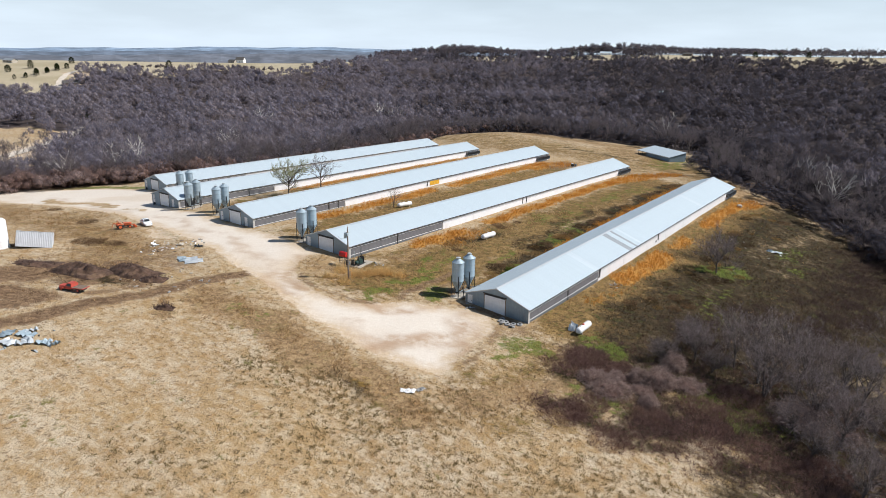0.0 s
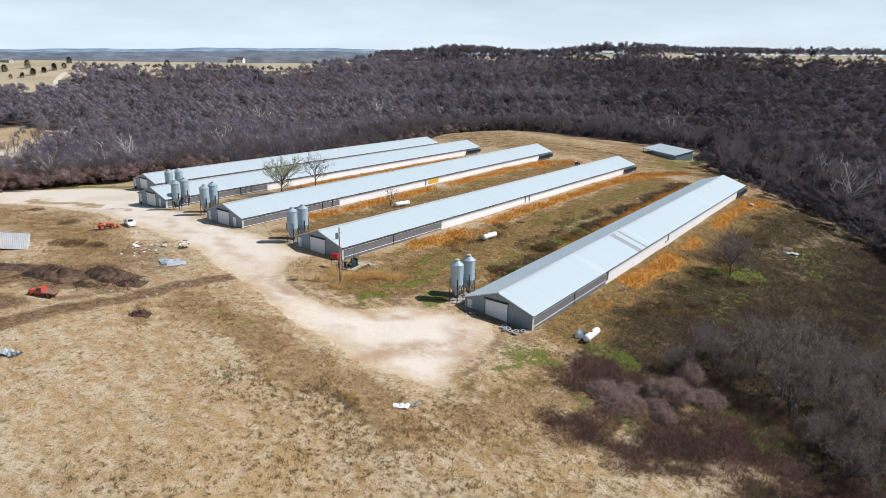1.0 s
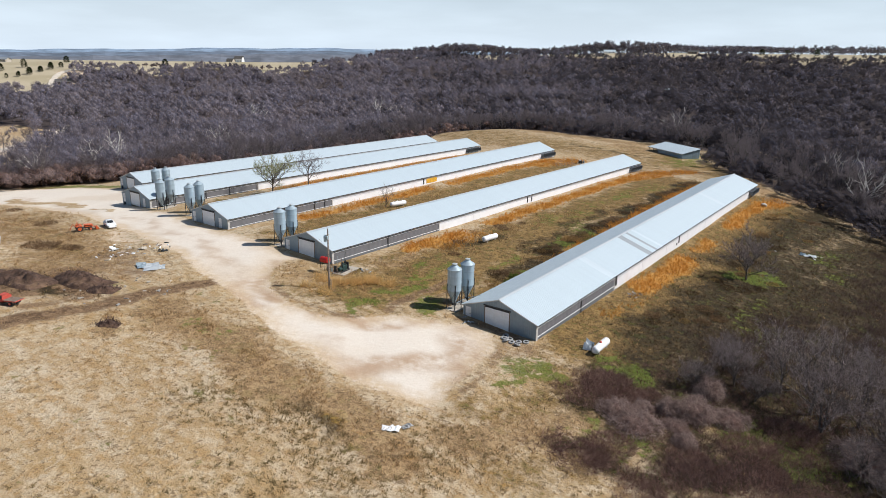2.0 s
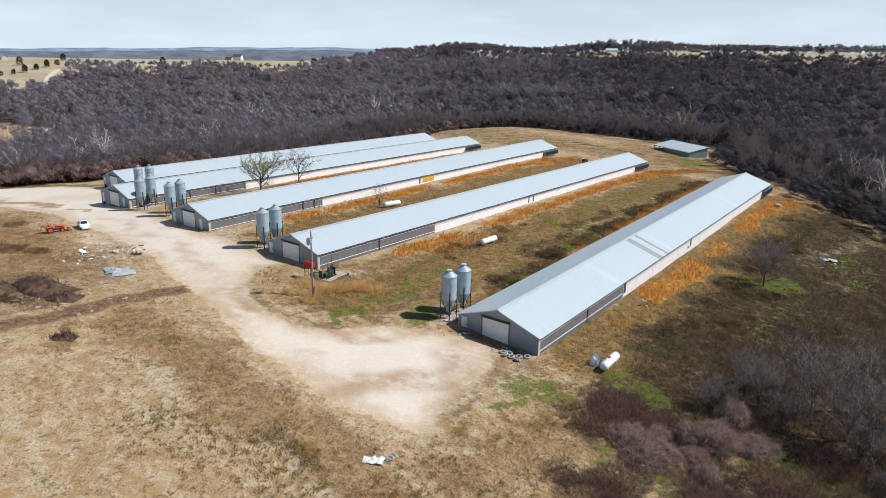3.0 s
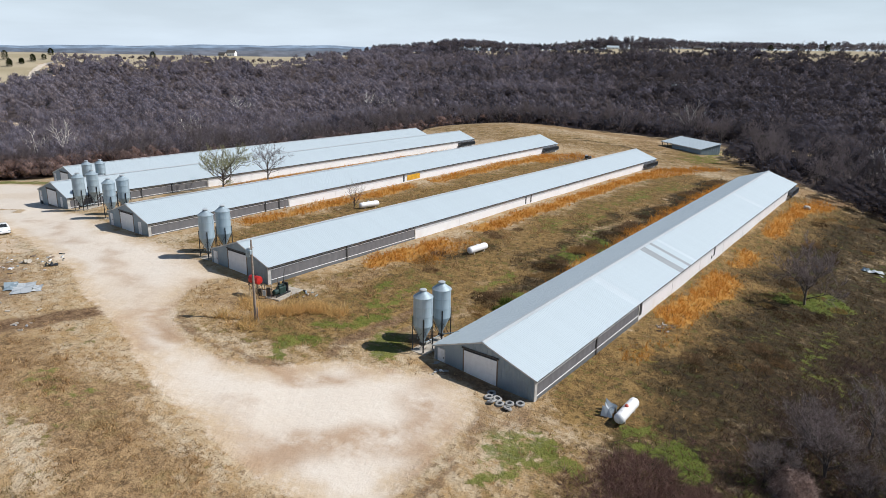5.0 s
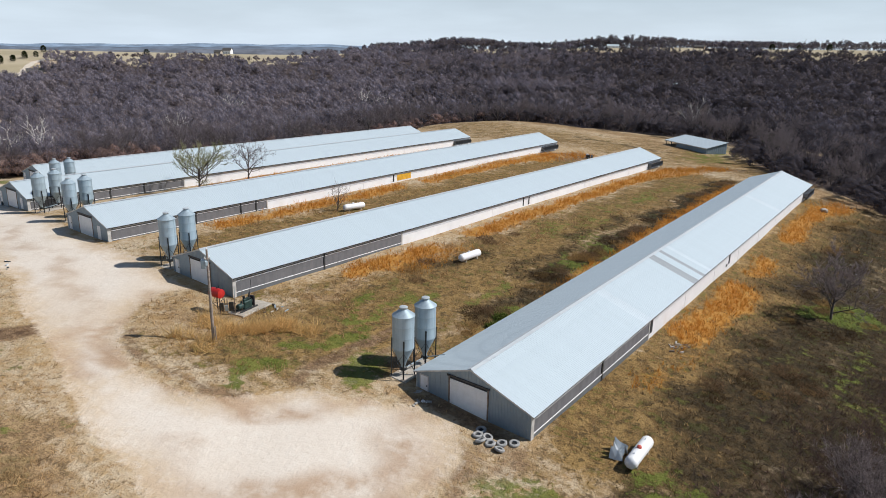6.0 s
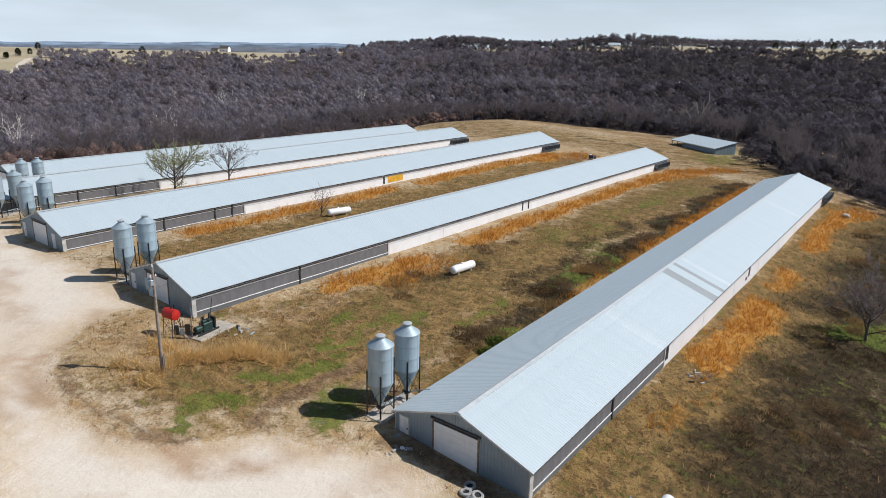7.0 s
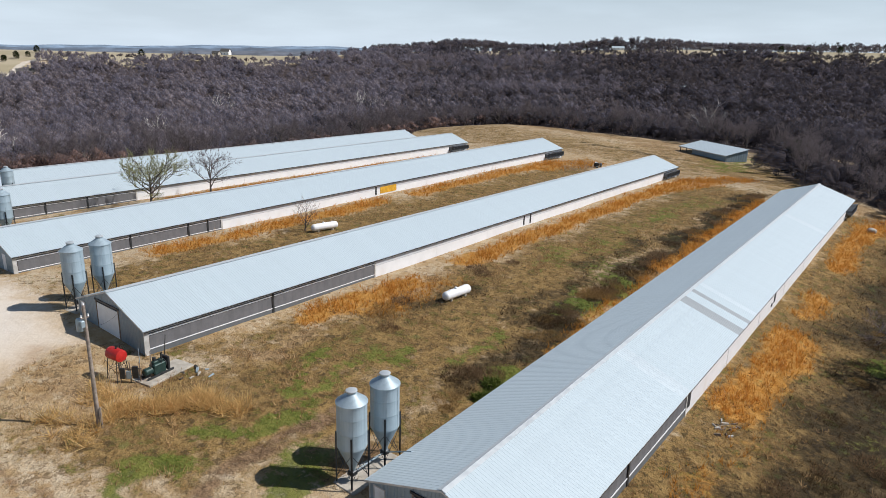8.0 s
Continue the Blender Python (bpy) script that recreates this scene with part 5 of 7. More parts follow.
def sedan(x, y, turn):
    c = thing("car", "small white saloon car parked on the gravel", "car", m=at(x, y, turn))
    part("body", section_body([(-2.2, .62, .68, .35, .62, .66, .60), (-2.1, .78, .84, .25, .85, .93, .72), (-1.5, .82, .88, .2, .92, .98, .74), (0.9, .82, .88, .2, .92, .97, .74), (1.9, .78, .84, .22, .74, .80, .66), (2.2, .6, .68, .3, .55, .6, .55)]), CAR_WHITE, c, smooth=True)
    cab = part("cabin", section_body([(-1.75, .70, .72, .9, .95, .98, .66), (-1.05, .70, .72, .9, 1.2, 1.38, .56), (0.1, .70, .72, .9, 1.25, 1.43, .57), (0.95, .70, .72, .9, .95, .99, .64)]), CAR_WHITE, c, smooth=True)
    for s in (-1, 1):
        part("side_window", Geo().poly(*[(px, s * py, pz) for px, py, pz in ((-1.35, .742, .99), (.55, .742, .99), (.05, .655, 1.29), (-.95, .655, 1.27))][::s]), GLASS, cab, "dark side glass")
    part("windscreen", Geo().poly((.92, -.6, 1.01), (.92, .6, 1.01), (.22, .5, 1.40), (.22, -.5, 1.40)), GLASS, cab)
    part("rear_window", Geo().poly((-1.72, .58, 1.01), (-1.72, -.58, 1.01), (-1.14, -.48, 1.37), (-1.14, .48, 1.37)), GLASS, cab)
    for px in (-1.35, 1.35):
        for s in (-1, 1):
            wheel(c, px, 0.78 * s, 0.31, 0.31, 0.2)
    for s in (-1, 1):
        part("headlight", Geo().chamfered(2.02, s * .6 - .16, .55, 2.17, s * .6 + .16, .7, .02), BIN, c)
        part("tail_light", Geo().chamfered(-2.2, s * .62 - .13, .66, -2.08, s * .62 + .13, .82, .02), RED, c)
    part("bumper", Geo().chamfered(2.1, -.7, .3, 2.26, .7, .5, .04).chamfered(-2.26, -.7, .3, -2.12, .7, .52, .04), CAR_WHITE, c)


sedan(-143.6, 76.6, -14)


def loader_tractor(x, y, turn):
    t = thing("loader_tractor", "orange loader tractor with bucket parked on weeds", "tractor", m=at(x, y, turn) @ Matrix.Scale(.78, 4))
    part("hood", Geo().chamfered(0.2, -.45, .9, 2.2, .45, 1.6, .12), ORANGE, t)
    part("chassis", Geo().chamfered(-1.4, -.35, .55, 2.1, .35, .95, .05), DARK_STEEL, t)
    part("fender", Geo().chamfered(-1.7, -1.15, 1.3, -.3, -.6, 1.62, .1).chamfered(-1.7, .6, 1.3, -.3, 1.15, 1.62, .1), ORANGE, t)
    part("seat", Geo().chamfered(-1.1, -.3, 1.3, -.6, .3, 1.5, .05).chamfered(-1.2, -.3, 1.45, -1.05, .3, 1.95, .05), RUBBER, t)
    part("roll_bar", Geo().rod((-1.3, -.6, 1.2), (-1.35, -.6, 2.5), .05).rod((-1.3, .6, 1.2), (-1.35, .6, 2.5), .05).rod((-1.35, -.6, 2.5), (-1.35, .6, 2.5), .05), ORANGE, t)
    part("steering_wheel", Geo().lathe([(.2, 0), (.23, .02), (.2, .04)], 12, Matrix.Translation((-.05, 0, 1.75)) @ Matrix.Rotation(radians(-35), 4, "Y")), DARK, t)
    for s in (-1, 1):
        wheel(t, -1.0, .95 * s, .75, .75, .42, ORANGE)
        wheel(t, 1.6, .75 * s, .48, .48, .28, ORANGE)
        part("loader_arm", Geo().rod((-.1, .55 * s, 1.6), (1.6, .6 * s, 1.5), .08).rod((1.6, .6 * s, 1.5), (2.9, .6 * s, .5), .08), ORANGE, t)
    b = Geo().box(2.8, -1.0, .12, 3.6, 1.0, .18).box(2.8, -1.0, .12, 2.86, 1.0, .85).box(2.8, -1.0, .12, 3.5, -.95, .7).box(2.8, .95, .12, 3.5, 1.0, .7)
    part("bucket", b, ORANGE, t, "worn orange front bucket")
    part("backhoe_boom", Geo().rod((-1.5, 0, 1.0), (-2.4, .1, 1.9), .1).rod((-2.4, .1, 1.9), (-3.1, .1, .5), .08), ORANGE, t)


loader_tractor(-144.4, 71.6, 75)


def flatbed_truck(x, y, turn):
    t = thing("old_truck", "faded red flatbed truck standing on bare soil", "truck", m=at(x, y, turn) @ Matrix.Scale(.8, 4))
    part("hood", Geo().chamfered(.9, -.7, .65, 2.5, .7, 1.15, .14), OLD_RED, t)
    cab = part("cab", section_body([(-.55, .8, .86, .5, 1.1, 1.72, .68), (.4, .8, .86, .5, 1.12, 1.76, .68), (.95, .8, .86, .5, 1.1, 1.16, .74)]), OLD_RED, t, smooth=True)
    part("windscreen", Geo().poly((.93, -.64, 1.2), (.93, .64, 1.2), (.47, .6, 1.68), (.47, -.6, 1.68)), GLASS, cab)
    for s in (-1, 1):
        part("side_window", Geo().poly(*[(px, s * py, pz) for px, py, pz in ((-.4, .862, 1.16), (.6, .862, 1.16), (.32, .74, 1.62), (-.4, .74, 1.62))][::s]), GLASS, cab)
        part("fender", Geo().chamfered(1.35, s * .78 - .18, .55, 2.35, s * .78 + .18, .95, .12), OLD_RED, t)
        for px in (-2.0, 1.85):
            wheel(t, px, .8 * s, .4, .4, .26, OLD_RED)
    part("flatbed", Geo().chamfered(-3.3, -1.0, .8, -.6, 1.0, .95, .03), OLD_RED, t)
    for k in range(5):
        part("bed_plank", Geo().box(-3.25, -.95 + .39 * k, .953, -.65, -.6 + .39 * k, .985), WOOD, t)
    part("headboard", Geo().box(-.72, -.95, .95, -.64, .95, 1.5), OLD_RED, t)
    part("chassis", Geo().box(-3.1, -.4, .5, 2.4, .4, .7), DARK_STEEL, t)
    part("bumper", Geo().chamfered(2.45, -.85, .5, 2.6, .85, .68, .03), BIN, t)


flatbed_truck(-107.9, 44.0, 205)


def storage_tank(x, y):
    t = thing("storage_tank", "tall white cylindrical storage tank with domed top", "tank", m=at(x, y))
    part("shell", Geo().lathe([(1.95, -.3), (1.95, 1.7), (1.97, 1.72), (1.95, 1.76), (1.95, 3.5), (1.97, 3.52), (1.95, 3.56), (1.95, 5.4), (1.6, 5.75), (.6, 6.0), (.05, 6.05)], 30), WHITE, t, smooth=True)
    part("manway", Geo().lathe([(.35, 0), (.35, .15), (.1, .2)], 14, Matrix.Translation((0, 0, 6.0))), WHITE, t)
    part("base_ring", Geo().lathe([(2.1, -.3), (2.1, .12), (1.96, .12)], 30), CONCRETE, t)


storage_tank(-143.6, 46.2)


def fallen_hut(x, y, turn):
    """A small sheet-metal hut that has tipped over on one corner."""
    h = thing("fallen_hut", "tipped-over pale grey sheet-metal hut lying in weeds", "hut", m=at(x, y, turn, 0.25, -16, 9))
    L, W, e = 6.2, 3.4, 2.7
    part("side_wall", ribbed_wall(-L / 2, L / 2, -W / 2, lambda q: -0.4, lambda q: e), UPPER, h)
    part("side_wall", ribbed_wall(-L / 2, L / 2, W / 2, lambda q: -0.4, lambda q: e), UPPER, h)
    for q in (-1, 1):
        part("end_wall", Geo().box(q * L / 2 - .03, -W / 2, -.4, q * L / 2 + .03, W / 2, e), UPPER, h)
    g = Geo()
    for k in range(14):
        a, c = -L / 2 - .1 + (L + .2) * k / 14, -L / 2 - .1 + (L + .2) * (k + 1) / 14
        d0, d1 = 0.07 * math.sin(k * 0.9), 0.07 * math.sin((k + 1) * 0.9)
        g.poly((a, -W / 2 - .1, e + .04 - d0), (c, -W / 2 - .1, e + .04 - d1), (c, W / 2 + .1, e + .16 - d1), (a, W / 2 + .1, e + .16 - d0))
    part("roof", g, RIDGE, h, "buckled pale sheet-metal roof")


fallen_hut(-140.6, 51.6, 62)
crumpled_sheet(-145.0, 53.6, 40, 2.6, WHITE, "white panel leaning by the fallen hut", 51, 1.4)


def small_machine(x, y, turn):
    """A small dark machine on a two-wheeled frame; its kind and parts are made up."""
    p = thing("engine_pump", "small dark machine standing on the grass", "pump", m=at(x, y, turn))
    part("engine", Geo().chamfered(-.9, -.45, .45, .3, .45, 1.25, .1), DARK_STEEL, p)
    part("housing", Geo().lathe([(.42, 0), (.5, .1), (.5, .5), (.3, .62)], 14, Matrix.Translation((.45, 0, .75)) @ Matrix.Rotation(radians(90), 4, "Y")), KNEE, p, "grey round housing", smooth=True)
    part("cover", Geo().chamfered(-.8, -.4, 1.25, -.1, .4, 1.45, .06), WHITE, p)
    part("frame", Geo().box(-1.0, -.4, .36, 1.1, .4, .46), DARK_STEEL, p)
    for q in (-1, 1):
        wheel(p, -.2, .55 * q, .34, .34, .18)


small_machine(-108.7, 222.5, 30)


def open_shed():
    s = thing("equipment_shed", "low open-fronted equipment shed with a single-slope steel roof", "shed", m=pose(-108.1, 283.4, 0.2, 0, 0, -34.5))
    Lx, W, f, b = 22.0, 7.8, 2.75, 4.5
    g = Geo()
    for k in range(20):
        a = -0.3 + (Lx + 0.6) * k / 20
        w = (Lx + 0.6) / 20
        for p, q, h0, h1 in ((0, .7, 0, 0), (.7, .8, 0, .04), (.8, .92, .04, .04), (.92, 1, .04, 0)):
            g.poly((a + w * p, -0.4, f + h0), (a + w * q, -0.4, f + h1), (a + w * q, W + 0.3, b + h1), (a + w * p, W + 0.3, b + h0))
    part("roof", g, ROOF, s, "pale ribbed steel roof with rust streaks")
    part("roof_deck", Geo().poly((-.3, -.4, f - .05), (-.3, W + .3, b - .05), (Lx + .3, W + .3, b - .05), (Lx + .3, -.4, f - .05)), DARK, s)
    part("front_wall", ribbed_wall(6.2, Lx, 0, lambda x: -1.0, lambda x: f), SHED_STEEL, s, "blue-grey ribbed steel front wall")
    side = Geo()
    stops = [(W * k / 36, 0.03 if (k // 2) % 2 else 0.0) for k in range(37)]
    for (a, o), (c, q) in zip(stops, stops[1:]):
        side.poly((Lx + o, a, -1), (Lx + q, c, -1), (Lx + q, c, f + (b - f) * c / W), (Lx + o, a, f + (b - f) * a / W))
    part("end_wall", side, SHED_STEEL, s, "blue-grey ribbed steel end wall")
    part("back_wall", Geo().box(0, W - .1, -1, Lx, W, b - .1), SHED_STEEL, s)
    part("partition", Geo().box(6.15, 0, -1, 6.25, W, f), DARK, s)
    for k in range(3):
        part("post", Geo().box(3 * k + .05, 0, -1, 3 * k + .25, .2, f - .05), WOOD, s)
    part("fascia", Geo().box(-.3, -.44, f - .25, Lx + .3, -.40, f - .02), TRIM, s)


open_shed()


def farm_building(x, y, turn, l, w, h, rise, wall, roof, label, category="house", windows=True):
    z = on_land(x, y)
    b = thing("farm_building" if category != "house" else "farmhouse", label, category, m=pose(x, y, z, 0, 0, turn))
    g = Geo().box(-l / 2, -w / 2, -1.5, l / 2, w / 2, h)
    g.poly((-l / 2, -w / 2, h), (-l / 2, w / 2, h), (-l / 2, 0, h + rise)).poly((l / 2, w / 2, h), (l / 2, -w / 2, h), (l / 2, 0, h + rise))
    part("wall", g, wall, b)
    for s in (-1, 1):
        o = .5
        r = Geo()
        a, c = (0, h + rise + .08), (s * (w / 2 + o), h - rise * o / (w / 2) + .08)
        for d in (0, -.12):
            r.poly(*[(-l / 2 - o, a[0], a[1] + d), (l / 2 + o, a[0], a[1] + d), (l / 2 + o, c[0], c[1] + d), (-l / 2 - o, c[0], c[1] + d)][::(-s if d == 0 else s)])
        part("roof", r, roof, b)
    if windows:
        for k in range(3):
            px = -l / 2 + l * (k + .5) / 3
            for s in (-1, 1):
                part("window", Geo().box(px - .6, min(s * w / 2, s * (w / 2 + .06)), .9, px + .6, max(s * w / 2, s * (w / 2 + .06)), 2.2), GLASS, b)


farm_building(-846, 606, 20, 10, 6, 2.4, 2.4, CONCRETE, ROOF_DARK, "far pale barn on the ridge of a field", "barn")
farm_building(-862, 632, 30, 12, 9, 5, 3.5, WHITE, ROOF_DARK, "far white house beside the ridge barn")
farm_building(-722, 322, 70, 14, 9, 3, 2.5, WOOD, ROOF_DARK, "far low house with a dark roof at the woods' edge")
farm_building(-268, 742, 15, 20, 7, 1.6, 1.2, CONCRETE, ROOF, "far long white-roofed shed among the trees", "barn", False)
farm_building(-404, 1004, 10, 16, 9, 3, 3, CONCRETE, ROOF_DARK, "far pale house on the ridge")
farm_building(-480, 1066, 30, 18, 9, 3, 2.6, WHITE, ROOF, "far white house on the ridge")
farm_building(-345, 1062, 5, 14, 8, 2.2, 2, WOOD, ROOF_DARK, "far brown wooden barn on the ridge", "barn")
farm_building(-915, 342, 20, 14, 8, 2.5, 2, CONCRETE, ROOF_DULL, "far grey farm building by the field", "barn")



# ---------------------------------------------------------------- bare trees and brush
def unit(v):
    return v / np.maximum(np.linalg.norm(v, axis=-1, keepdims=True), 1e-9)


def grow(rng, height, spread=0.55, clear=0.25, limbs=9, lean=0.04, fork=False, depth=3, fewer=0):
    """Segments (from, to, radius, radius) of a leafless tree and the shoots (place, direction, length) on which its twigs sit."""
    segs, shoots = [], []

    def run(p, d, length, radius, level, held=True):
        n = 4
        step = length / n
        pts, firm = [p], []
        for k in range(n):
            d = unit(d + rng.normal(0, 0.07 + 0.06 * level, 3) + np.array([0, 0, 0.03 + 0.04 * level]))
            q = p + d * step
            low = 0.35 if level == 0 else 0.8
            segs.append((p, q, radius * (1 - low * k / n), radius * (1 - low * (k + 1) / n), held and radius * (1 - low * (k + 1) / n) > 0.022))
            firm.append(segs[-1][4])
            p = q
            pts.append(q)
        shoots.append((pts[-2], d, length * 0.35))
        if level >= depth:
            for k in range(1, n + 1):
                shoots.append((pts[k], d, length * 0.55))
            return
        count = limbs if level == 0 else (6 if level == 1 else 4) - fewer
        for k in range(count):
            u = clear + (1 - clear) * (k + rng.uniform(0.3, 1.0)) / count if level == 0 else 0.22 + 0.78 * (k + rng.random()) / count
            i = min(int(u * n), n - 1)
            at_ = pts[i] + (pts[i + 1] - pts[i]) * (u * n - i)
            turn = 2.4 * k + rng.uniform(-.4, .4)
            side = np.array([math.cos(turn), math.sin(turn), 0]) if level == 0 else unit(np.cross(d, rng.normal(0, 1, 3)))
            if level == 0:
                nd = unit(np.array([0, 0, 1.0]) + side * (0.45 + 1.1 * spread) * (1.35 - 0.75 * u))
                ln = height * rng.uniform(0.46, 0.58) * (1.12 - 0.2 * u)
            else:
                nd = unit(d * 0.8 + side * 0.85)
                ln = length * rng.uniform(0.42, 0.64) * (1.15 - 0.45 * u)
            run(at_, nd, ln, max(0.012, radius * (0.5 if level == 0 else 0.52)), level + 1, firm[i])

    base = np.array([0.0, 0.0, -0.3])
    d0 = unit(np.array([rng.normal(0, lean), rng.normal(0, lean), 1.0]))
    stems = 1 if not fork else rng.integers(2, 4)
    for k in range(stems):
        dk = unit(d0 + (rng.normal(0, 0.28, 3) * np.array([1, 1, 0]) if stems > 1 else 0))
        run(base, dk, height * 0.45, height * 0.02 * (0.75 if stems > 1 else 1), 0)
    return segs, shoots


def tubes(segs, sides=4):
    a = np.array([s[0] for s in segs])
    b = np.array([s[1] for s in segs])
    ra, rb = np.array([s[2] for s in segs]), np.array([s[3] for s in segs])
    d = unit(b - a)
    ref = np.where(np.abs(d[:, 2:3]) < 0.9, np.array([[0, 0, 1.0]]), np.array([[1.0, 0, 0]]))
    u = unit(np.cross(d, ref))
    w = np.cross(d, u)
    ang = np.arange(sides) * 2 * math.pi / sides
    ring = u[:, None] * np.cos(ang)[None, :, None] + w[:, None] * np.sin(ang)[None, :, None]
    v = np.concatenate([a[:, None] + ring * ra[:, None, None], b[:, None] + ring * rb[:, None, None]], 1)
    k = np.arange(len(segs))[:, None] * 2 * sides
    i = np.arange(sides)[None]
    j = (i + 1) % sides
    f = np.stack([k + i, k + j, k + sides + j, k + sides + i], -1).reshape(-1, 4)
    return v.reshape(-1, 3), f


def blades(p, d, length, width, rng, facing=None):
    """One slim triangle for each place, direction, length and width, turned towards facing."""
    side = unit(np.cross(d, rng.normal(0, 1, d.shape) if facing is None else facing + rng.normal(0, .35, d.shape))) * (width / 2)[:, None]
    v = np.stack([p - side, p + side, p + d * length[:, None]], 1).reshape(-1, 3)
    return v, np.arange(len(v)).reshape(-1, 3)


def twigs(shoots, rng, each, width, long=1.0):
    p = np.repeat(np.array([s[0] for s in shoots]), each, 0)
    d = np.repeat(np.array([s[1] for s in shoots]), each, 0)
    ln = np.repeat(np.array([s[2] for s in shoots]), each) * rng.uniform(0.5, 1.3, len(p)) * long
    d = unit(d + rng.normal(0, 0.55, d.shape) + np.array([0, 0, 0.25]))
    p = p + d * (ln * rng.uniform(-0.1, 0.5, len(p)))[:, None] * 0.4
    return blades(p, d, ln, width * rng.uniform(0.6, 1.4, len(p)), rng)


def tree_thing(name, label, category, seed, height, bark, twig, spread=0.55, clear=0.25, limbs=9, each=5, width=0.045, fork=False, group="", depth=3, long=1.0, sparse=0):
    rng = np.random.default_rng(seed)
    segs, shoots = grow(rng, height, spread, clear, limbs, fork=fork, depth=depth, fewer=sparse)
    t = thing(name, label, category, group)
    v, f = tubes([s for s in segs if s[4]], 5)
    part("trunk", raw_mesh("trunk", v, f, bark), bark, t)
    thin = [s for s in segs if not s[4]]
    v, f = twigs(shoots, rng, each, width, long)
    if thin:
        a, b = np.array([s[0] for s in thin]), np.array([s[1] for s in thin])
        ln = np.linalg.norm(b - a, axis=1)
        v2, f2 = blades(a, unit(b - a), ln * 1.3, np.array([max(0.03, 2.2 * s[2]) for s in thin]), rng)
        v, f = np.concatenate([v, v2]), np.concatenate([f, f2 + len(v)])
    part("crown", raw_mesh("crown", v, f, twig), twig, t, "leafless crown of fine twigs" if twig is not CEDAR else "")
    return t


def cedar_thing(seed, height, width):
    rng = np.random.default_rng(seed)
    t = thing("cedar_tree", "dark green cedar at the edge of the woods", "tree", "cedars")
    part("trunk", Geo().rod((0, 0, -.4), (0, 0, height * .7), .14, .05), BARK, t)
    n = 1500
    z = height * (0.05 + 0.95 * rng.random(n) ** 0.8)
    r = width / 2 * np.sqrt(np.maximum(0.02, 1 - (np.abs(z / height - 0.38) / 0.62) ** 2.2)) * (0.55 + 0.6 * rng.random(n)) * (1 + 0.18 * np.sin(z * 4 + 2))
    a = rng.uniform(0, 2 * math.pi, n)
    p = np.stack([r * np.cos(a), r * np.sin(a), z], -1)
    d = unit(np.stack([np.cos(a), np.sin(a), np.full(n, 0.6)], -1) + rng.normal(0, .45, (n, 3)))
    v, f = blades(p - d * 0.2, d, rng.uniform(.35, .8, n), rng.uniform(.15, .3, n), rng)
    part("crown", raw_mesh("crown", v, f, CEDAR), CEDAR, t)
    return t


def stand(template, x, y, turn=0.0, scale=1.0, first=False):
    m = pose(x, y, on_land(x, y) - 0.05, 0, 0, turn)
    if first:
        template.matrix_world = m @ Matrix.Scale(scale, 4)
        return template
    template.scale = (scale,) * 3
    ob = copy_thing(template, m)
    return ob


# single trees on the farm
stand(tree_thing("bare_tree", "broad bare tree just coming into green bud between the houses", "tree", 11, 11.6, BARK, TWIG_BUD, 1.3, 0.3, 12, 7, 0.024, long=1.1), -147.4, 121.5, first=True)
stand(tree_thing("bare_tree", "slender bare grey tree beside the poultry house wall", "tree", 12, 10.5, BARK, TWIG, 0.45, 0.4, 7, 3, 0.03), -146.8, 133.2, first=True)
stand(tree_thing("bare_sapling", "thin bare sapling beside a propane tank", "tree", 13, 5.6, BARK, TWIG_DARK, 0.3, 0.15, 7, 2, 0.025, depth=2), -112.3, 127.0, first=True)
stand(tree_thing("bare_tree", "dark round-crowned bare tree in the grass", "tree", 14, 9.6, BARK, TWIG_DARK, 0.75, 0.25, 10, 7, 0.032, long=1.1), -34.3, 142.6, first=True)

# thicket below the first house
thicket = [tree_thing("thicket_tree", "dark bare thicket tree tangled with brush", "tree", 30 + k, h, BARK, TWIG_DARK, sp, 0.3, 8, 3, 0.026, fork=fk, long=1.2, group="thicket trees", sparse=1)
           for k, (h, sp, fk) in enumerate([(10.0, .6, False), (9.0, .7, True), (11.0, .6, False), (7.5, .75, True)])]
spots_t = [(-24.5, 97.5, 1, .95), (-21.5, 95.5, 3, .95), (-19.5, 100, 0, .95), (-15.5, 97.5, 2, 1.0), (-13.8, 94.0, 1, 1.05), (-10.5, 99, 0, 1.0), (-8.0, 93.5, 3, 1.1), (-17.0, 104, 2, .9), (-11, 106, 1, .9),
           (-5, 102, 0, 1), (-2.5, 96, 2, 1.05), (-27, 101, 3, .8), (-22, 106, 0, .8), (-3.5, 88.5, 1, 1.0), (1.5, 92, 0, 1.0), (2.5, 84, 2, .9), (4, 101, 1, 1), (-6, 110, 3, 1), (2, 112, 0, 1), (-14, 112, 0, .85), (-1, 122, 2, 1), (-9, 88, 3, .7),
           (-6, 83, 3, .75), (-28.5, 92.5, 3, .6), (0, 78.5, 1, .8)]
used = set()
for k, (x, y, i, s) in enumerate(spots_t):
    stand(thicket[i], x, y, 67 * k, s, first=i not in used)
    used.add(i)


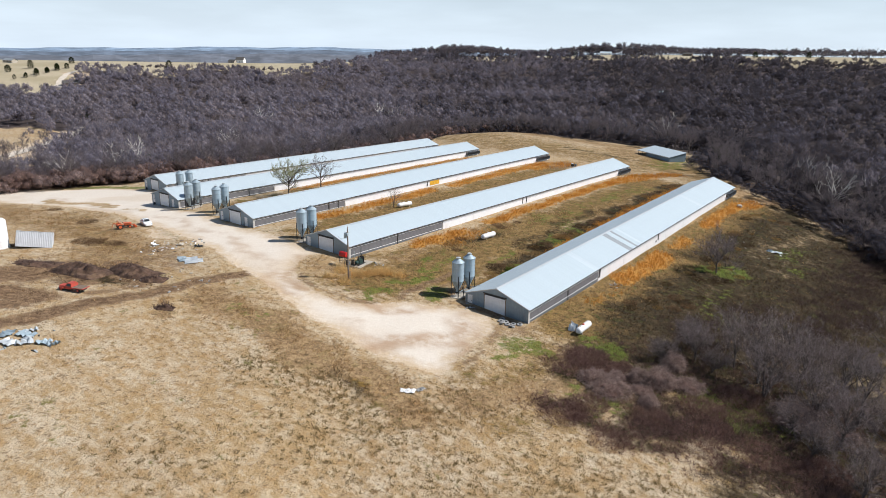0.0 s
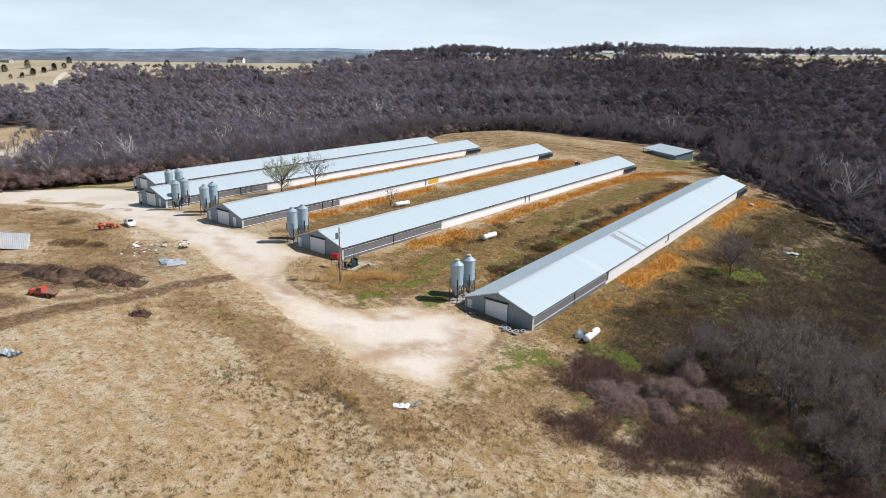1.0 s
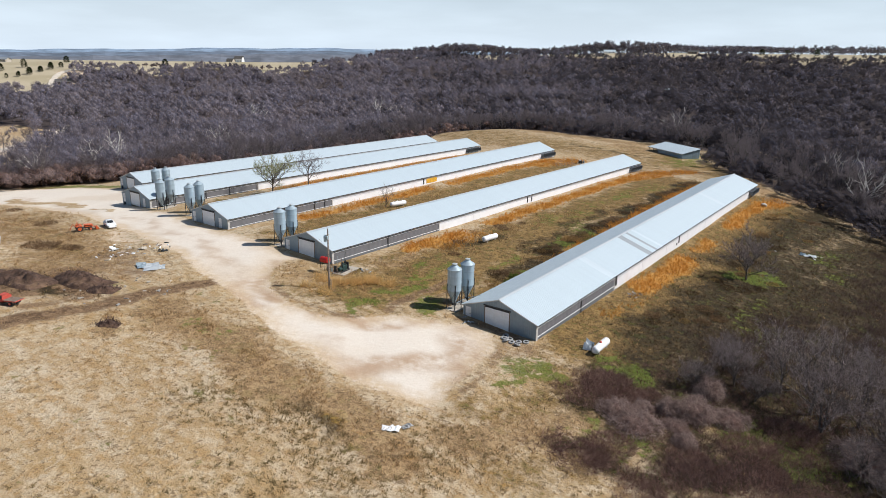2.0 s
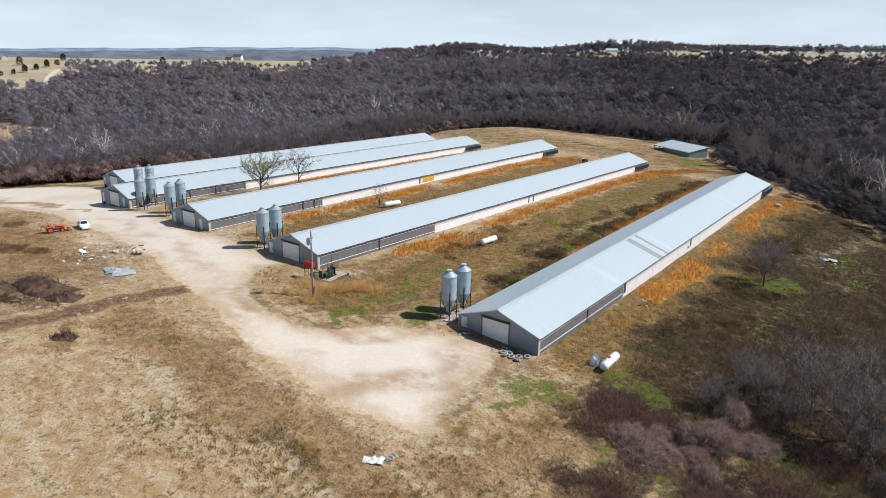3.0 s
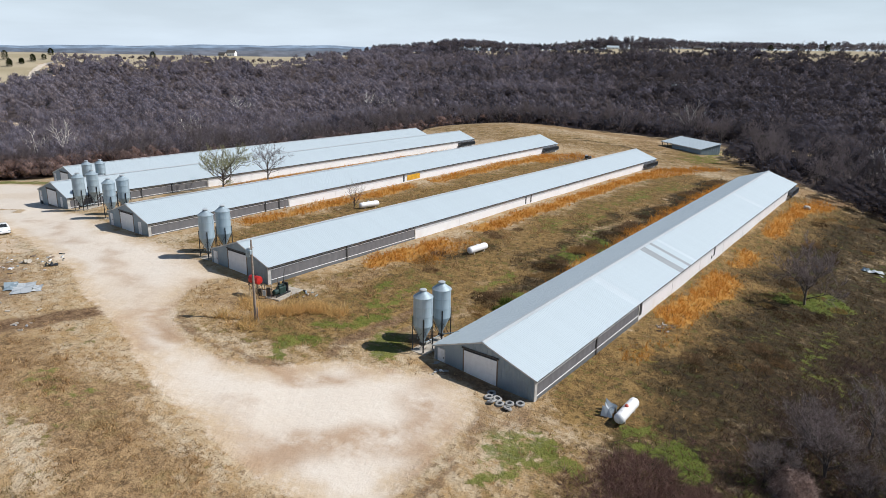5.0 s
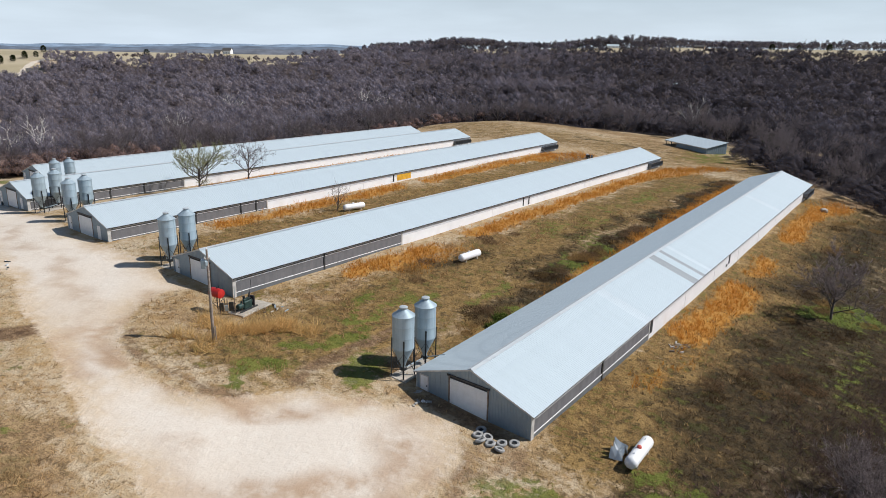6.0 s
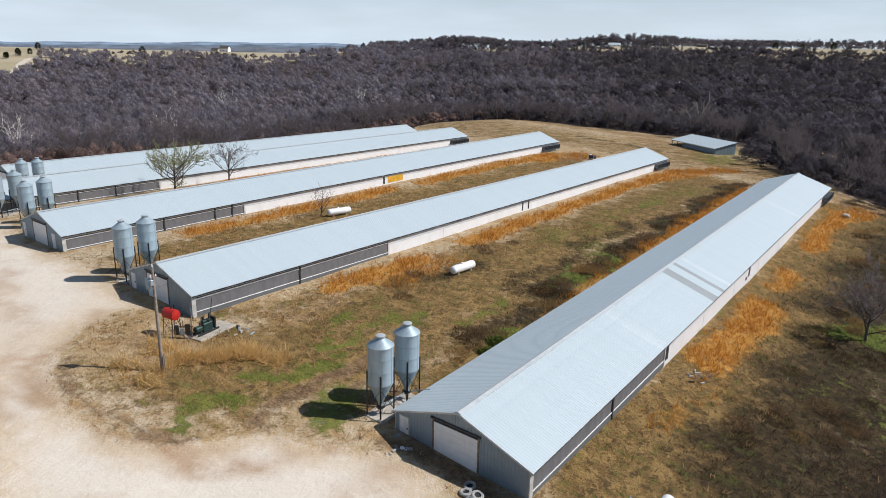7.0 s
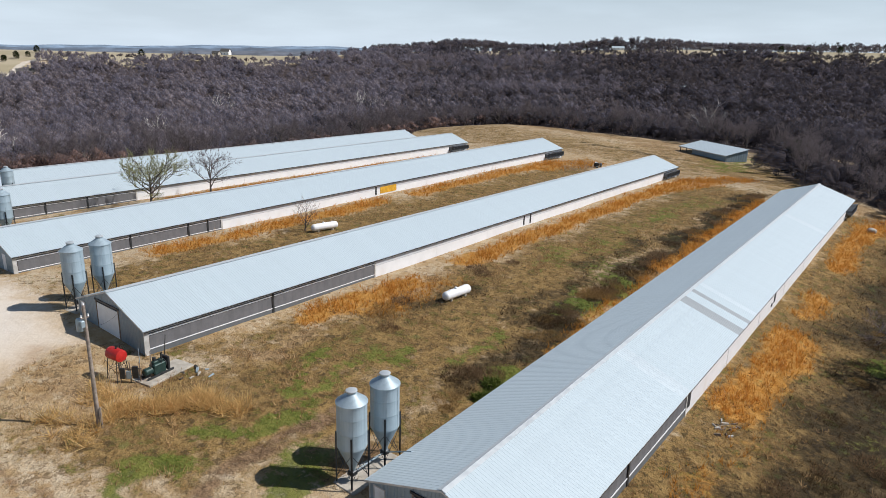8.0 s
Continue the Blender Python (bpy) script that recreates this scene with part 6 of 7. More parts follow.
def shrub_mound(seed, radius, height, material, n=900, width=0.035, name="vine_mound", label="", group="", weep=True):
    """A mound of arching stems."""
    rng = np.random.default_rng(seed)
    t = thing(name, label, "shrub", group)
    vs, fs, k = [], [], 0
    a = rng.uniform(0, 2 * math.pi, n)
    r = radius * np.sqrt(rng.random(n))
    lump = 0.68 + 0.32 * np.sin(a * 3 + seed) * np.cos(r * 3.4 + seed) + 0.12 * np.sin(a * 7 + 2 * seed)
    top = height * lump * np.sqrt(np.maximum(0.02, 1 - (r / radius) ** 2))
    out = np.stack([np.cos(a), np.sin(a), np.zeros(n)], -1)
    if weep:
        p = out * r[:, None] + np.stack([np.zeros(n), np.zeros(n), top * rng.uniform(0.7, 1.08, n)], -1)
        d = unit(out * 0.3 + np.array([0, 0, -.6]) * (r / radius)[:, None] + rng.normal(0, .75, (n, 3)))
        ln = rng.uniform(.3, 1.1, n)
    else:
        p = out * r[:, None] + np.stack([np.zeros(n), np.zeros(n), top * rng.uniform(0.1, .7, n)], -1)
        d = unit(out * 0.3 + rng.normal(0, .55, (n, 3)) + np.array([0, 0, .7]))
        ln = rng.uniform(.4, 1.1, n) * height * 0.8
    v, f = blades(p, d, ln, width * rng.uniform(.6, 1.6, n), rng)
    part("stem_tangle", raw_mesh("stem_tangle", v, f, material), material, t)
    if not weep:
        return t
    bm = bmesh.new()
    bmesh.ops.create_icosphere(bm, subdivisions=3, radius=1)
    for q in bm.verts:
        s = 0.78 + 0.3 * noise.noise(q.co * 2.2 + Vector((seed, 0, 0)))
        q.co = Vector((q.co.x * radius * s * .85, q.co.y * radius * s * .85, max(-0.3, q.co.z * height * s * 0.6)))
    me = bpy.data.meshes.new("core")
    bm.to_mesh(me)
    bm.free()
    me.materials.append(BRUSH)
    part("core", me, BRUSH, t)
    return t


vines = [shrub_mound(61 + k, r, h, VINE, 3600, 0.028, label="grey-brown vine-smothered mound of brush", group="vine mounds") for k, (r, h) in enumerate([(2.0, 2.2), (2.6, 1.7), (1.6, 2.6)])]
for k, (x, y, i, s) in enumerate([(-31.0, 82.5, 0, 1), (-28.6, 84.5, 2, 1), (-26.0, 86.0, 0, 1), (-33.4, 80.3, 1, 1), (-30.5, 79.0, 1, 1.05), (-27.0, 82.0, 1, .8), (-26.2, 92.2, 2, 1.1), (-9.0, 90.5, 1, 1.2), (-5.5, 99.5, 2, 1.0), (-22.5, 88.0, 1, .8), (-3.0, 91, 0, 1.0), (-25.0, 79.5, 0, .7)]):
    stand(vines[i], x, y, 50 * k, s * (0.75 + 0.5 * ((k * 7) % 5) / 4), first=k in (0, 1, 3))
brush = [shrub_mound(71 + k, r, h, BRUSH, 2200, 0.028, "brush_clump", "reddish-brown leafless brush clump", "brush clumps", False) for k, (r, h) in enumerate([(2.4, 1.1), (3.0, .9)])]
for k, (x, y, i, s) in enumerate([(-37.0, 84.0, 0, 1), (-34.5, 85.5, 1, 1), (-36.0, 81.0, 1, .9), (-32.5, 86.5, 0, .8), (-33.0, 70, 1, 1), (-30.0, 68.5, 0, .9), (-27.0, 69.5, 1, 1), (-30.5, 72.5, 0, .9), (-23.0, 73.5, 1, 1.1), (-19.5, 77, 1, 1.1), (-15, 79.5, 0, 1.2),
                              (-11, 80, 1, 1.1), (-20, 82, 0, 1), (-15.5, 85.5, 1, 1), (-24.5, 76.5, 0, .9), (-7, 78.5, 1, 1.1), (-3, 82, 0, 1.2), (-18, 89.5, 0, 1), (-12, 89, 1, 1)]):
    stand(brush[i], x + 1.3 * math.sin(k * 2.3), y + 1.3 * math.cos(k * 3.7), 40 * k, s * (0.6 + 0.7 * ((k * 7) % 5) / 4), first=k < 2)
weed_rng = random.Random(17)
weedy = [shrub_mound(75 + k, r, h, m, 560, 0.03, "weed_clump", label, "weed clumps", False) for k, (r, h, m, label) in enumerate([(1.3, .7, DEAD_WEED, "brown dead weed clump along the house"), (1.5, .6, WEED_BLADE, "dark brown dead weed clump along the house"), (1.2, .5, OLIVE_BLADE, "pale tan grass clump among dead weeds")])]
seen = set()
for y0, y1, x0, x1, n in ((100, 212, -68.5, -65, 70), (109, 117, -83, -78, 5), (125, 137, -83.5, -80, 4), (105, 200, -41, -30, 40)):
    for k in range(n):
        i = weed_rng.choice((0, 0, 2)) if x0 < -70 else weed_rng.randrange(3)
        stand(weedy[i], weed_rng.uniform(x0, x1), weed_rng.uniform(y0, y1), weed_rng.uniform(0, 360), weed_rng.uniform(.6, 1.3), first=i not in seen)
        seen.add(i)
for k, (x, y, s) in enumerate([(-156.5, 69.4, 1.0), (-138.3, 60.1, 1.1), (-135.6, 60.9, .9), (-132.6, 63.4, .8), (-131.2, 64.2, .6), (-182.0, 72.8, .8), (-143.5, 48.8, .6), (-136.8, 62.6, .7)]):
    stand(weedy[0], x, y, 65 * k, 1.7 * s)
def dirt_mound(seed, length, width, height):
    """A bulldozed bank of earth and roots, steep and broken on its face."""
    t = thing("dirt_mound", "dark bulldozed mound of earth and roots", "mound", "dirt mounds")
    nu, nv = 44, 26
    u, v = np.meshgrid(np.linspace(-1, 1, nu), np.linspace(-1, 1, nv))
    crest = np.sqrt(np.maximum(0, 1 - u**2)) * np.maximum(0, 1 - np.abs(v + 0.12 * np.sin(3 * u + seed)) ** 1.6)
    rough = np.array([[noise.noise(Vector((a * length * .45, b * width * .45, seed))) + .6 * noise.noise(Vector((a * length * 1.3, b * width * 1.3, seed + 5))) + .2 * noise.noise(Vector((a * length * 3, b * width * 3, seed + 9))) for a, b in zip(p, q)] for p, q in zip(u, v)])
    z = height * crest * (1 + 0.4 * rough) + 0.15 * rough * crest - 0.12
    co = np.stack([u * length / 2, v * width / 2, z], -1).reshape(-1, 3)
    i, j = np.meshgrid(np.arange(nu - 1), np.arange(nv - 1))
    a = (j * nu + i).ravel()
    part("earth", raw_mesh("earth", co, np.stack([a, a + 1, a + 1 + nu, a + nu], -1), SOIL), SOIL, t)
    rng = np.random.default_rng(seed)
    m = 260
    k = rng.integers(0, len(co), m)
    d = unit(rng.normal(0, 1, (m, 3)) + np.array([0, 0, .8]))
    v2, f2 = blades(co[k], d, rng.uniform(.3, 1.1, m), rng.uniform(.04, .09, m), rng)
    part("root_tangle", raw_mesh("root_tangle", v2, f2, BRAMBLE), BRAMBLE, t, "broken roots and stems")
    return t


for k, (x, y, turn, ln, wd, ht) in enumerate([(-117.0, 49.6, 18, 11, 6.5, 1.6), (-110.8, 55.6, 12, 10, 6, 1.5), (-127.5, 46, 30, 9, 5, .6), (-104.6, 55.8, 35, 4.5, 3.5, .9), (-91.5, 50, 40, 3.2, 2.0, .6)]):
    stand(dirt_mound(81 + k, ln, wd, ht), x, y, turn, first=True)
ivy = shrub_mound(91, 1.3, 1.1, LEAFY, 700, 0.12, "evergreen_shrub", "dark green evergreen shrub beside the house wall", "")
stand(ivy, -63.9, 105.5, 0, 1, first=True)
stand(ivy, -64.6, 108.0, 80, .7)

# ---------------------------------------------------------------- woods
front = [tree_thing("woodland_tree", "bare grey-brown woodland tree with fine branching", "tree", 100 + k, h, BARK, TWIG, sp, cl, 6, 3, 0.06, group="woodland edge trees", long=1.2, sparse=1)
         for k, (h, sp, cl) in enumerate([(12, .5, .3), (10, .6, .2), (13.5, .45, .3), (8.5, .65, .15), (11, .55, .25)])]
pale = [tree_thing("pale_tree", "tall white-barked sycamore without leaves", "tree", 120 + k, h, BARK_PALE, TWIG_PALE, .55, .3, 7, 1, 0.04, group="sycamores", sparse=2) for k, h in enumerate([17, 15])]
cedars = [cedar_thing(131, 8, 5), cedar_thing(132, 6, 4.4)]
for k, (x, y, i, s) in enumerate([(-246, 131, 0, 1.0), (-256, 126, 1, 1.05), (-334, 362, 0, 1.0), (-322, 368, 1, .9), (-118, 345, 1, 1.05), (-33, 240, 0, .8), (-385, 298, 0, .9), (-262, 140, 1, .7), (-292, 205, 1, .9), (-247, 104, 1, .75), (-25, 222, 1, .9), (-215, 346, 1, .8), (-16, 250, 1, .8)]):
    stand(pale[i], x, y, 77 * k, s * 1.2, first=k < 2)
for k, (x, y, i, s) in enumerate([(-527, 200, 0, 1.75), (-541, 191, 1, 1.7), (-506, 232, 1, 1.2), (-250, 138, 0, 1.0), (-74, 287, 0, .95), (-79, 291, 1, .9), (-310, 170, 1, .8), (-71, 284, 1, .7)] + [(-772 - 4.2 * q, 290 + 7 * (q % 3) + 5.4 * q, q % 2, .62 + .2 * (q % 3)) for q in range(13)]
                                + [(-612 + 33 * q, 893 + 14 * q + 8 * (q % 3), q % 2, 1.1 + .4 * (q % 2)) for q in (3, 4, 10, 11, 12, 13)] + [(-760, 455, 0, 1.4), (-812, 300, 1, 1.3), (-830, 330, 0, 1.2), (-875, 395, 1, 1.3)]):
    stand(cedars[i], x, y, 31 * k, s, first=k < 2)

rng = np.random.default_rng(5)
edge_x, edge_y = rng.uniform(-300, 40, 9000), rng.uniform(40, 380, 9000)
dep = woods_depth(edge_x, edge_y)
pick = (dep > 0.5) & (dep < 26) & (np.degrees(np.arctan2(-edge_x, edge_y)) < 76) & (np.degrees(np.arctan2(-edge_x, edge_y)) > -6)
kept = []
for x, y in zip(edge_x[pick], edge_y[pick]):
    if all((x - a) ** 2 + (y - b) ** 2 > 4.4**2 for a, b in kept):
        kept.append((x, y))
    if len(kept) >= 300:
        break
kept += [(-312, 108), (-322, 112), (-335, 118), (-341, 133), (-352, 128), (-362, 141), (-330, 100), (-371, 138), (-380, 152), (-318, 122)]
first_used = set()
for k, (x, y) in enumerate(kept):
    i = int(rng.integers(0, 5))
    stand(front[i], x, y, rng.uniform(0, 360), rng.uniform(.62, 1.05), first=i not in first_used)
    first_used.add(i)


def clump_shape():
    bm = bmesh.new()
    bmesh.ops.create_icosphere(bm, subdivisions=1, radius=1)
    v = np.array([q.co[:] for q in bm.verts])
    f = np.array([[q.index for q in face.verts] for face in bm.faces])
    bm.free()
    return v, f


CLUMP = clump_shape()


def skeleton_tree(rng):
    """A mid-distance leafless tree, one unit high, all in slim triangles along a real branching."""
    segs, shoots = grow(rng, 12.0, rng.uniform(.4, .75), rng.uniform(.2, .4), 5, depth=2, fewer=1)
    a, b = np.array([s[0] for s in segs]), np.array([s[1] for s in segs])
    v, f = blades(a, unit(b - a), np.linalg.norm(b - a, axis=1) * 1.25, np.array([max(.06, 2 * s[2]) for s in segs]), rng)
    v2, f2 = twigs(shoots, rng, 2, .075, 1.25)
    v, f = np.concatenate([v, v2]), np.concatenate([f, f2 + len(v)])
    return v / v[:, 2].max(), f


def broom_tree(rng, n, fat, wide=(.27, .36), fork=(.18, .36), stray=.3, long=(.10, .2), low=.42, full=.86, lobes=6):
    """A leafless tree seen from afar, one unit high: a stem, limbs, uneven clumps of dense twigs, and loose twigs that fan out of them."""
    w = rng.uniform(*wide)
    m = lobes
    a = np.arange(m) * 2.4 + rng.uniform(0, 6)
    reach = np.r_[0.1, rng.uniform(.42, .66, m - 1)] * w
    heart = np.stack([np.cos(a) * reach, np.sin(a) * reach, np.r_[.72, rng.uniform(low, .7, m - 1)]], -1)
    size = np.r_[.56, rng.uniform(.40, .58, m - 1)] * w
    k = rng.integers(0, m, n)
    out = unit(rng.normal(0, 1, (n, 3)) + np.array([0, 0, .4]))
    p = heart[k] + out * np.array([1, 1, .85]) * (size[k] * rng.uniform(.7, 1.1, n))[:, None]
    fit = .97 / p[:, 2].max()
    p[:, 2] *= fit
    rise = np.array([0, 0, 1.0]) - out * out[:, 2:3]
    d = unit(.75 * rise + .4 * out + rng.normal(0, stray, (n, 3)))
    ln = rng.uniform(*long, n)
    v, f = blades(p - d * (ln * .5)[:, None], d, ln, fat * rng.uniform(.5, 1.5, n), rng, out * 2.2)
    base = np.stack([np.zeros(m), np.zeros(m), np.r_[-.05, rng.uniform(*fork, m - 1)]], -1)
    end = heart + np.array([0, 0, .1])
    v2, f2 = blades(base, unit(end - base), np.linalg.norm(end - base, axis=1), np.r_[.03, np.full(m - 1, .016)], rng)
    vs, fs = [v, v2], [f, f2 + len(v)]
    k = len(v) + len(v2)
    for c, r in zip(heart, size):
        knob = CLUMP[0] * (r * full * rng.uniform(.5, 1.45, (len(CLUMP[0]), 1))) * np.array([1, 1, .85])
        spin = rng.uniform(0, 6.3)
        knob = np.stack([knob[:, 0] * math.cos(spin) - knob[:, 1] * math.sin(spin), knob[:, 0] * math.sin(spin) + knob[:, 1] * math.cos(spin), knob[:, 2]], -1)
        vs.append((c + knob) * np.array([1, 1, fit]))
        fs.append(CLUMP[1] + k)
        k += len(knob)
    return np.concatenate(vs), np.concatenate(fs)


def scatter_woods(name, label, places, heights, templates, material, rng):
    vs, fs, k = [], [], 0
    pick = rng.integers(0, len(templates), len(places))
    turn = rng.uniform(0, 2 * math.pi, len(places))
    z = land(places[:, 0], places[:, 1])
    for i, (tv, tf) in enumerate(templates):
        q = np.where(pick == i)[0]
        c, s = np.cos(turn[q])[:, None], np.sin(turn[q])[:, None]
        h = heights[q][:, None]
        wide = rng.uniform(.8, 1.25, len(q))[:, None]
        x = (tv[None, :, 0] * c - tv[None, :, 1] * s) * h * wide + places[q, 0][:, None]
        y = (tv[None, :, 0] * s + tv[None, :, 1] * c) * h * wide + places[q, 1][:, None]
        zz = tv[None, :, 2] * h + z[q][:, None]
        vs.append(np.stack([x, y, zz], -1).reshape(-1, 3))
        fs.append((tf[None] + (np.arange(len(q)) * len(tv))[:, None, None] + k).reshape(-1, 3))
        k += len(q) * len(tv)
    ob = new(name, raw_mesh(name, np.concatenate(vs), np.concatenate(fs), material))
    ob.data.shade_smooth()
    tagged(ob, label, "woods", kind="stuff")


def random_places(rng, n, d0, d1, a0, a1, test, clump=0.0):
    d = np.sqrt(rng.uniform(d0**2, d1**2, n))
    a = np.radians(rng.uniform(a0, a1, n))
    p = np.stack([-d * np.sin(a), d * np.cos(a)], -1)
    return p[test(p[:, 0], p[:, 1])]


mid_t = [skeleton_tree(rng) for _ in range(9)]
mid_crowns = [broom_tree(rng, 180, .024, (.31, .42), long=(.14, .30), full=.56, lobes=4) for _ in range(10)]
far_t = [broom_tree(rng, 60, .05, (.32, .46), long=(.12, .25), full=.68, lobes=4) for _ in range(12)]
p = random_places(rng, 4700, 150, 480, -6, 78, lambda x, y: woods_depth(x, y) > 5)
def by_tone(name, label, p, h, templates):
    """Trees in several tones: painted haze leftwards, painted shade rightwards, darker at the rim."""
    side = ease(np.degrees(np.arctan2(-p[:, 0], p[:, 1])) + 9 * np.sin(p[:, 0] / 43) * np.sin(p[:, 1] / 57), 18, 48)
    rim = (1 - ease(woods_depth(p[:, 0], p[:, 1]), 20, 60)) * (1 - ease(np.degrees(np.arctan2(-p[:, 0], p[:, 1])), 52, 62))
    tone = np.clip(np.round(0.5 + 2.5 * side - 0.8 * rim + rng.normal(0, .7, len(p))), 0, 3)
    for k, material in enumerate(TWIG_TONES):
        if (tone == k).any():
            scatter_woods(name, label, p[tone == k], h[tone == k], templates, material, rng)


h = rng.uniform(7.5, 14.5, len(p)) * (0.85 + 0.15 * np.sin(p[:, 0] / 17) * np.sin(p[:, 1] / 23))
inner = woods_depth(p[:, 0], p[:, 1])
deep = (inner > 14) & (rng.random(len(p)) < 0.85)
limbed = ~deep | (inner < 30) | (rng.random(len(p)) < 0.2)
by_tone("woods", "leafless purple-grey deciduous woods round the farm", p[limbed], h[limbed], mid_t)
by_tone("woods_crowns", "fine twig crowns of the woods round the farm", p[deep], h[deep] * 0.93, mid_crowns)
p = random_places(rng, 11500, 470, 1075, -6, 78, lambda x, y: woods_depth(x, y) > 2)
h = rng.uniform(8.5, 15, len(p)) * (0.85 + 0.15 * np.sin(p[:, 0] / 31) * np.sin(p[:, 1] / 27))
by_tone("far_woods", "leafless purple-grey woods climbing the far slope", p, h, far_t)


def beyond(x, y):
    d, left = np.hypot(x, y), np.degrees(np.arctan2(-x, y))
    strip = np.sin(x / 61 + 1) + np.sin(y / 83) + 0.8 * np.sin((x + y) / 37)
    right = (left < 43) & (d > 1128) & ((strip > 0.1) | (d > 1185))
    leftw = (left >= 43) & (d > 1600)
    return right | leftw


p = random_places(rng, 5200, 1120, 1290, -6, 46, beyond)
h = rng.uniform(10, 21, len(p)) * (0.85 + 0.3 * np.sin(p[:, 0] / 47 + 2) * np.sin(p[:, 1] / 61)) * (0.72 + 0.38 * ease(np.degrees(np.arctan2(-p[:, 0], p[:, 1])), 12, 27))
scatter_woods("ridge_trees", "bare trees along the skyline of the far ridge", p, h, [broom_tree(rng, 34, .06, (.30, .42), long=(.1, .22), full=.6, lobes=2) for _ in range(8)], TWIG_TONES[1], rng)
p = random_places(rng, 70, 1108, 1230, -4, 33, beyond)
scatter_woods("skyline_trees", "tall bare trees standing up from the far ridge", p, rng.uniform(11, 18, len(p)), mid_t, TWIG_TONES[0], rng)
p = random_places(rng, 900, 1100, 3600, 44, 78, beyond)
scatter_woods("distant_trees", "bare trees on the plain beyond the fields", p, rng.uniform(6, 11, len(p)), [broom_tree(rng, 20, .06, lobes=3) for _ in range(4)], TWIG_WOODS, rng)
hedge = np.array([(-790 + 2.4 * k + 1.5 * math.sin(k), 420 + 5.6 * k * 0.5 + 2 * math.cos(k * 3)) for k in range(60)])
scatter_woods("hedgerow", "row of small bare trees along a far field edge", hedge, rng.uniform(4, 8, len(hedge)), far_t, TWIG, rng)
# low brush fringing the woods
p = random_places(rng, 6800, 60, 420, -8, 78, lambda x, y: (woods_depth(x, y) > -4.0) & (woods_depth(x, y) < 14))
low_t = [broom_tree(rng, 110, .035, (.5, .75), (.0, .3), low=.25, long=(.12, .26), full=.75, lobes=4) for _ in range(8)]
tall = rng.uniform(2.0, 6.6, len(p))
west = np.degrees(np.arctan2(-p[:, 0], p[:, 1])) + rng.normal(0, 5, len(p)) > 34
scatter_woods("woods_edge_brush", "low tangled brush along the edge of the woods", p[west], tall[west], low_t, TWIG_EDGE, rng)
# backlit brush on the right: its shade is put into the darkest twig tone
scatter_woods("dark_edge_brush", "leafless brush crowding the foot of the woods, painted dark as shaded", p[~west], tall[~west], low_t, TWIG_TONES[0], rng)
p = np.stack([rng.uniform(-268, -228, 520), rng.uniform(72, 160, 520)], -1)
p = p[(woods_depth(p[:, 0], p[:, 1]) > -2.5) & (woods_depth(p[:, 0], p[:, 1]) < 24)]
scatter_woods("bushy_edge", "reddish-brown bushes crowding the edge of the woods", p, rng.uniform(3.5, 7.0, len(p)), low_t, BUSHES, rng)


# ---------------------------------------------------------------- grass and weeds
def patchy(x, y):
    return 0.5 + 0.5 * np.sin(x / 2.3 + 1.7 * np.sin(y / 3.1)) * np.sin(y / 2.9 + np.sin(x / 4.3))


def tufts(name, label, material, n, area, density, height, width, per=4, seed=1, splay=0.5, spread=0.07):
    rng = np.random.default_rng(seed)
    x, y = rng.uniform(area[0], area[1], n), rng.uniform(area[2], area[3], n)
    keep = rng.random(n) < density(x, y)
    bare = np.clip(inside(x, y, ROAD) / 2 + 0.6, 0, 1)
    keep &= rng.random(n) > bare
    for xc, y0, y1 in ((-55.75, 89.2, 211), (-96.76, 88.9, 230), (-127.9, 89.6, 227), (-161.9, 92, 229.4), (-198, 109.8, 248.6)):
        keep &= ~((np.abs(x - xc) < 6.4) & (y > y0) & (y < y1))
    x, y = x[keep], y[keep]
    z = land(x, y)
    m = len(x)
    size = rng.uniform(.6, 1.35, m)
    p = np.repeat(np.stack([x, y, z - 0.02], -1), per, 0) + rng.normal(0, spread, (m * per, 3)) * np.array([1, 1, 0])
    d = unit(rng.normal(0, splay, (m * per, 3)) * np.array([1, 1, .3]) + np.array([0, 0, 1.0]))
    s = np.repeat(size, per)
    v, f = blades(p, d, height * s * rng.uniform(.6, 1.2, m * per), width * s, rng)
    tagged(new(name, raw_mesh(name, v, f, material)), label, "grass", kind="stuff")


tufts("dry_grass", "tufts of dry straw-coloured winter grass", STRAW_BLADE, 110000, (-170, 10, 10, 110),
      lambda x, y: np.clip(0.9 - strokes(x, y, WEEDS) - strokes(x, y, SOIL_AND_SHADE) - 0.5 * strokes(x, y, OLIVES), 0.04, 1) * (y < 92) * patchy(x, y) ** 2, 0.2, 0.04, 4, 1, 1.8)
tufts("brown_grass", "standing brown grass along the field's edge", BROWN_BLADE, 150000, (-200, -10, 20, 215), lambda x, y: strokes(x, y, BROWNS) * (0.05 + 2.2 * patchy(x * 1.3, y * 1.6) ** 2 * patchy(y, x)) * (1 - strokes(x, y, WEEDS)) + 0.01, 0.55, 0.045, 7, 6, 0.6, 0.15)
tufts("olive_tussocks", "small olive tussocks in the pale grass", TUSSOCK, 9000, (-74, 0, 22, 66), lambda x, y: strokes(x, y, [(-68, 50.5, -44, 51, 3.4, .95), (-52, 44, -30, 50, 6, .6), (-34, 46, -14, 62, 7, .9), (-58, 30, -40, 26, 6, .4), (-44, 60, -38, 68, 4, .6)]), 0.3, 0.07, 16, 7, 0.7, 0.2)
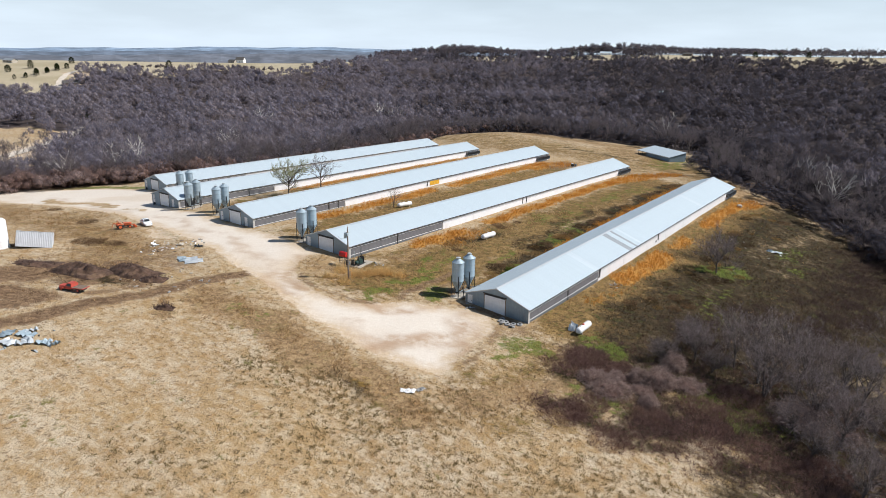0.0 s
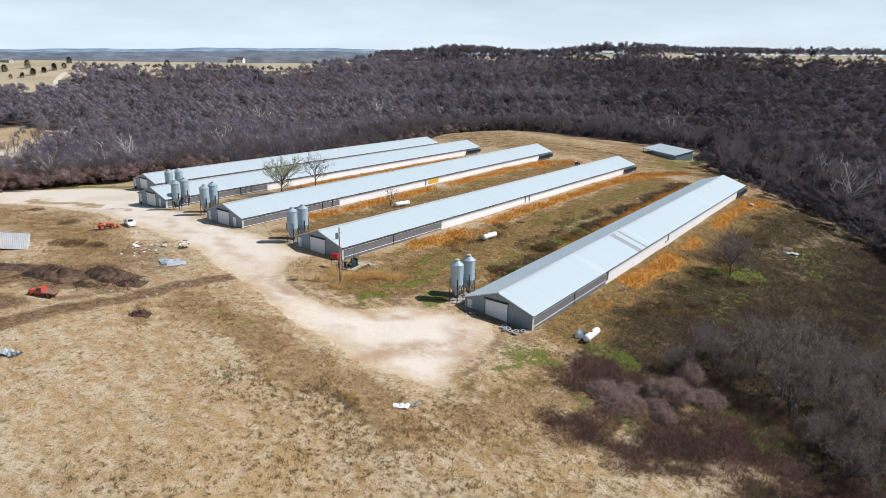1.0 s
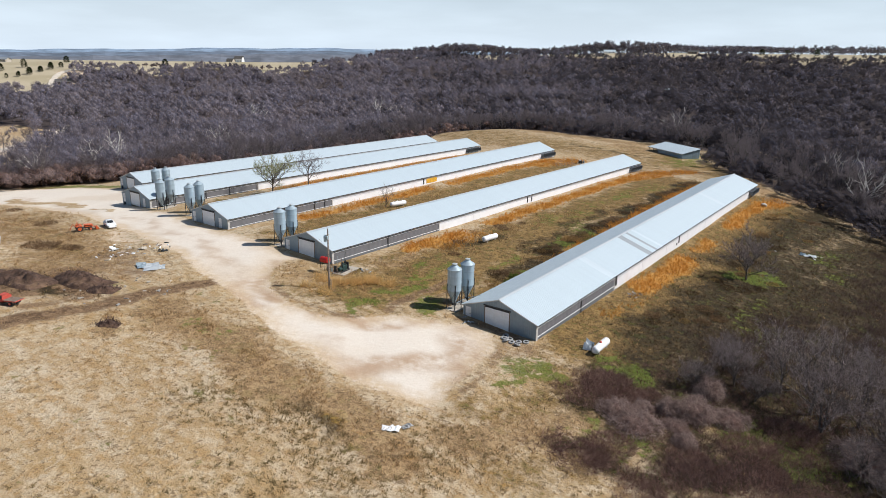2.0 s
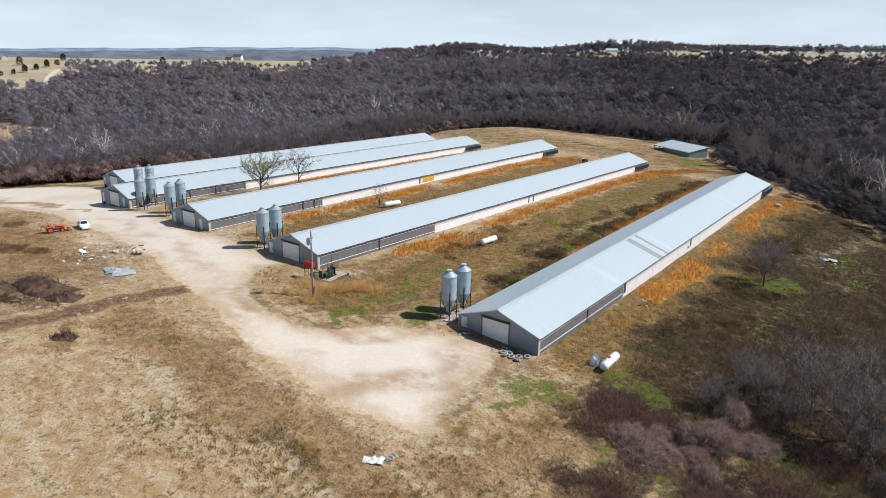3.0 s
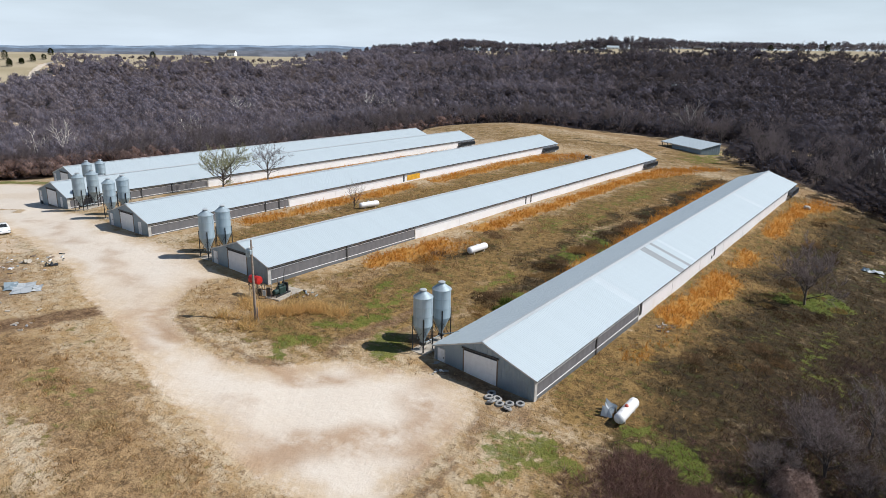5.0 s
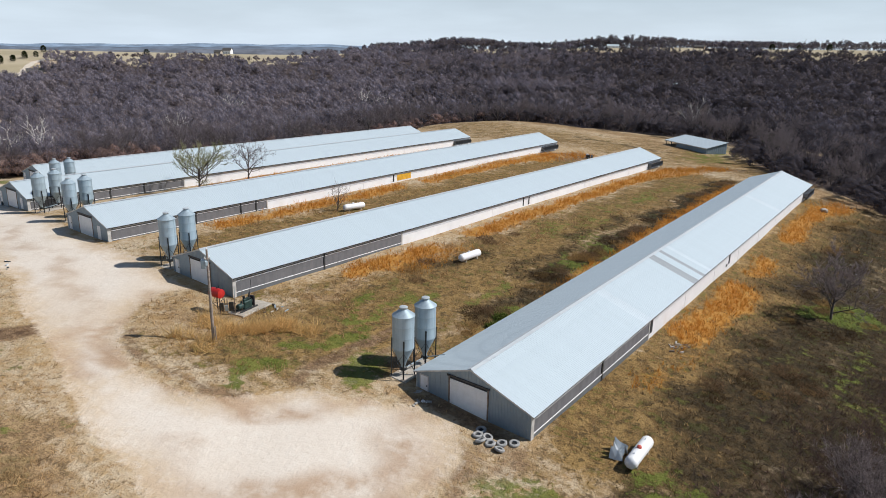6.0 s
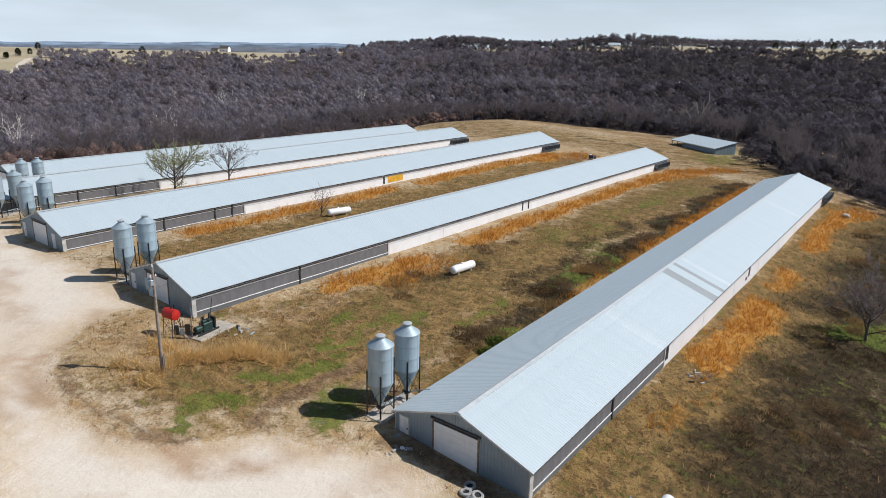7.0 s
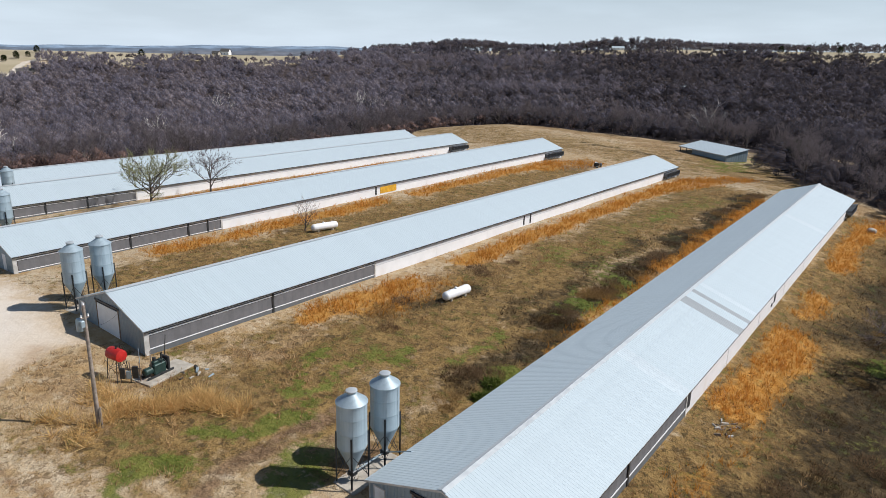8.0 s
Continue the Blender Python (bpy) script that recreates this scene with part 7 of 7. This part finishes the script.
tufts("thatch_clumps", "flattened brown thatch clumps in the pale field", THATCH, 26000, (-150, -8, 12, 74), lambda x, y: np.clip(1 - strokes(x, y, SOIL_AND_SHADE), 0, 1) * patchy(x * 0.7, y * 0.8) ** 2 * (0.25 + patchy(y * 2.1, x * 1.9)), 0.2, 0.05, 12, 10, 0.9, 0.18)
tufts("orange_grass", "orange broom sedge growing along the house walls", RUST_BLADE, 110000, (-156, -40, 100, 240), lambda x, y: strokes(x, y, RUSTS, 0.35) * (0.35 + 1.3 * patchy(x, y)), 0.7, 0.05, 5, 2, 0.4)
tufts("brown_weeds", "dark brown dead weeds standing in the grass", WEED_BLADE, 130000, (-175, 8, 40, 230), lambda x, y: strokes(x, y, WEEDS) * (0.3 + patchy(y, x * 1.2)), 0.55, 0.035, 4, 3, 0.6)
tufts("olive_grass", "olive-brown rough grass between the houses", OLIVE_BLADE, 110000, (-200, 4, 62, 300), lambda x, y: (strokes(x, y, OLIVES) * 0.6 + 0.08) * (1 - strokes(x, y, WEEDS)), 0.3, 0.045, 4, 4, 0.9)
tufts("green_grass", "short green grass coming up between the houses", GREEN_BLADE, 150000, (-110, -8, 70, 215), lambda x, y: 0.75 * strokes(x, y, GREENS) ** 1.5 * (0.25 + patchy(x * 1.7, y * 1.6)), 0.16, 0.04, 4, 9, 0.9)
tufts("straw_clumps", "pale standing straw clumps by the utility pole", GOLD_BLADE, 9000, (-92, -68, 74, 92), lambda x, y: strokes(x, y, [(-82.3, 82.6, -79.2, 87.2, 1.3, 1), (-86, 80, -83, 79, 1.0, .35), (-88, 83.5, -85, 84.5, .8, .3)]) * (0.3 + patchy(x * 2.2, y * 2.2)), 1.5, 0.05, 11, 5, 0.9)
tufts("brush_tangle", "tangled reddish-brown brambles and dead stems", BRUSH, 26000, (-42, 8, 60, 112), lambda x, y: np.maximum(strokes(x, y, [(-37, 83, -27, 80, 4, .9), (-34, 69, -21, 72, 2.2, .9), (-18, 76, 4, 80, 5, .8), (-24, 90, 0, 98, 8, .4)]), 0) * (0.2 + patchy(x * 1.5, y * 1.4)), 1.0, 0.035, 7, 8, 1.1)
tufts("dark_brambles", "dark purple-brown brambles and dead weeds below the house", BRAMBLE, 60000, (-38, 12, 66, 196), lambda x, y: strokes(x, y, [(-22, 106, -8, 150, 8, .8), (-26, 96, 2, 99, 7, .45), (-8, 84, 6, 90, 6, .5), (-24, 75.5, -12, 83, 2.2, .9), (-10, 72, 2, 78, 4, .8), (-12, 150, -6, 185, 8, .7), (-20, 80, 2, 77, 4, .8)]) * (0.15 + 1.1 * patchy(x * .8, y * .9)), 0.9, 0.04, 6, 12, 0.9, 0.3)
